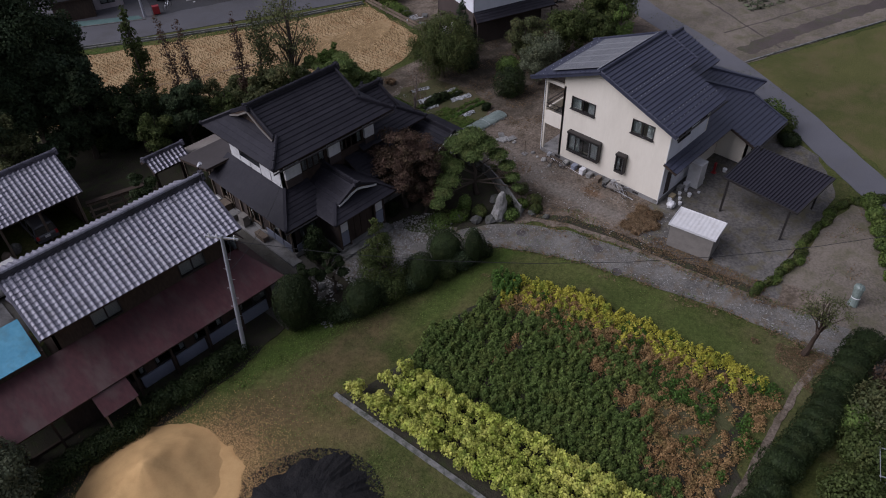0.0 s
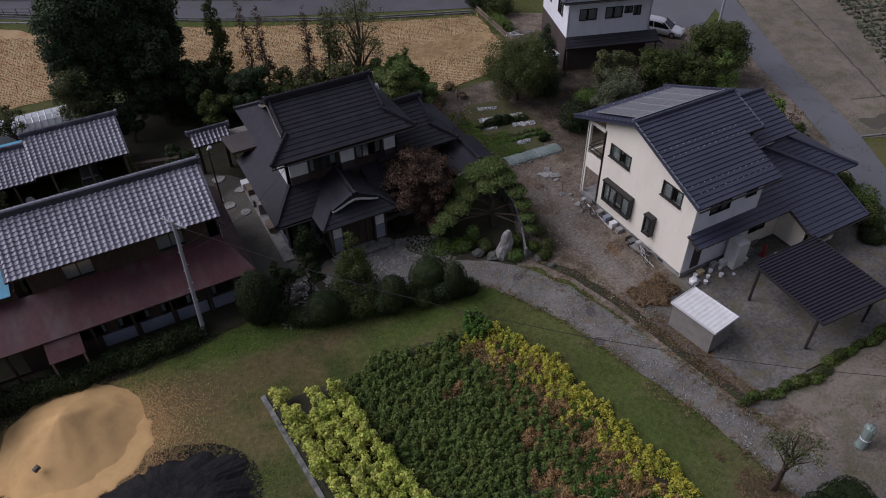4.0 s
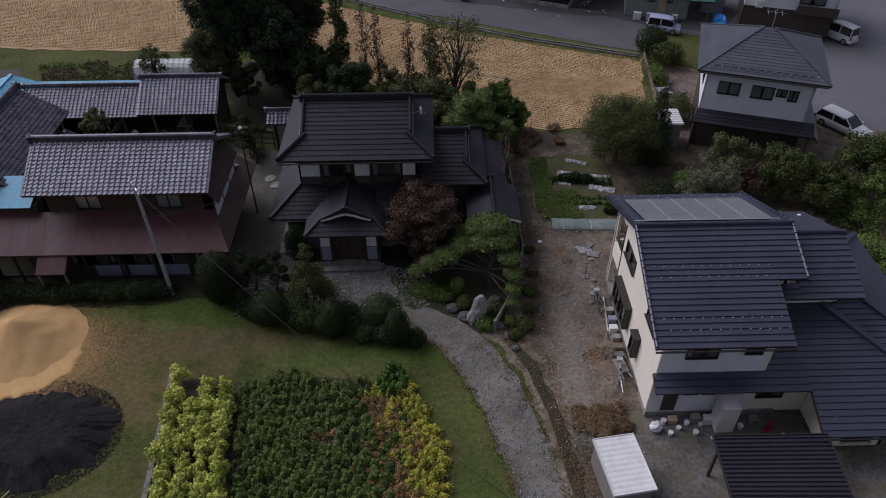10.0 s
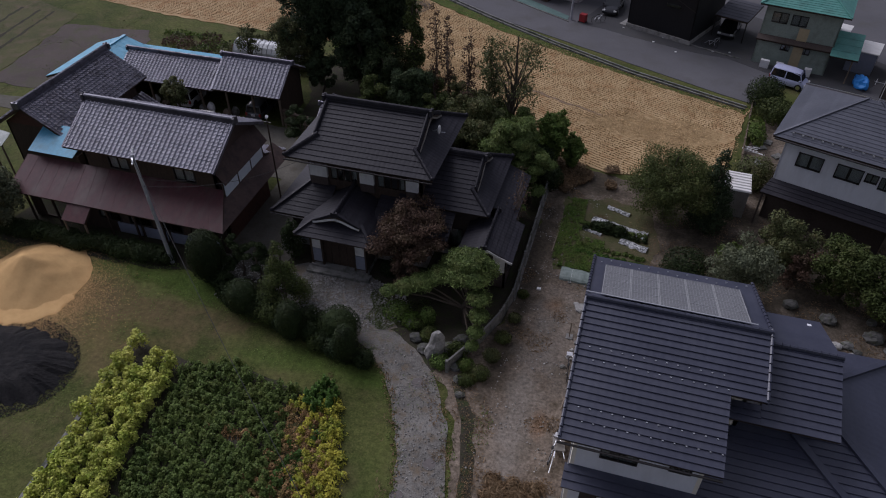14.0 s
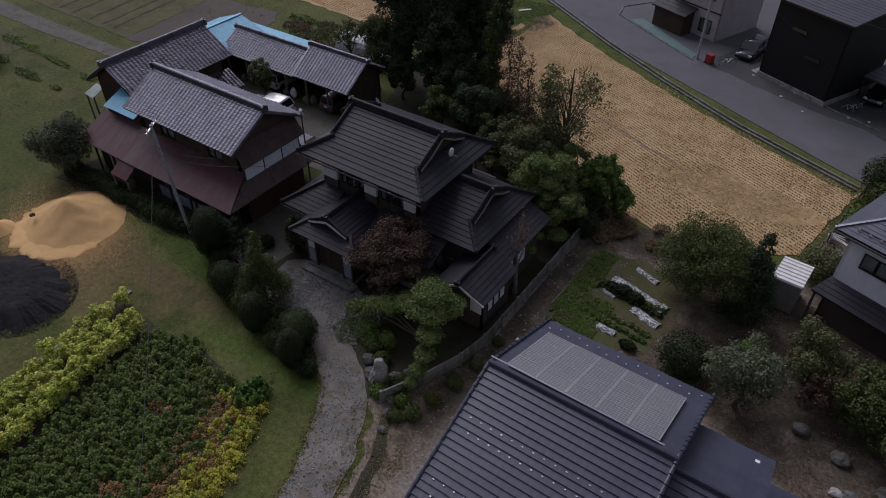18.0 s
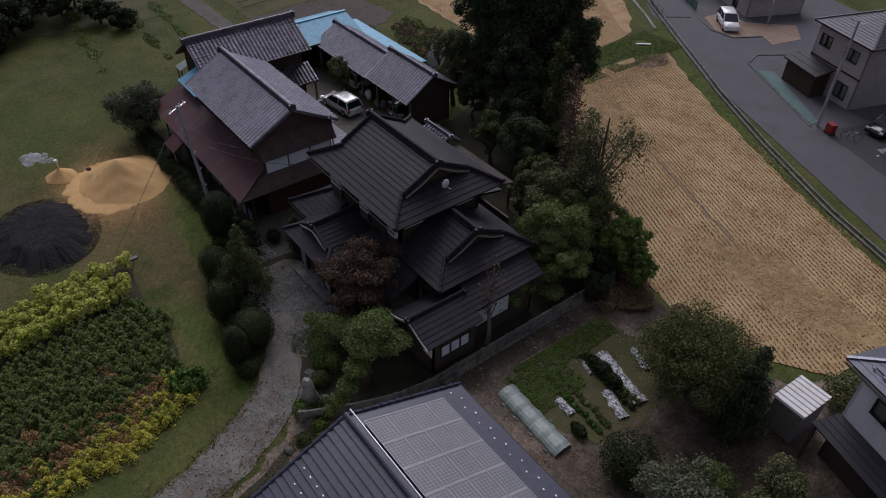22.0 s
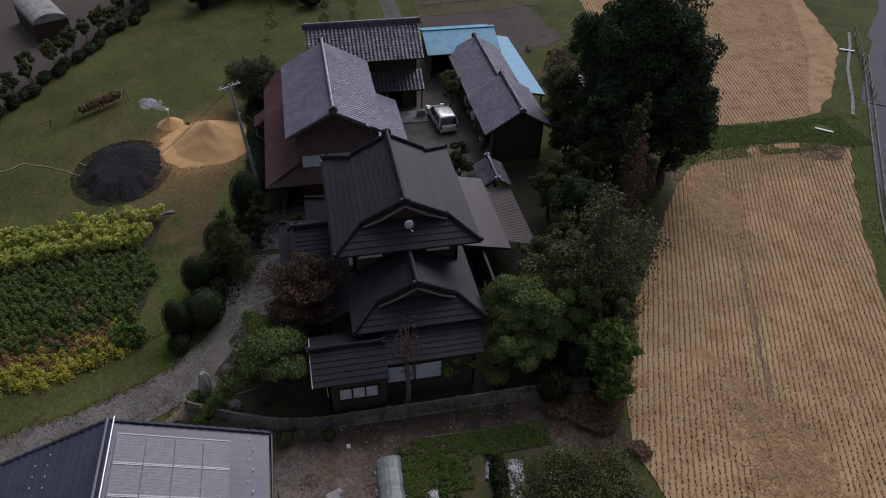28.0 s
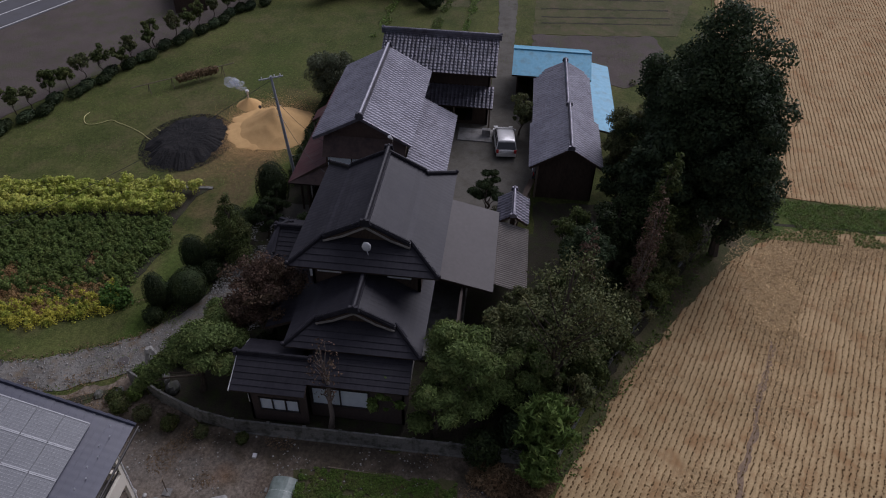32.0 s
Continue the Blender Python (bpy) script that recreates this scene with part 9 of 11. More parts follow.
def box_house(name, at, rz, w, d, h, wallmat, label, holes_front=(), holes_side=(), base=None, basemat="brownwall"):
    """A rectangular house in its own axes, front towards -y."""
    ob = thing(name, (at[0], at[1], 0), rz, label, "house")
    a, b = w / 2, d / 2
    z0 = base or 0
    for pname, p, q, hl in (("front_wall", (-a, -b), (a, -b), holes_front), ("side_wall", (-a, b), (-a, -b), holes_side), ("side_wall", (a, -b), (a, b), ()), ("rear_wall", (a, b), (-a, b), ())):
        part(pname, wall(MB(), p, q, z0, h, 0.15, hl), wallmat, ob, local=True)
        for hh in hl:
            window(ob, p, q, hh, "alu_dark", 2, 0.9, local=True)
    if base:
        for p, q in (((-a, -b), (a, -b)), ((-a, b), (-a, -b)), ((a, -b), (a, b)), ((a, b), (-a, b))):
            part("lower_wall", wall(MB(), p, q, 0, base, 0.16), basemat, ob, local=True)
    part("ceiling_slab", MB().box(-a + 0.15, -b + 0.15, h - 0.2, a - 0.15, b - 0.15, h - 0.1), "dark", ob, local=True)
    return ob


N = box_house("white_house", (52.7, 45.45), -18.5, 7.7, 7.5, 6.75, "palewall", "pale two-storey house with slate grey hip roof",
              [(1.0, 2.6, 4.75, 5.8), (3.4, 5.0, 4.75, 5.8), (5.15, 5.9, 5.1, 5.75), (6.0, 6.7, 4.85, 5.75)], [(1.2, 2.6, 4.6, 5.8), (4.6, 6.0, 4.6, 5.8)], 3.2)
hip_roof(N, 9.3, 8.7, 6.7, 8.75, "slate", 0.8)
for q in (((-4.2, -5.0, 2.75), (4.6, -5.0, 2.75), (4.6, -3.77, 3.3), (-3.9, -3.77, 3.3)),):
    slope(N, *q, "tile_black", 0.3, 0.5, "plank", 0.03, local=True, name="pent_roof")
slope(N, (5.0, -5.0, 2.5), (5.0, 1.5, 2.5), (3.8, 1.5, 3.2), (3.8, -3.6, 3.2), "slate", 0.3, 0.5, "plank", 0.03, local=True, name="porch_roof")
part("eaves_pipe", MB().tube((-4.5, -4.48, 6.62), (4.5, -4.48, 6.62), 0.06, 0.06, 7), "alu_dark", N, local=True)
for i in range(13):
    part("snow_stop", MB().box(-3.64 + i * 0.6, -3.98, 7.0, -3.52 + i * 0.6, -3.9, 7.1), "alu", N, local=True)
part("snow_rail", MB().tube((-3.6, -3.9, 7.1), (3.6, -3.9, 7.1), 0.03, 0.03, 6), "alu_dark", N, local=True)
for x in (-4.0, 4.3):
    part("veranda_post", MB().box(x - 0.06, -4.9, 0, x + 0.06, -4.78, 2.75), "brownwall", N, local=True)
part("aerial", MB().tube((0.2, 0.2, 8.7), (0.2, 0.2, 10.2), 0.025, 0.02, 5).beam((-0.5, 0.2, 9.9), (0.9, 0.2, 9.9), 0.02, 0.02).beam((-0.4, -0.3, 9.9), (-0.4, 0.7, 9.9), 0.02, 0.02).beam((0.1, -0.3, 9.9), (0.1, 0.7, 9.9), 0.02, 0.02).beam((0.6, -0.3, 9.9), (0.6, 0.7, 9.9), 0.02, 0.02), "alu", N, local=True)
NS = thing("metal_shed", (45.9, 43.6, 0), -3, "small blue-grey metal shed with white ribbed roof", "shed")
part("body", MB().box(-0.8, -1.1, 0.05, 0.8, 1.1, 2.25), "bluegrey", NS, local=True)
rp = [(-1.2, 2.25)]
for i in range(7):
    y_ = -1.18 + i * 0.35
    rp += [(y_, 2.32), (y_ + 0.03, 2.38), (y_ + 0.11, 2.38), (y_ + 0.14, 2.32)]
part("roof", MB().prism(rp + [(1.2, 2.32), (1.2, 2.25)], "x", -0.88, 0.88), "white_metal", NS, local=True)
for i in range(2):
    part("door_panel", MB().box(-0.83, -1.05 + i * 1.07, 0.12, -0.8, -0.02 + i * 1.07, 2.15), "bluegrey", NS, local=True)
part("front_trim", MB().box(-0.78, -1.13, 0.1, 0.78, -1.1, 2.2), "greymetal", NS, local=True)

# ---- houses across the road ----
K = box_house("black_house", (40.5, 75.9), -24.5, 7.2, 7.4, 7.5, "black", "black clad modern house with mono-pitch roof", [], [], None)
slope(K, (-3.9, -4.0, 7.5), (3.9, -4.0, 7.5), (3.9, 4.0, 8.3), (-3.9, 4.0, 8.3), "slate_dark", 0.5, 0.5, "plank", 0.02, local=True)
for z_, x_ in ((5.3, -1.6), (3.4, 0.4)):
    part("slit_window", MB().box(x_, -3.78, z_, x_ + 1.5, -3.71, z_ + 0.3), "carglass", K, local=True)
# flat dark panel on the wall, coloured as the shade of a porch recess
part("porch_recess", MB().box(-3.65, -3.2, 0.0, -3.6, -0.8, 2.4), "dark", K, local=True)
part("doorstep", MB().box(-4.5, -3.7, 0, -3.62, -1.6, 0.14), "concrete", K, local=True)
part("foundation", MB().box(-3.66, -3.78, 0, 3.66, 3.76, 0.5), "concrete", K, local=True)
part("cable_trunk", MB().beam((-3.6, -3.74, 6.2), (3.6, -3.74, 3.4), 0.03, 0.05), "alu_dark", K, local=True)
MV = box_house("mauve_house", (28.1, 83.3), -20, 6.2, 7.0, 6.0, "pinkwall", "pale mauve two-storey house", [(0.5, 1.9, 4.0, 5.1), (3.6, 5.2, 4.0, 5.1), (0.5, 1.5, 1.1, 2.0), (3.9, 5.4, 0.6, 2.0)], [(2.0, 3.4, 4.0, 5.0), (4.6, 5.6, 1.2, 2.0)])
hip_roof(MV, 7.2, 8.0, 6.0, 7.6, "slate_dark", 0.6)
part("band", MB().box(-3.14, -3.54, 2.85, 3.14, -3.5, 3.0).box(-3.14, -3.5, 2.85, -3.1, 3.5, 3.0), "wood", MV, local=True)
part("outdoor_unit", MB().box(-2.4, -3.95, 0.1, -1.8, -3.6, 0.85), "plastic", MV, local=True)
BS = thing("brown_shed", (24.9, 80.1, 0), -22, "dark brown lean-to shed", "shed")
part("body", MB().box(-2.0, -1.1, 0, 2.0, 0.45, 2.3), "wood", BS, local=True)
slope(BS, (-2.3, -1.4, 2.25), (2.3, -1.4, 2.25), (2.3, 0.55, 2.75), (-2.3, 0.55, 2.75), "black", 0.8, 0.5, "plank", 0.02, local=True)
GRN = box_house("green_house", (52.2, 71.8), -12.5, 6.6, 7.0, 5.9, "greenwall", "grey-green two-storey house with teal metal roof", [(0.7, 2.1, 4.2, 5.2), (2.4, 3.8, 4.2, 5.2), (2.2, 3.0, 1.7, 2.3), (4.0, 4.8, 1.7, 2.3)], [(1.0, 2.4, 4.2, 5.2)])
hip_roof(GRN, 7.8, 8.2, 5.9, 7.5, "teal", 1.0)
slope(GRN, (3.2, -4.6, 2.5), (5.6, -4.6, 2.5), (5.6, -1.0, 3.6), (3.2, -1.0, 3.6), "teal", 0.9, 0.5, "plank", 0.02, local=True, name="porch_roof")
slope(GRN, (-3.4, -4.1, 2.6), (3.2, -4.1, 2.6), (3.2, -3.5, 2.9), (-3.4, -3.5, 2.9), "brownwall", 0.6, 0.5, "plank", 0.02, local=True, name="pent_roof")
part("porch_post", MB().tube((5.2, -4.2, 0), (5.2, -4.2, 2.5), 0.07, 0.07, 8), "timber", GRN, local=True)
part("ochre_strip", MB().box(0.0, -3.56, 0.1, 0.9, -3.51, 4.1), "ochre", GRN, local=True)
for i, (x, w_) in enumerate(((-2.4, 0.8), (-1.0, 0.7), (1.6, 0.6))):
    part("outdoor_unit", MB().box(x, -4.5, 0, x + w_, -4.1, 0.8), "plastic", GRN, local=True)
CN = thing("carport_canopy", (46.6, 75.6, 0), -22, "small grey carport canopy", "carport")
slope(CN, (-1.6, -2.2, 2.3), (1.8, -2.2, 2.3), (1.8, 2.2, 2.7), (-1.6, 2.2, 2.7), "slate_dark", 0.6, 0.4, "plank", 0.02, local=True)
for x in (-1.5, 1.7):
    part("post", MB().box(x - 0.05, -2.1, 0, x + 0.05, -2.0, 2.3), "alu_dark", CN, local=True)
for i, (x, y, m_) in enumerate(((58.2, 70.6, "white_metal"), (56.0, 74.4, "white_metal"))):
    SH = thing("storage_shed", (x, y, 0), -18, "grey metal storage shed with pale roof", "shed", "sheds behind the far houses")
    part("body", MB().box(-1.2, -1.4, 0, 1.2, 1.4, 2.1), "bluegrey", SH, local=True)
    part("roof", MB().box(-1.3, -1.5, 2.1, 1.3, 1.5, 2.2), m_, SH, local=True)
R2 = box_house("brown_base_house", (64.4, 66.8), -20, 8.5, 8.0, 5.9, "palewall", "two-storey house, pale above and brown below", [(1.0, 2.6, 4.2, 5.2), (5.0, 7.4, 3.6, 5.2)], [(2, 3.4, 4.2, 5.2)], 2.9, "brownwall")
hip_roof(R2, 9.7, 9.2, 5.9, 8.0, "slate_dark", 1.0)
part("balcony", MB().box(0.6, -5.0, 2.9, 4.4, -4.0, 3.0).box(0.6, -5.0, 3.0, 4.4, -4.93, 3.8), "brownwall", R2, local=True)
part("outdoor_unit", MB().box(-3.2, -4.5, 2.95, -2.5, -4.05, 3.6), "plastic", R2, local=True)
G2 = box_house("grey_house", (8.6, 95.6), -25, 9.6, 7.0, 2.9, "pinkwall", "grey-beige single-storey house across the road", [(1.0, 2.2, 0.9, 2.1), (3.4, 4.6, 0.9, 2.1), (6.4, 7.4, 0.3, 2.2)], [(2.6, 3.6, 1.0, 2.2)])
hip_roof(G2, 10.6, 8.2, 2.9, 4.4, "slate_dark", 3.0)
slope(G2, (5.3, 2.6, 2.3), (5.3, -3.4, 2.3), (4.8, -3.4, 2.8), (4.8, 2.6, 2.8), "slate", 0.3, 0.5, "plank", 0.03, local=True, name="porch_roof")
tp = thing("tarpaulin_heap", (57.6, 66.2, 0), 20, "heap covered with blue tarpaulin", "tarpaulin")
part("sheet", MB().ball((0, 0, 0.5), (0.5, 0.95, 0.7), 14, 9, 0.2, 3), "bluetarp", tp, local=True)
rb = thing("red_box", (31.0, 73.85, 0), -22, "red painted metal box beside the pole", "box")
part("box", MB().box(-0.35, -0.28, 0.15, 0.35, 0.28, 0.95), "redpaint", rb, local=True)
part("stand", MB().box(-0.4, -0.3, 0, -0.3, 0.3, 0.15).box(0.3, -0.3, 0, 0.4, 0.3, 0.15), "alu_dark", rb, local=True)


def bicycle(at, rz, label):
    ob = thing("bicycle", (at[0], at[1], 0), rz, label, "bicycle")
    for x in (-0.52, 0.52):
        ring = MB()
        for i in range(14):
            a, b = 2 * math.pi * i / 14, 2 * math.pi * (i + 1) / 14
            ring.tube((x + 0.32 * math.cos(a), 0, 0.34 + 0.32 * math.sin(a)), (x + 0.32 * math.cos(b), 0, 0.34 + 0.32 * math.sin(b)), 0.02, 0.02, 5, False)
        part("wheel", ring, "rubber", ob, local=True)
    part("bike_frame", MB().path([(-0.52, 0, 0.34), (-0.1, 0, 0.75), (0.4, 0, 0.8), (0.52, 0, 0.34)], [0.02] * 4).path([(-0.1, 0, 0.75), (0, 0, 0.32), (0.4, 0, 0.8)], [0.02] * 3), "alu", ob, local=True)
    part("saddle", MB().box(-0.22, -0.07, 0.84, 0.02, 0.07, 0.9), "rubber", ob, local=True)
    part("handlebar", MB().tube((0.4, -0.27, 0.98), (0.4, 0.27, 0.98), 0.015, 0.015, 5).tube((0.4, 0, 0.8), (0.4, 0, 0.98), 0.015, 0.015, 5), "chrome", ob, local=True)


bicycle((32.6, 74.4), 30, "bicycle leaning beside the red box")
bicycle((44.2, 71.2), -20, "bicycle parked at the black house")
bicycle((44.8, 71.8), 40, "bicycle parked at the black house")
single("green_net", MB().slab([(20.2, 79.5, 0.1), (21.4, 80.5, 0.1), (29.4, 74.9, 0.1), (29.3, 73.9, 0.1), (25.0, 76.4, 0.1)], 0.04), "greennet", "green net sheet laid along the roadside", "net")
# far shed beyond the hedge
for i, (x, y, w_, d_, h_) in enumerate(((-23.6, 4.6, 7, 3.4, 2.6),)):
    TS = thing("tarpaulin_shed", (x, y, 0), 28, "long dark shed with rusted pale sheet roof", "shed")
    part("body", MB().box(-w_ / 2, -d_ / 2, 0, w_ / 2, d_ / 2, 2.0), "wood", TS, local=True)
    rf = MB()
    arc = [(d_ / 2 * math.cos(math.pi * k / 8), 2.0 + 0.8 * math.sin(math.pi * k / 8)) for k in range(9)]
    rf.prism([(a[0], a[1]) for a in arc], "x", -w_ / 2 - 0.1, w_ / 2 + 0.1)
    part("roof", rf, "concrete", TS, local=True)


# ---- heaps on the lawn ----
def heap(name, at, rx, ry, h, material, label, seed, n=34, sharp=1.0, flat=0.0, rag=0.0):
    """A poured heap: a cone with a rounded crest and an uneven skirt."""
    vs, fs = [], []
    rings = 14
    for i in range(rings + 1):
        f = i / rings
        for j in range(n):
            a = 2 * math.pi * j / n
            k = 1 + 0.1 * noise.noise((math.cos(a) * 2, math.sin(a) * 2, seed)) + 0.05 * noise.noise((math.cos(a) * 6, math.sin(a) * 6, seed)) + rag * f * (noise.noise((math.cos(a) * 5, math.sin(a) * 5, seed + 3)) + 0.7 * noise.noise((math.cos(a) * 14, math.sin(a) * 14, seed + 4)))
            x, y = at[0] + rx * f * k * math.cos(a), at[1] + ry * f * k * math.sin(a)
            z = h * ((1 - f) ** sharp if not flat else min(1, (1 - f) * flat)) + 0.03
            if f < 0.12:
                z = min(z, h * 0.97)
            z += (1 - f) * f * 4 * 0.07 * h * noise.noise((x * 1.5, y * 1.5, seed)) + (0.05 * noise.noise((x * 4, y * 4, seed)) if flat else 0.015 * noise.noise((x * 5, y * 5, seed))) * (1 - f) ** 0.3
            vs.append((x, y, max(z, 0.01)))
    for i in range(rings):
        for j in range(n):
            a, b = i * n + j, i * n + (j + 1) % n
            fs.append((a, b, b + n, a + n))
    return single(name, MB().add(vs, fs), material, label, "heap", smooth=not flat)


heap("husk_heap", (2.6, 22.9), 3.6, 3.5, 2.0, "husk", "large cone of golden rice husks", 5, 44, 1.15)
heap("husk_spill", (2.7, 21.9), 3.7, 3.1, 0.36, "husk", "low uneven spill of rice husks round the cone", 8, 120, 0.8, rag=0.12)
heap("smoking_husk_heap", (-0.85, 19.3), 1.15, 1.1, 0.75, "husk", "small cone of husks round a stove pipe", 6, 26, 1.0)
heap("charred_husk_heap", (5.9, 16.3), 4.1, 3.0, 0.6, "char", "broad flat heap of black charred husks", 7, 130, 1.0, 2.6, rag=0.1)
sp = thing("stove_pipe", (-0.85, 19.3, 0.5), 0, "short metal stove pipe in the husk heap", "pipe")
part("pipe", MB().tube((-0.85, 19.3, 0.5), (-0.85, 19.3, 1.35), 0.09, 0.09, 10), "alu", sp)
part("cap", MB().tube((-0.85, 19.3, 1.35), (-0.85, 19.3, 1.5), 0.17, 0.13, 10), "plastic", sp)
def loose(name, material, label, count, cx, cy, r, size, seed, inner=0.0):
    r_ = np.random.default_rng(seed)
    a, k = r_.uniform(0, 2 * math.pi, count), r * np.sqrt(r_.uniform(inner, 1, count))
    p = np.stack([cx + k * np.cos(a), cy + 0.8 * k * np.sin(a), np.full(count, 0.04)], 1)
    nn = r_.normal(size=(count, 3)) * 0.3
    nn[:, 2] += 1
    nn /= np.linalg.norm(nn, axis=1, keepdims=True)
    return single(name, quad_mesh(name, leaf_quads(p, nn, size, r_, 1.3), material), material, label, "litter", kind="stuff")


r_ = np.random.default_rng(71)
hx, hy = 2.9 + r_.normal(size=110000) * 2.15, 21.8 + r_.normal(size=110000) * 1.75
hn = r_.normal(size=(110000, 3)) * 0.25
hn[:, 2] += 1
hn /= np.linalg.norm(hn, axis=1, keepdims=True)
single("husk_scatter", quad_mesh("husk_scatter", leaf_quads(np.stack([hx, hy, r_.uniform(0.02, 0.07, 110000)], 1), hn, 0.032, r_, 1.3), "husk"), "husk", "spilt rice husks strewn over the grass", "litter", kind="stuff")
loose("char_scatter", "char", "charred crumbs strewn round the heap", 5200, 5.9, 16.3, 4.6, 0.07, 72, 0.62)
hb = MB()
hb.tube((1.0, 21.0, 1.0), (1.25, 21.1, 1.1), 0.14, 0.14, 8)
single("bucket", hb, "iron", "dark bucket lying on the husk heap", "bucket")
HOSE = [(0.9, 7.0), (2.6, 6.2), (3.6, 6.2), (4.5, 6.9), (4.3, 7.8), (3.6, 8.6), (4.0, 9.6), (4.4, 10.6), (5.2, 12.0), (6.1, 13.3), (5.6, 14.0), (4.8, 13.6), (4.2, 12.8), (3.6, 12.2)]
hp_ = []
for i in range(1, len(HOSE) - 2):
    p_ = [Vector(HOSE[i + k]) for k in (-1, 0, 1, 2)]
    for k in range(6):
        t_ = k / 6
        hp_.append(0.5 * (2 * p_[1] + (p_[2] - p_[0]) * t_ + (2 * p_[0] - 5 * p_[1] + 4 * p_[2] - p_[3]) * t_ ** 2 + (3 * p_[1] - p_[0] - 3 * p_[2] + p_[3]) * t_ ** 3))
hs = MB()
hs.path([(p.x, p.y, 0.05) for p in hp_], [0.026] * len(hp_), 6)
single("garden_hose", hs, "hose", "pale yellow hose lying in loops on the lawn", "hose")
DR = thing("drying_rack", (-4.4, 13.0, 0), 0, "timber drying rack hung with dry sheaves", "rack")
for x, y in ((-6.2, 15.0), (-4.6, 13.2), (-3.0, 11.4), (-1.6, 9.8)):
    part("trestle", MB().tube((x - 0.3, y - 0.3, 0), (x, y, 0.95), 0.03, 0.03, 6).tube((x + 0.3, y + 0.25, 0), (x, y, 0.95), 0.03, 0.03, 6), "timber", DR)
part("rail", MB().tube((-7.0, 15.9, 0.95), (-0.6, 8.7, 0.95), 0.035, 0.035, 6), "timber", DR)
v = cloud([(-5.7 + 0.28 * i, 14.45 - 0.315 * i, 0.75) for i in range(9)], [0.36] * 9, 1500, 0.14, 73, flat=1.2, up=0)
part("sheaves", quad_mesh("sheaves", v, "dryplant"), "dryplant", DR)

# smoke drifting away from the stove pipe: soft puffs that grow as they go
rr = random.Random(77)
sm_ = MB()
for i in range(10):
    f = (i + 0.5) / 10
    rad = 0.16 + 0.32 * f
    c = (-0.85 - 0.7 * f + rr.gauss(0, 0.4) * rad, 19.3 - 1.9 * f + rr.gauss(0, 0.4) * rad, 1.6 + 0.3 * f + rr.gauss(0, 0.4) * rad)
    sm_.ball(c, (rad, rad * rr.uniform(0.7, 1.1), rad * rr.uniform(0.6, 0.9)), 14, 9, 0.22, i)
single("smoke_puff", sm_, "smoke", "pale smoke drifting from the stove pipe", "smoke", kind="stuff", smooth=True)

# ---- utility poles and wires ----
def pole(at, h, label, arms=True, lean=(0, 0), rz=0):
    ob = thing("utility_pole", (at[0], at[1], 0), 0, label, "pole")
    t = (at[0] + lean[0], at[1] + lean[1], h)
    part("shaft", MB().tube((at[0], at[1], -0.1), t, 0.135, 0.085, 12), "pole", ob)
    if arms:
        a = Vector((math.cos(radians(rz)), math.sin(radians(rz)), 0))
        c = Vector(t) - Vector((0, 0, 0.15))
        arm = part("cross_arm", MB().beam(c - a * 0.85, c + a * 0.85, 0.08, 0.08), "alu", ob)
        for s in (-0.65, -0.25, 0.65):
            part("insulator", MB().tube(c + a * s, c + a * s + Vector((0, 0, 0.2)), 0.05, 0.035, 7), "plastic", arm, local=True)
        for i in range(8):
            z = 2.5 + i * 0.7
            f = z / h
            p = Vector((at[0], at[1], 0)).lerp(Vector(t), f)
            part("step_bolt", MB().tube(p, p + a * (0.26 * (1 if i % 2 else -1)), 0.012, 0.012, 5), "alu", ob)
    return Vector(t)


p1 = pole((10.4, 26.75), 9.0, "grey concrete utility pole with cross-arm on the lawn", True, (0.35, -0.75), -56)
p2 = pole((29.7, 74.15), 9.5, "grey concrete utility pole at the roadside", True, (0, 0), -25)
pole((66.4, 42.4), 8.5, "concrete utility pole beside the lane", True, (0, 0), 20)
p4 = pole((13.9, 91.0), 8.5, "concrete utility pole across the road", True, (0, 0), -25)


def wire(name, a, b, sag, label, r=0.012):
    a, b = Vector(a), Vector(b)
    pts = [a.lerp(b, i / 10) - Vector((0, 0, sag * 4 * (i / 10) * (1 - i / 10))) for i in range(11)]
    single(name, MB().path(pts, [r] * 11, 5), "wire", label, "cable")


wire("service_wire", p1 + Vector((0, 0, -1.6)), (12.9, 30.1, 5.4), 0.4, "black service cable from pole to barn")
wire("service_wire", p1 + Vector((0, 0, -2.2)), (18.0, 31.4, 6.4), 0.7, "black service cable from pole to house")
pole((49.7, -8.0), 9.6, "grey concrete utility pole beside the side lane", True, (0, 0), 30)
wire("line_wire", p1 + Vector((0, 0, -0.3)), (49.5, -7.9, 9.2), 3.9, "long black cable between two poles", 0.016)
wire("road_wire", p2 + Vector((0.4, -0.2, -0.3)), (48, 66, 9.3), 0.5, "black cable along the road")
wire("road_wire", p2 + Vector((-0.4, 0.2, -0.3)), p4 + Vector((0.3, -0.1, -0.2)), 0.5, "black cable along the road")
LP = thing("yard_lamp", (14.3, 34.9, 0), 0, "thin dark lamp post beside the barn", "lamp post")
part("post", MB().tube((14.3, 34.9, 0), (14.3, 34.9, 7.0), 0.06, 0.045, 8), "wood", LP)
part("lamp_head", MB().tube((14.3, 34.9, 7.0), (14.45, 34.75, 7.25), 0.07, 0.12, 8), "plastic", LP)
part("bracket", MB().beam((13.9, 34.9, 6.7), (14.6, 34.9, 6.7), 0.05, 0.05), "alu_dark", LP)

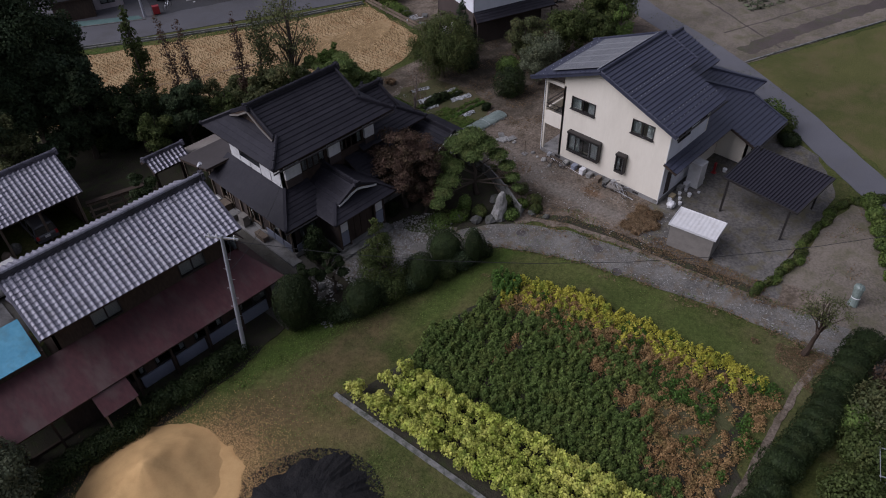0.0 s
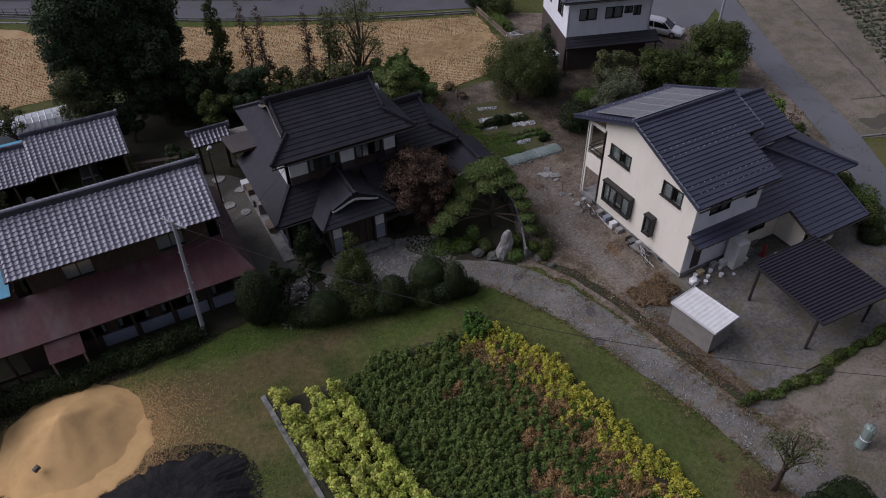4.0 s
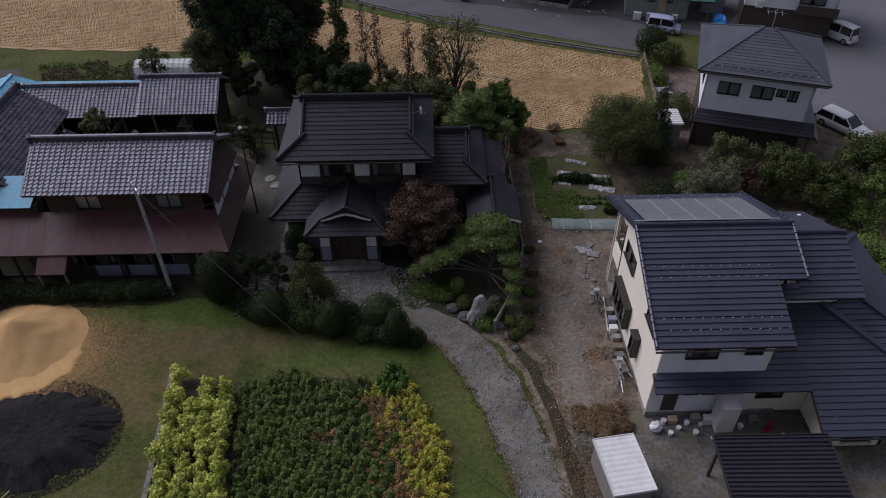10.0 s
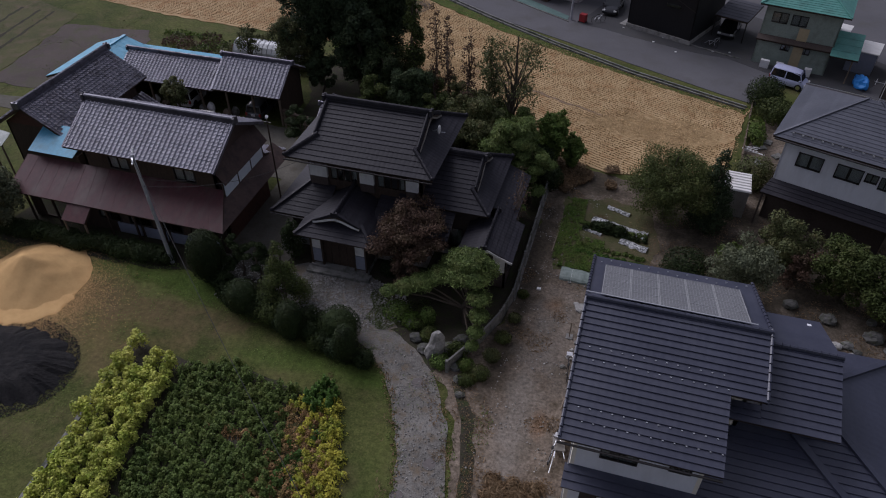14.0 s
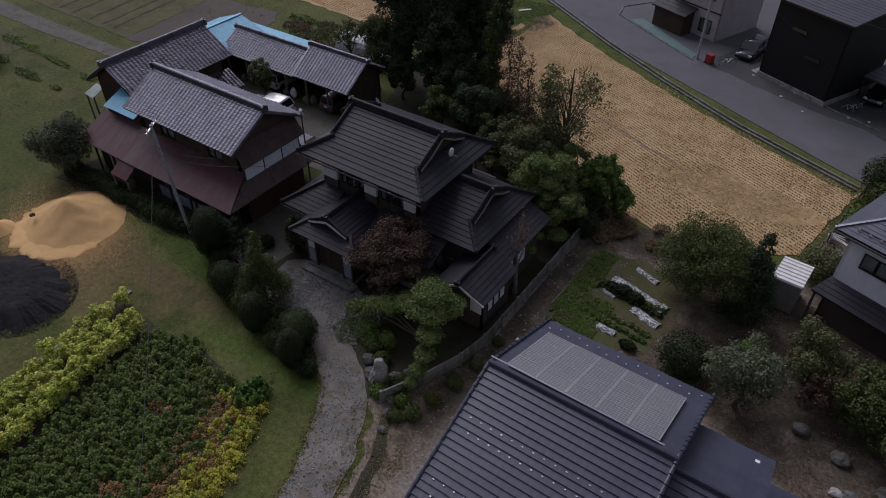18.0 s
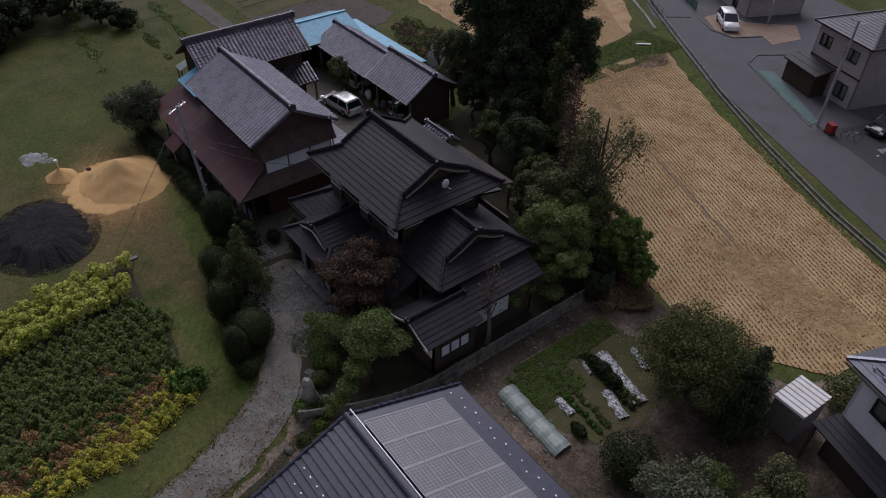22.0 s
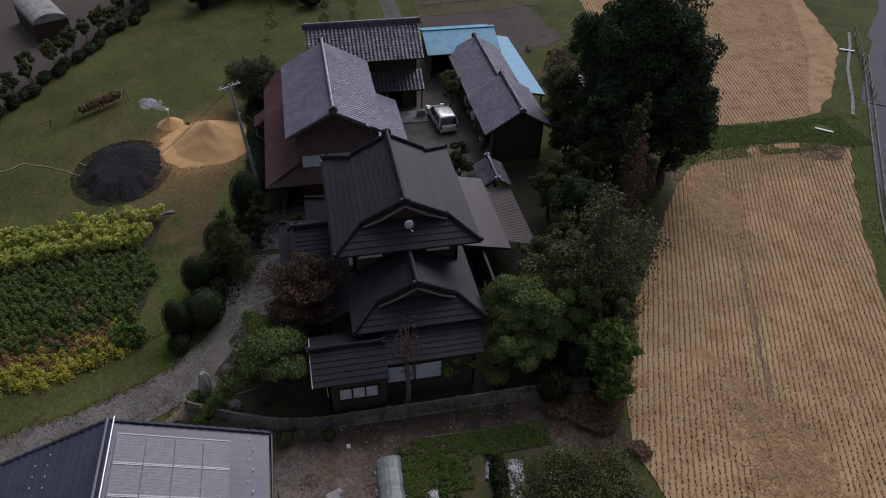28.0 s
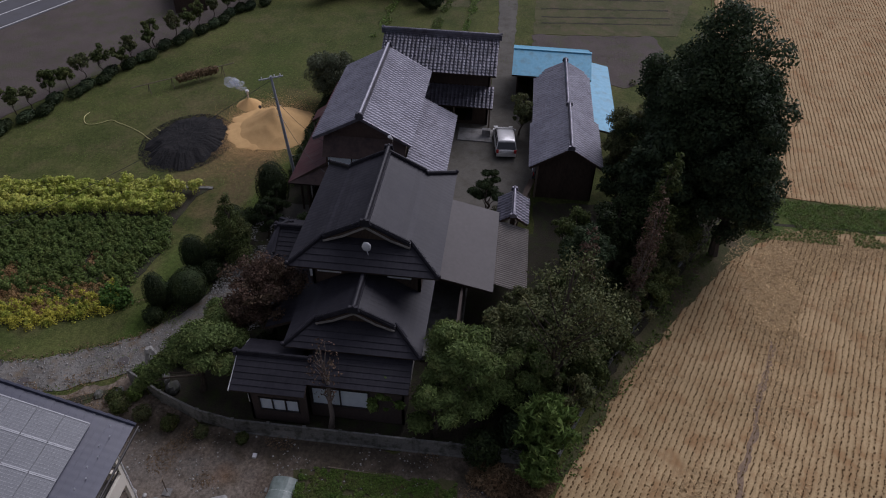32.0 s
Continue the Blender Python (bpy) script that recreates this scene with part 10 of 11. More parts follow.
# ---- wall of concrete panels, monument, rocks ----
WL = thing("panel_wall", (32.7, 36, 0), 0, "low weathered concrete panel wall with posts", "wall")
LINE = [(30.4, 23.0), (31.5, 25.2), (32.4, 27.6), (32.75, 29.6), (32.75, 44.6)]
for (xa, ya), (xb, yb) in zip(LINE, LINE[1:]):
    a, b = Vector((xa, ya, 0)), Vector((xb, yb, 0))
    n = max(1, round((b - a).length / 1.85))
    for i in range(n):
        p, q = a.lerp(b, i / n), a.lerp(b, (i + 1) / n)
        d = (q - p).normalized()
        for k_ in range(2):
            z = 0.28 + k_ * 0.46
            part("panel", MB().beam(p + d * 0.07 + Vector((0, 0, z)), q - d * 0.07 + Vector((0, 0, z)), 0.1, 0.445), "block", WL)
        part("post", MB().box(p.x - 0.08, p.y - 0.08, 0, p.x + 0.08, p.y + 0.08, 1.02), "block", WL)
part("footing", MB().beam((32.75, 29.6, 0.03), (32.75, 44.6, 0.03), 0.3, 0.1), "block", WL)
MS = thing("standing_stone", (29.4, 24.0, 0), 0, "tall grey natural standing stone with a pale tapered head", "stone")
sm = MB()
prof_ = [(0.0, 0.62, 0.5), (0.3, 0.6, 0.48), (0.7, 0.52, 0.42), (1.1, 0.46, 0.36), (1.5, 0.4, 0.3), (1.85, 0.3, 0.22), (2.05, 0.14, 0.12)]
vs, fs = [], []
for i, (z, a, b) in enumerate(prof_):
    for j in range(12):
        t = 2 * math.pi * j / 12
        k_ = 1 + 0.35 * noise.noise((math.cos(t) * 1.3, math.sin(t) * 1.3, z * 1.3))
        vs.append((29.4 + a * k_ * math.cos(t) + 0.1 * z, 24.0 + b * k_ * math.sin(t), z))
for i in range(len(prof_) - 1):
    for j in range(12):
        fs.append((i * 12 + j, i * 12 + (j + 1) % 12, (i + 1) * 12 + (j + 1) % 12, (i + 1) * 12 + j))
fs.append(tuple(range(len(vs) - 12, len(vs))))
part("stone", sm.add(vs, fs), "stone", MS)


def rock(at, r, material="rock", name="garden_rock", label="rough grey garden rock", seed=0, group=""):
    mb = MB().ball((at[0], at[1], r * 0.35), (r, r * 0.8, r * 0.6), 8, 6, 0.16, seed)
    return single(name, mb, material, label, "rock", group)


for i, (x, y, r) in enumerate(((28.0, 24.9, 0.45), (28.7, 24.2, 0.5), (30.1, 24.6, 0.55), (30.8, 23.4, 0.4), (31.2, 22.6, 0.35), (27.3, 25.9, 0.4), (30.6, 25.4, 0.5), (16.6, 27.6, 0.35), (17.1, 26.9, 0.3), (15.0, 26.0, 0.35), (15.6, 25.2, 0.3), (31.5, 21.6, 0.3))):
    rock((x, y), r, seed=i, group="garden rocks")
for i, (x, y, r) in enumerate(((36.6, 30.4, 0.2), (36.9, 29.9, 0.24), (37.3, 29.2, 0.2), (36.9, 26.6, 0.14), (36.9, 26.0, 0.26), (36.6, 25.2, 0.2), (37.1, 27.2, 0.2), (37.2, 24.6, 0.2), (53.0, 29.6, 0.4), (54.4, 27.8, 0.45), (52.4, 30.6, 0.3), (51.6, 31.2, 0.35))):
    rock((x, y), r, "stone", "yard_stone", "loose pale stone on bare soil", seed=30 + i, group="loose yard stones")
# stones strewn over the gravel and soil
def pebbles(name, label, inside, box, count, r0, r1, seed, material="stone"):
    r_ = np.random.default_rng(seed)
    x, y = r_.uniform(box[0], box[1], count), r_.uniform(box[2], box[3], count)
    m = np.array([inside(a, b) for a, b in zip(x, y)])
    x, y = x[m], y[m]
    n = len(x)
    rad = r_.uniform(r0, r1, n) * r_.uniform(0.5, 1, n)
    base = np.array([(1, 0, 0), (0, 1, 0), (-1, 0, 0), (0, -1, 0), (0, 0, 0.8), (0, 0, -0.6)], float)
    v = base[None] * rad[:, None, None] * r_.uniform(0.7, 1.3, (n, 6, 1))
    v[:, :, 0] += x[:, None]
    v[:, :, 1] += y[:, None]
    v[:, :, 2] += (rad * 0.2)[:, None] + 0.06
    tri = np.array([(0, 1, 4), (1, 2, 4), (2, 3, 4), (3, 0, 4), (1, 0, 5), (2, 1, 5), (3, 2, 5), (0, 3, 5)])
    loop = (np.arange(n)[:, None, None] * 6 + tri).reshape(-1)
    single(name, arrays(name, v.reshape(-1, 3), loop, np.full(n * 8, 3), M[material]), material, label, "stones", kind="stuff")


pebbles("forecourt_stones", "coarse grey stones before the entrance", lambda x, y: nz(x, y, 0.6, 3) > -0.35 and (x - 22.5) ** 2 / 20 + (y - 26.8) ** 2 / 5 < 1, (17, 28, 24, 29.5), 6500, 0.03, 0.11, 81)
pebbles("lane_stones", "loose gravel stones on the lane", lambda x, y: 0.15 < x - float(np.interp(y, [p[1] for p in PATH_E], [p[0] for p in PATH_E])) and x < float(np.interp(-y, [-p[1] for p in PATH_W], [p[0] for p in PATH_W])) - 0.15, (26, 35, 3, 24), 5200, 0.025, 0.075, 82)
pebbles("yard_rubble", "small stones on bare soil", lambda x, y: nz(x, y, 0.5, 6) > 0.0, (33, 37.6, 14, 45), 1500, 0.02, 0.075, 83)
pebbles("shrub_gravel", "pale stones under the shrubs", lambda x, y: nz(x, y, 0.6, 9) > -0.1, (14.7, 17.6, 24.6, 28.2), 500, 0.04, 0.12, 84)
for x, y in ((31.2, 17.1), (29.05, 21.8), (30.2, 15.0)):
    mh = thing("manhole_cover", (x, y, 0.05), 0, "round rusty iron manhole cover", "manhole cover", "covers in the lane")
    part("lid", MB().tube((x, y, 0.045), (x, y, 0.062), 0.32, 0.32, 20), "iron", mh)
    part("rim", MB().tube((x, y, 0.045), (x, y, 0.056), 0.36, 0.36, 20), "block", mh)

# ---- vegetable plot ----
tn = thing("plastic_tunnel", (37.2, 33.0, 0), 0, "low greenish plastic film tunnel", "tunnel")
tm_ = MB()
n = 14
for i in range(n):
    xa, xb = 35.2 + 4.75 * i / n, 35.2 + 4.75 * (i + 1) / n
    ya, yb = 33.0 - 0.25 * i / n, 33.0 - 0.25 * (i + 1) / n
    ring = []
    for x, y, s in ((xa, ya, 1 + 0.06 * math.sin(i * 2.1)), (xb, yb, 1 + 0.06 * math.sin(i * 2.1 + 2.1))):
        ring.append([(x, y + 0.62 * s * math.cos(math.pi * k / 8), 0.05 + 0.26 * s * math.sin(math.pi * k / 8)) for k in range(9)])
    for k in range(8):
        tm_.add([ring[0][k], ring[0][k + 1], ring[1][k + 1], ring[1][k]], [(0, 1, 2, 3)])
part("film", tm_, "film", tn)
for i in range(8):
    x, y = 35.3 + 4.55 * i / 7, 33.0 - 0.24 * i / 7
    part("hoop", MB().path([(x, y + 0.61 * math.cos(math.pi * k / 8), 0.04 + 0.25 * math.sin(math.pi * k / 8)) for k in range(9)], [0.012] * 9, 5), "plastic", tn)


def mulch(x0, y0, x1, y1, w, seed):
    """Crinkled silver film over a planting bed."""
    r_ = np.random.default_rng(seed)
    a, b = np.array([x0, y0]), np.array([x1, y1])
    L = np.linalg.norm(b - a)
    d = (b - a) / L
    nn = np.array([-d[1], d[0]])
    nu, nv = int(L / 0.15), 8
    vs, fs = [], []
    for i in range(nu + 1):
        for j in range(nv + 1):
            p = a + d * (L * i / nu) + nn * (w * (j / nv - 0.5)) * (1 + 0.12 * r_.normal())
            vs.append((p[0], p[1], 0.08 + 0.14 * math.sin(math.pi * j / nv) + 0.02 * r_.normal()))
    for i in range(nu):
        for j in range(nv):
            q = i * (nv + 1) + j
            fs.append((q, q + 1, q + nv + 2, q + nv + 1))
    single("mulch_film", MB().add(vs, fs), "mulch", "crinkled silver mulch film over a bed", "mulch film", "mulched beds")


mulch(36.5, 39.25, 40.35, 38.35, 0.75, 1), mulch(38.6, 37.4, 40.45, 36.8, 0.6, 2), mulch(36.0, 38.0, 37.3, 37.6, 0.25, 5), mulch(37.4, 34.85, 38.6, 34.75, 0.5, 3), mulch(37.4, 41.0, 39.0, 40.4, 0.4, 4)
for i in range(4):
    for j in range(12):
        x, y = 36.0 + j * 0.38 + rng.normal() * 0.05, (35.5, 36.1, 38.0, 38.5)[i] - j * 0.03 + rng.normal() * 0.05
        shrub((x, y), (0.2, 0.2, 0.22 + 0.1 * (i > 1)), ("l_veg", "l_bean", "l_topiary", "l_bean")[i], "vegetable_plant", "leafy vegetable plant in a row", 90, 0.11, 400 + i * 12 + j, "vegetables in the plot", category="vegetable")
for i, (x, y, a, h) in enumerate(((37.6, 38.2, 0.7, 0.8), (38.4, 38.1, 0.6, 0.7), (36.9, 38.3, 0.5, 0.6), (39.6, 34.2, 0.5, 0.6))):
    shrub((x, y), (a, a * 0.55, h), "l_topiary", "leafy_crop", "dark leafy vegetable clump", 800, 0.13, 450 + i, category="vegetable")
scatter("plot_weeds", "l_grass", "bright green low vegetables and weeds", lambda x, y: nz(x, y, 0.6, 7) + 0.7 * nz(x, y, 3.5, 9) > -0.25 and not (x > 35.9 and y > 37), (34.4, 37.6, 33.6, 41.4), 24000, 0.06, 91, 0.16, "weeds")
gs = thing("greenhouse_tunnel", (5.0, 54.2, 0), 0, "small white plastic-covered greenhouse", "greenhouse")
gt = MB()
for i in range(14):
    xa, xb = 0.0 + 0.5 * i, 0.0 + 0.5 * (i + 1) - 0.03
    ring = [[(x, 55.1 + 1.45 * math.cos(math.pi * k / 10), 0.0 + 2.3 * math.sin(math.pi * k / 10) ** 0.7) for k in range(11)] for x in (xa, xb)]
    for k in range(10):
        gt.add([ring[0][k], ring[0][k + 1], ring[1][k + 1], ring[1][k]], [(0, 1, 2, 3)])
part("film", gt, "tunnel_film", gs)
for i in range(15):
    x = -0.02 + 0.5 * i
    part("hoop", MB().path([(x, 55.1 + 1.47 * math.cos(math.pi * k / 10), 2.33 * math.sin(math.pi * k / 10) ** 0.7) for k in range(11)], [0.018] * 11, 5), "alu", gs)

# ---- clutter round the cream house ----
for i, (x, y, h, r) in enumerate(((38.4, 16.0, 0.35, 0.2), (38.9, 15.6, 0.3, 0.18), (39.4, 15.9, 0.28, 0.17), (40.2, 15.6, 0.32, 0.2), (40.6, 16.1, 0.25, 0.16), (38.7, 16.3, 0.4, 0.2), (39.9, 16.2, 0.3, 0.18), (42.6, 15.9, 0.35, 0.2), (41.0, 15.3, 0.16, 0.14), (44.6, 15.2, 0.35, 0.22))):
    h, r = h * 0.8, r * 0.72
    pt = thing("pail", (x, y, 0.04), 0, "pale plastic pail at the house wall", "pail", "pails and pots at the wall")
    part("body", MB().tube((x, y, 0.04), (x, y, h), r * 0.85, r, 10), "plastic", pt)
    part("rim", MB().tube((x, y, h), (x, y, h + 0.02), r * 1.06, r * 1.06, 10), "plastic", pt)
for i, (x, y, m_) in enumerate(((39.2, 16.4, "ochre"), (40.4, 16.45, "stone"), (41.0, 16.3, "plastic"), (43.4, 16.3, "concrete"), (37.5, 23.6, "bluegrey"), (37.4, 22.8, "plastic"), (37.45, 22.2, "stone"), (37.4, 21.4, "timber"), (37.3, 20.7, "block"), (37.5, 24.4, "stone"))):
    bx = MB().box(x - 0.22, y - 0.16, 0.03, x + 0.22, y + 0.16, 0.3 + 0.08 * (i % 3))
    bx.box(x - 0.24, y - 0.18, 0.3 + 0.08 * (i % 3), x + 0.24, y + 0.18, 0.33 + 0.08 * (i % 3))
    single("storage_crate", bx, m_, "small lidded crate standing at the house wall", "crate", "crates at the wall")
wb = thing("wheelbarrow", (37.2, 19.9, 0), 100, "small hand-pushed barrow at the house wall", "wheelbarrow")
part("tray", MB().slab([(-0.5, -0.3, 0.5), (0.5, -0.3, 0.45), (0.5, 0.3, 0.45), (-0.5, 0.3, 0.5)], 0.12), "greymetal", wb, local=True)
part("wheel", MB().tube((0.7, -0.05, 0.2), (0.7, 0.05, 0.2), 0.2, 0.2, 12), "rubber", wb, local=True)
part("bar", MB().tube((-1.0, -0.25, 0.55), (0.7, -0.06, 0.22), 0.02, 0.02, 6).tube((-1.0, 0.25, 0.55), (0.7, 0.06, 0.22), 0.02, 0.02, 6), "alu", wb, local=True)
fx = thing("fire_stand", (44.0, 15.7, 0), 0, "red stand beside the porch", "stand")
part("post", MB().box(43.9, 15.65, 0, 44.05, 15.8, 0.9), "redpaint", fx)
part("foot", MB().box(43.8, 15.55, 0, 44.15, 15.9, 0.06), "redpaint", fx)
sb = thing("standpipe", (36.6, 27.6, 0), 0, "thin garden standpipe on a concrete foot", "standpipe")
part("pipe", MB().tube((36.6, 27.6, 0), (36.6, 27.6, 1.2), 0.03, 0.03, 6).beam((36.4, 27.6, 1.2), (36.8, 27.6, 1.2), 0.04, 0.04), "timber", sb)
part("foot", MB().box(36.4, 27.4, 0, 36.8, 27.8, 0.08), "concrete", sb)
v = cloud([(35.6 + rng.uniform(-1.3, 1.3), 16.4 + rng.uniform(-0.9, 0.9), 0.12) for i in range(30)], [0.45] * 30, 9000, 0.045, 95, flat=0.55, up=0.5, aspect=8, shell=0.3)
single("brushwood_heap", quad_mesh("brushwood_heap", v, "dryplant"), "dryplant", "heap of dry brown cut branches", "brushwood")
nt = thing("covered_roll", (37.2, 3.2, 0), 8, "upright roll wrapped in pale sheeting", "covered roll")
part("sheet", MB().tube((0, 0, 0), (0.15, 0, 0.5), 0.3, 0.24, 12).tube((0.15, 0, 0.5), (0.3, 0.05, 1.15), 0.24, 0.3, 12).ball((0.3, 0.05, 1.15), (0.3, 0.3, 0.24), 12, 6, 0.12, 4), "film", nt, local=True)
part("tie", MB().tube((0.14, 0, 0.5), (0.15, 0, 0.54), 0.26, 0.26, 12), "plastic", nt, local=True)
for i in range(6):
    shrub((41 + i * 1.3, 2.2 + i * 0.75), (0.8, 0.6, 0.9), "l_bean", "leafy_crop", "dark leafy crop in a row", 800, 0.15, 480 + i, category="vegetable")
# washing frame behind the hedge
wf = thing("laundry_rack", (26.2, -2.0, 0), 20, "metal laundry drying frame with cloths", "laundry rack")
for x in (-0.8, 0.8):
    part("post", MB().tube((x, 0, 0), (x, 0, 1.7), 0.025, 0.025, 6).beam((x, -0.4, 1.65), (x, 0.4, 1.65), 0.04, 0.04), "alu", wf, local=True)
for y in (-0.35, 0.35):
    part("bar", MB().tube((-1.1, y, 1.67), (1.1, y, 1.67), 0.018, 0.018, 6), "alu", wf, local=True)
part("cloth", MB().slab([(-0.5, -0.36, 1.66), (-0.1, -0.36, 1.66), (-0.1, -0.5, 1.0), (-0.5, -0.5, 1.0)], 0.02), "plastic", wf, local=True)
# post fence along the neighbour's plot and guard rail by the road
fn = thing("board_fence", (47.4, 54, 0), 0, "low weathered board fence beside the rice field", "fence")
for i in range(9):
    y = 48.6 + i * 1.3
    x = 46.6 + (y - 48.6) * 0.12
    part("post", MB().box(x - 0.05, y - 0.05, 0, x + 0.05, y + 0.05, 0.9), "timber", fn)
    if i < 8:
        for z in (0.3, 0.65):
            part("board", MB().beam((x, y, z), (x + 0.156, y + 1.3, z), 0.03, 0.26), "timber", fn)
gr = thing("guard_rail", (5, 81, 0), 0, "metal guard rail along the road edge", "guard rail")
for i in range(12):
    f = i / 11
    x, y = -9 + 14.4 * f, 91.2 - 8.2 * f
    part("post", MB().tube((x, y, 0), (x, y, 0.9), 0.035, 0.035, 7), "alu_dark", gr)
part("rail", MB().tube((-9, 91.2, 0.88), (5.4, 83.0, 0.88), 0.035, 0.035, 7).tube((-9, 91.2, 0.5), (5.4, 83.0, 0.5), 0.035, 0.035, 7).tube((-9, 91.2, 0.15), (5.4, 83.0, 0.15), 0.03, 0.03, 7), "alu_dark", gr)
st = MB()
for i in range(9):
    a = i * 0.7
    st.tube((46.9 + 0.1 * math.cos(a), 51.4, 0.3 + 0.05 * i), (48.2 + 0.3 * math.sin(a), 50.8 + 0.3 * math.cos(a), 0.35 + 0.07 * i), 0.02, 0.02, 5)
single("pole_bundle", st, "plastic", "bundle of pale garden poles", "poles")
wbz = MB()
for i in range(14):
    a = rng.uniform(0, 3)
    x, y = 13.2 + rng.uniform(-0.9, 0.9), 73.2 + rng.uniform(-0.6, 0.6)
    wbz.tube((x, y, 0.15), (x + 1.0 * math.cos(a), y + 1.0 * math.sin(a), 0.3), 0.03, 0.02, 5)
single("branch_heap", wbz, "timber", "heap of cut branches at the field corner", "brushwood")
single("white_litter", MB().box(34.0, 31.0, 0.03, 34.25, 31.2, 0.12), "plastic", "white plastic bag on bare soil", "litter")

for x, y, a, r in ((15.2, 41.9, 0.55, 20), (14.5, 39.2, 0.5, 60), (16.3, 39.8, 0.45, 10), (15.1, 38.3, 0.5, 35), (15.9, 37.0, 0.45, 80)):
    o = single("stepping_stone", MB().prism([(a * (0.9 + 0.2 * math.sin(k * 2.3 + r)) * math.cos(k * math.pi / 4.5), 0.8 * a * math.sin(k * math.pi / 4.5)) for k in range(9)], "z", 0.0, 0.07), "stone", "flat pale stepping stone in gravel", "stepping stone", "stepping stones")
    o.matrix_basis = pose(x, y, 0.03, 0, 0, r)
for x, y, a, b, r in ((37.0, 30.2, 0.45, 0.28, 20), (37.5, 29.7, 0.4, 0.25, -15), (37.35, 30.6, 0.35, 0.22, 50)):
    o = single("loose_slab", MB().box(-a, -b, 0, a, b, 0.1), "stone", "loose flat stone slab on bare soil", "slab", "loose slabs")
    o.matrix_basis = pose(x, y, 0.04, 4, 3, r)
single("white_bag", MB().ball((38.2, 15.9, 0.3), (0.36, 0.3, 0.32), 10, 7, 0.12, 9), "plastic", "crumpled white plastic bag at the wall corner", "bag")
pb = MB().beam((38.6, 7.75, 0.09), (46.6, 7.6, 0.09), 0.05, 0.14)
single("edging_board", pb, "timber", "thin weathered board along the yard edge", "edging", kind="structure")


def wall_bicycle(at, rz, material, label):
    ob = thing("bicycle", (*at, 0.03), rz, label, "bicycle")
    for x in (-0.52, 0.52):
        t = [(x + 0.31 * math.cos(k * math.pi / 8), 0, 0.32 + 0.31 * math.sin(k * math.pi / 8)) for k in range(17)]
        w = part("wheel", MB().path(t, [0.022] * 17, 5), "rubber", ob, local=True)
        sp_ = MB()
        for k in range(6):
            sp_.tube((x, 0, 0.32), (x + 0.3 * math.cos(k * math.pi / 3), 0, 0.32 + 0.3 * math.sin(k * math.pi / 3)), 0.006, 0.006, 4)
        part("spokes", sp_, "alu", w, local=True)
    part("frame", MB().path([(0.52, 0, 0.32), (0.38, 0, 0.85), (-0.1, 0, 0.32), (-0.52, 0, 0.32), (-0.2, 0, 0.75), (0.38, 0, 0.8)], [0.022] * 6, 6).tube((-0.1, 0, 0.32), (-0.24, 0, 0.9), 0.02, 0.02, 6), material, ob, local=True)
    part("saddle", MB().ball((-0.24, 0, 0.93), (0.14, 0.07, 0.05), 8, 5), "rubber", ob, local=True)
    part("handlebar", MB().path([(0.25, -0.26, 0.98), (0.38, -0.15, 0.98), (0.38, 0.15, 0.98), (0.25, 0.26, 0.98)], [0.014] * 4, 5).tube((0.38, 0, 0.85), (0.38, 0, 0.98), 0.014, 0.014, 5), "chrome", ob, local=True)
    part("basket", MB().box(0.45, -0.16, 0.72, 0.72, 0.16, 0.92), "alu", ob, local=True)
    return ob


wall_bicycle((37.0, 19.4), 80, "alu", "silver bicycle leaning at the house wall")
wall_bicycle((36.9, 24.9), 95, "iron", "dark bicycle beside the house wall")
for i, (x0, y0, x1, y1, r, m_) in enumerate(((37.4, 25.6, 37.1, 22.8, 0.05, "plastic"), (37.3, 25.2, 36.95, 22.2, 0.035, "timber"), (37.2, 20.9, 37.0, 18.2, 0.03, "alu"))):
    single("loose_pole", MB().tube((x0, y0, 0.12 + 0.05 * i), (x1, y1, 0.1 + 0.05 * i), r, r, 8), m_, "pole lying along the house wall", "pole", "poles at the wall")

for i, (x, y, a, b, h, m_) in enumerate(((16.9, 38.6, 0.3, 0.4, 0.7, "timber"), (16.8, 37.4, 0.25, 0.35, 0.5, "block"), (16.9, 36.3, 0.22, 0.3, 0.8, "greymetal"), (16.8, 39.8, 0.3, 0.3, 0.45, "plastic"), (16.85, 34.2, 0.2, 0.5, 0.35, "timber"))):
    single("stored_box", MB().box(x - a, y - b, 0.16, x + a, y + b, 0.16 + h).box(x - a - 0.02, y - b - 0.02, 0.16 + h, x + a + 0.02, y + b + 0.02, 0.2 + h), m_, "weathered box stored along the house wall", "box", "boxes along the house")

for i, (x, y, h) in enumerate(((-3.6, 44.9, 0.7), (-2.9, 45.1, 0.9), (-1.9, 45.0, 0.6), (1.9, 44.9, 0.8), (2.6, 45.1, 1.0), (4.2, 45.0, 0.7), (4.9, 45.2, 0.9))):
    single("stored_sack", MB().ball((x, y, h * 0.5), (0.36, 0.3, h * 0.5), 9, 6, 0.1, 20 + i), ("block", "plastic", "timber")[i % 3], "bulging sack stored under the shed roof", "sack", "sacks under the shed")

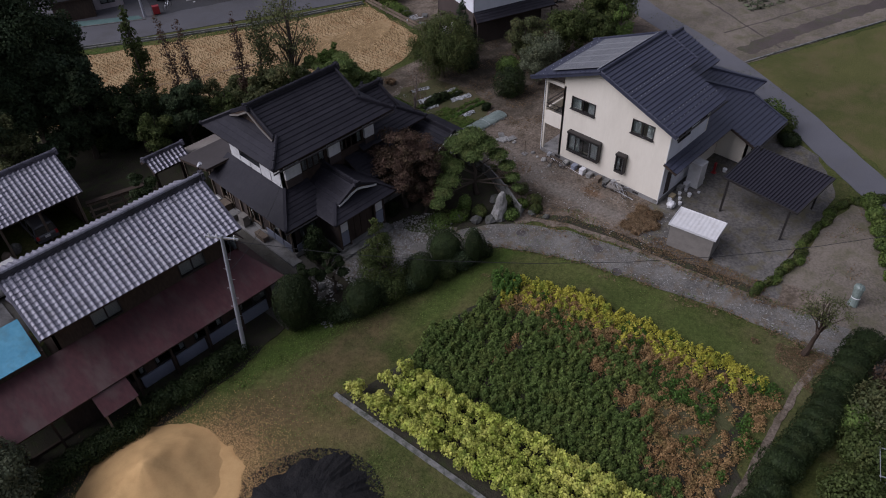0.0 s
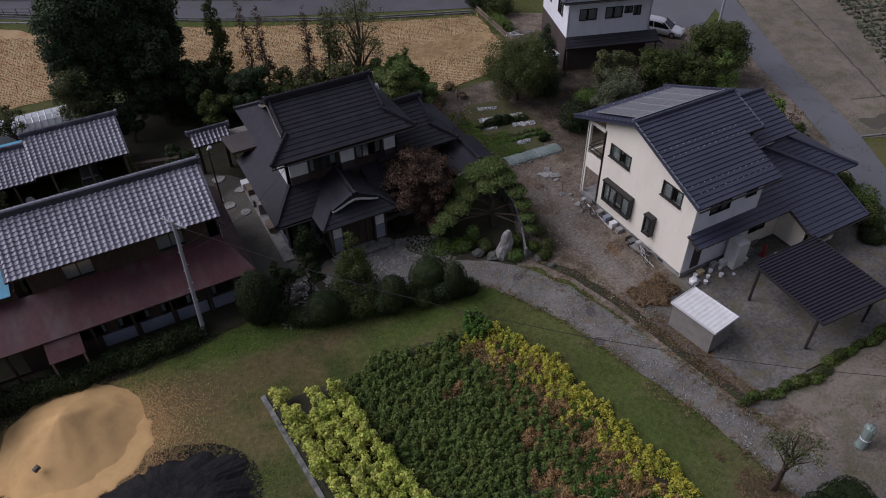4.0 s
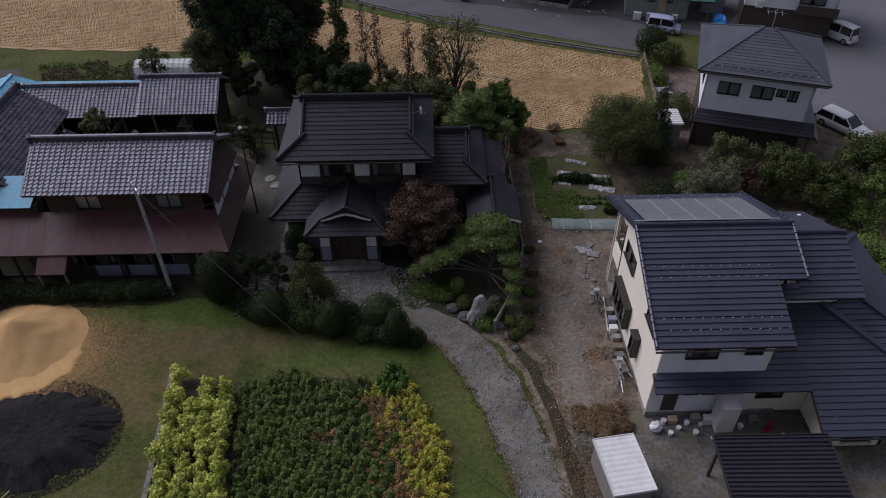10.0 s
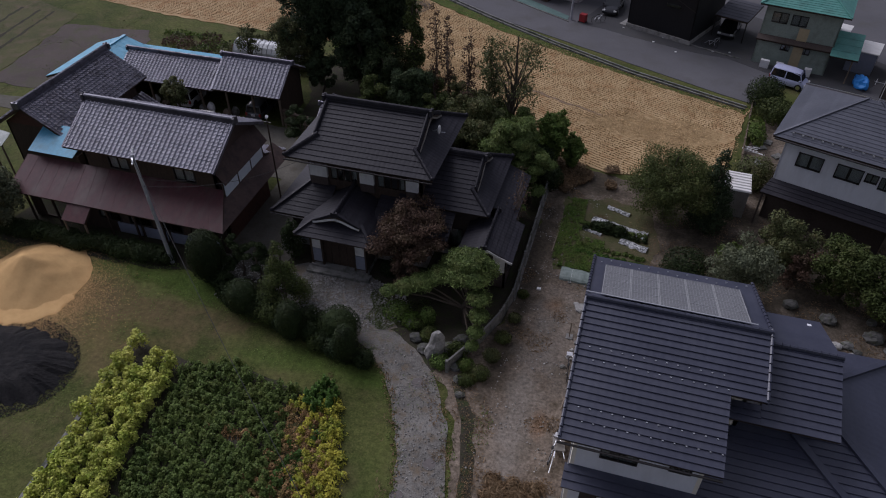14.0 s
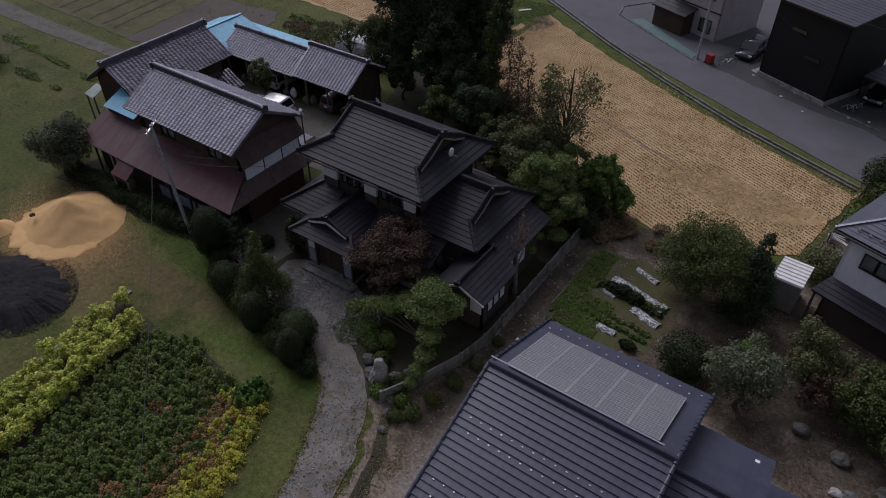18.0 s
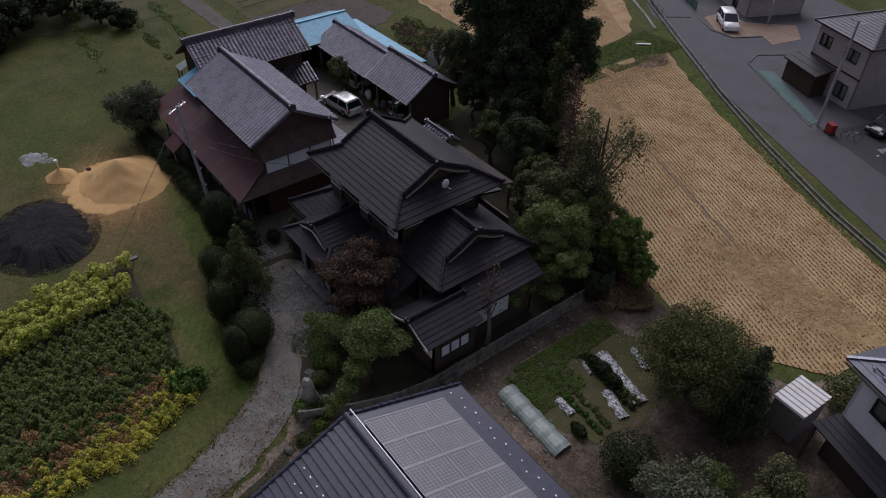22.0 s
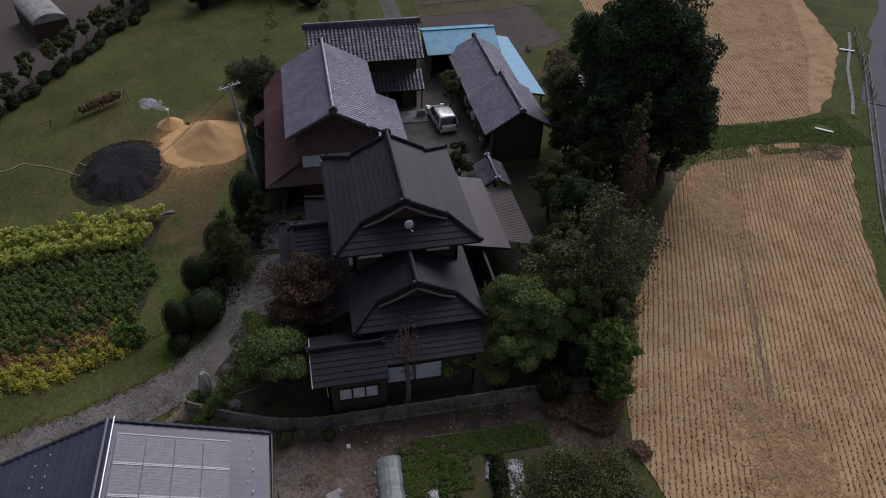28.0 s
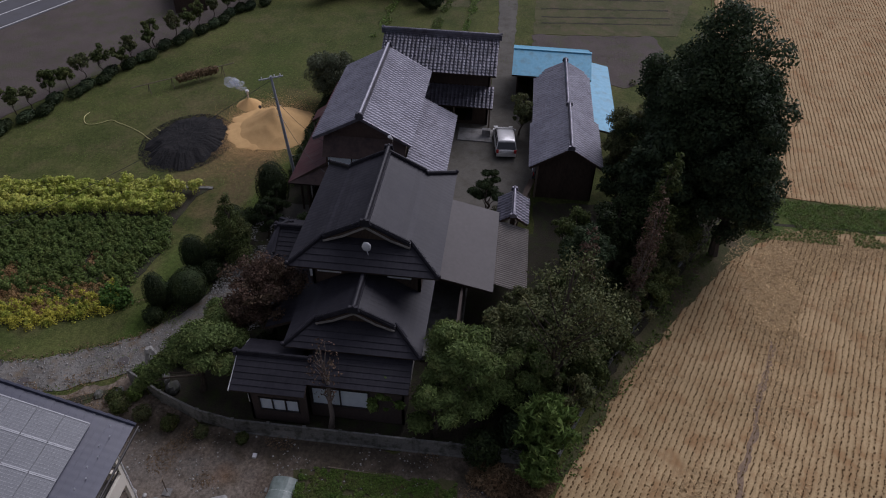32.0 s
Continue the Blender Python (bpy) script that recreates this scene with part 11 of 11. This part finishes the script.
# ---- small things by the far road and in the plots ----
region("brick_paving", [(8.6, 86.6), (11.4, 84.6), (14.0, 84.4), (15.8, 87.2), (17.6, 86.2), (18.6, 90.0), (16.2, 93.0), (12.4, 89.2), (9.0, 89.0)], "brick_tan", 0.06, 0.05, 1.0, "tan brick paving under the white hatchback")
kb = MB()
for a, b in (((8.9, 85.6), (11.3, 84.1)), ((11.3, 84.1), (14.0, 84.3)), ((14.0, 84.3), (15.7, 87.2)), ((29.5, 73.5), (18.7, 80.1)), ((18.7, 80.1), (18.1, 82.6)), ((18.1, 82.6), (20.2, 85.6)), ((5.6, 82.4), (7.7, 85.3)), ((36.6, 74.0), (43.0, 70.9)), ((43.0, 70.9), (47.2, 69.2))):
    kb.beam((*a, 0.08), (*b, 0.08), 0.12, 0.1)
single("forecourt_kerb", kb, "block", "pale low kerb round the far forecourts", "kerb", kind="structure")
for x, y, s in ((38.7, 70.8, 0.12), (41.0, 69.0, 0.1), (44.6, 70.2, 0.11), (39.6, 72.2, 0.09), (46.2, 70.4, 0.1), (35.4, 73.6, 0.1)):
    single("paper_scrap", MB().box(x - s, y - s * 0.7, 0.055, x + s, y + s * 0.7, 0.11), "plastic", "white scrap lying on grey asphalt", "litter", "scraps on the asphalt")
scatter("plot_weeds", "dryplant", "withered weeds in the small dry field", lambda x, y: nz(x, y, 0.6, 61) > 0.3, (34.5, 48.5, -3, 7), 7000, 0.05, 781, 0.1, "weeds")
scatter("plot_greens", "l_cloud", "low green weeds in rows on the small field", lambda x, y: abs((y + x * 0.12) % 1.5 - 0.75) < 0.16 and nz(x, y, 0.5, 71) > 0.0, (35, 47.5, -2, 6.2), 6000, 0.05, 782, 0.12, "weeds")
scatter("lane_side_weeds", "l_sparse", "low green and brown weeds beside the asphalt lane", lambda x, y: nz(x, y, 0.5, 81) > 0.12 and 0 < (x - 52.5) * 0.5 + 9 < 30, (52, 66, 15, 44), 9000, 0.055, 783, 0.12, "weeds")
for x, y, a, b, r in ((48.3, 52.6, 0.5, 0.3, 20), (49.0, 53.6, 0.35, 0.3, 70), (48.0, 50.3, 0.45, 0.25, 110), (49.6, 51.6, 0.4, 0.28, 40)):
    o = single("yard_slab", MB().box(-a, -b, 0, a, b, 0.12), "block", "pale concrete slab on bare soil by the fence", "slab", "slabs by the fence")
    o.matrix_basis = pose(x, y, 0.03, 0, 0, r)

for i in range(4):
    for sgn in (-1, 1):
        x, y = 35.9 + i * 1.15, 32.95 - i * 0.06 + sgn * 0.72
        single("brick", MB().box(x - 0.11, y - 0.05, 0.03, x + 0.11, y + 0.05, 0.1), "block", "grey brick weighing down plastic film", "brick", "bricks along the film")
single("fallen_pole", MB().path([(34.3, 34.9, 0.08), (34.4, 37.2, 0.1), (34.6, 39.9, 0.08)], [0.04, 0.035, 0.03], 6), "timber", "long pale pole lying on bare soil", "pole")
sc = MB()
for a, b in zip([(-9.5, 91.0), (-6.2, 88.8), (-1.4, 85.1), (4.7, 81.3)], [(-6.2, 88.8), (-1.4, 85.1), (4.7, 81.3), (7.4, 79.4)]):
    sc.beam((*a, 0.05), (*b, 0.05), 0.3, 0.06)
single("field_channel", sc, "concrete", "narrow concrete water channel in the grass bank", "channel", kind="structure")
for x, y, r in ((-5.2, 87.7, 60), (9.5, 75.0, 50)):
    o = single("channel_plank", MB().box(-0.75, -0.12, 0, 0.75, 0.12, 0.08), "plastic", "pale plank laid across the channel", "plank", "planks on the bank")
    o.matrix_basis = pose(x, y, 0.08, 0, 0, r)
tf = thing("net_fence", (4.4, 88.8, 0), 0, "teal netting fence in front of a white shed", "fence")
for i in range(5):
    f = i / 4
    part("post", MB().tube((2.1 + 4.7 * f, 90.1 - 2.7 * f, 0), (2.1 + 4.7 * f, 90.1 - 2.7 * f, 1.15), 0.03, 0.03, 6), "alu_dark", tf)
part("net", MB().slab([(2.1, 90.1, 0.06), (6.8, 87.4, 0.06), (6.8, 87.4, 1.1), (2.1, 90.1, 1.1)], 0.03), "greennet", tf)
wsd = thing("white_shed", (2.6, 92.1, 0), -27, "small white metal garden shed", "shed")
part("body", MB().box(-0.9, -0.6, 0, 0.9, 0.6, 1.75), "white_metal", wsd, local=True)
part("roof", MB().box(-1.0, -0.7, 1.75, 1.0, 0.7, 1.83), "white_metal", wsd, local=True)
part("door_panel", MB().box(-0.8, -0.63, 0.1, 0.0, -0.6, 1.65), "plastic", wsd, local=True)
for i, (x, y, r) in enumerate(((51.4, 33.3, 0.55), (52.2, 31.4, 0.4), (52.7, 31.0, 0.3), (53.8, 32.4, 0.6), (53.9, 33.8, 0.35), (49.3, 34.0, 0.5), (54.6, 31.6, 0.4))):
    rock((x, y), r, seed=60 + i, group="rocks behind the house")
# dead weeds along both edges of the gravel lane
scatter("lane_fringe", "dryplant", "dead brown grass along the lane edges", lambda x, y: min(math.hypot(x - p[0], y - p[1]) for p in PATH_FINE) < 0.22 + nz(x, y, 0.7, 16) * 0.35, (26, 37, 1, 24), 24000, 0.05, 790, 0.1, "weeds")
scatter("lane_fringe_dark", "l_topiary", "dark low weeds along the lane edges", lambda x, y: min(math.hypot(x - p[0], y - p[1]) for p in PATH_FINE) < 0.2 + nz(x, y, 0.9, 26) * 0.4 and nz(x, y, 0.5, 36) > -0.1, (26, 37, 1, 24), 20000, 0.05, 791, 0.1, "weeds")
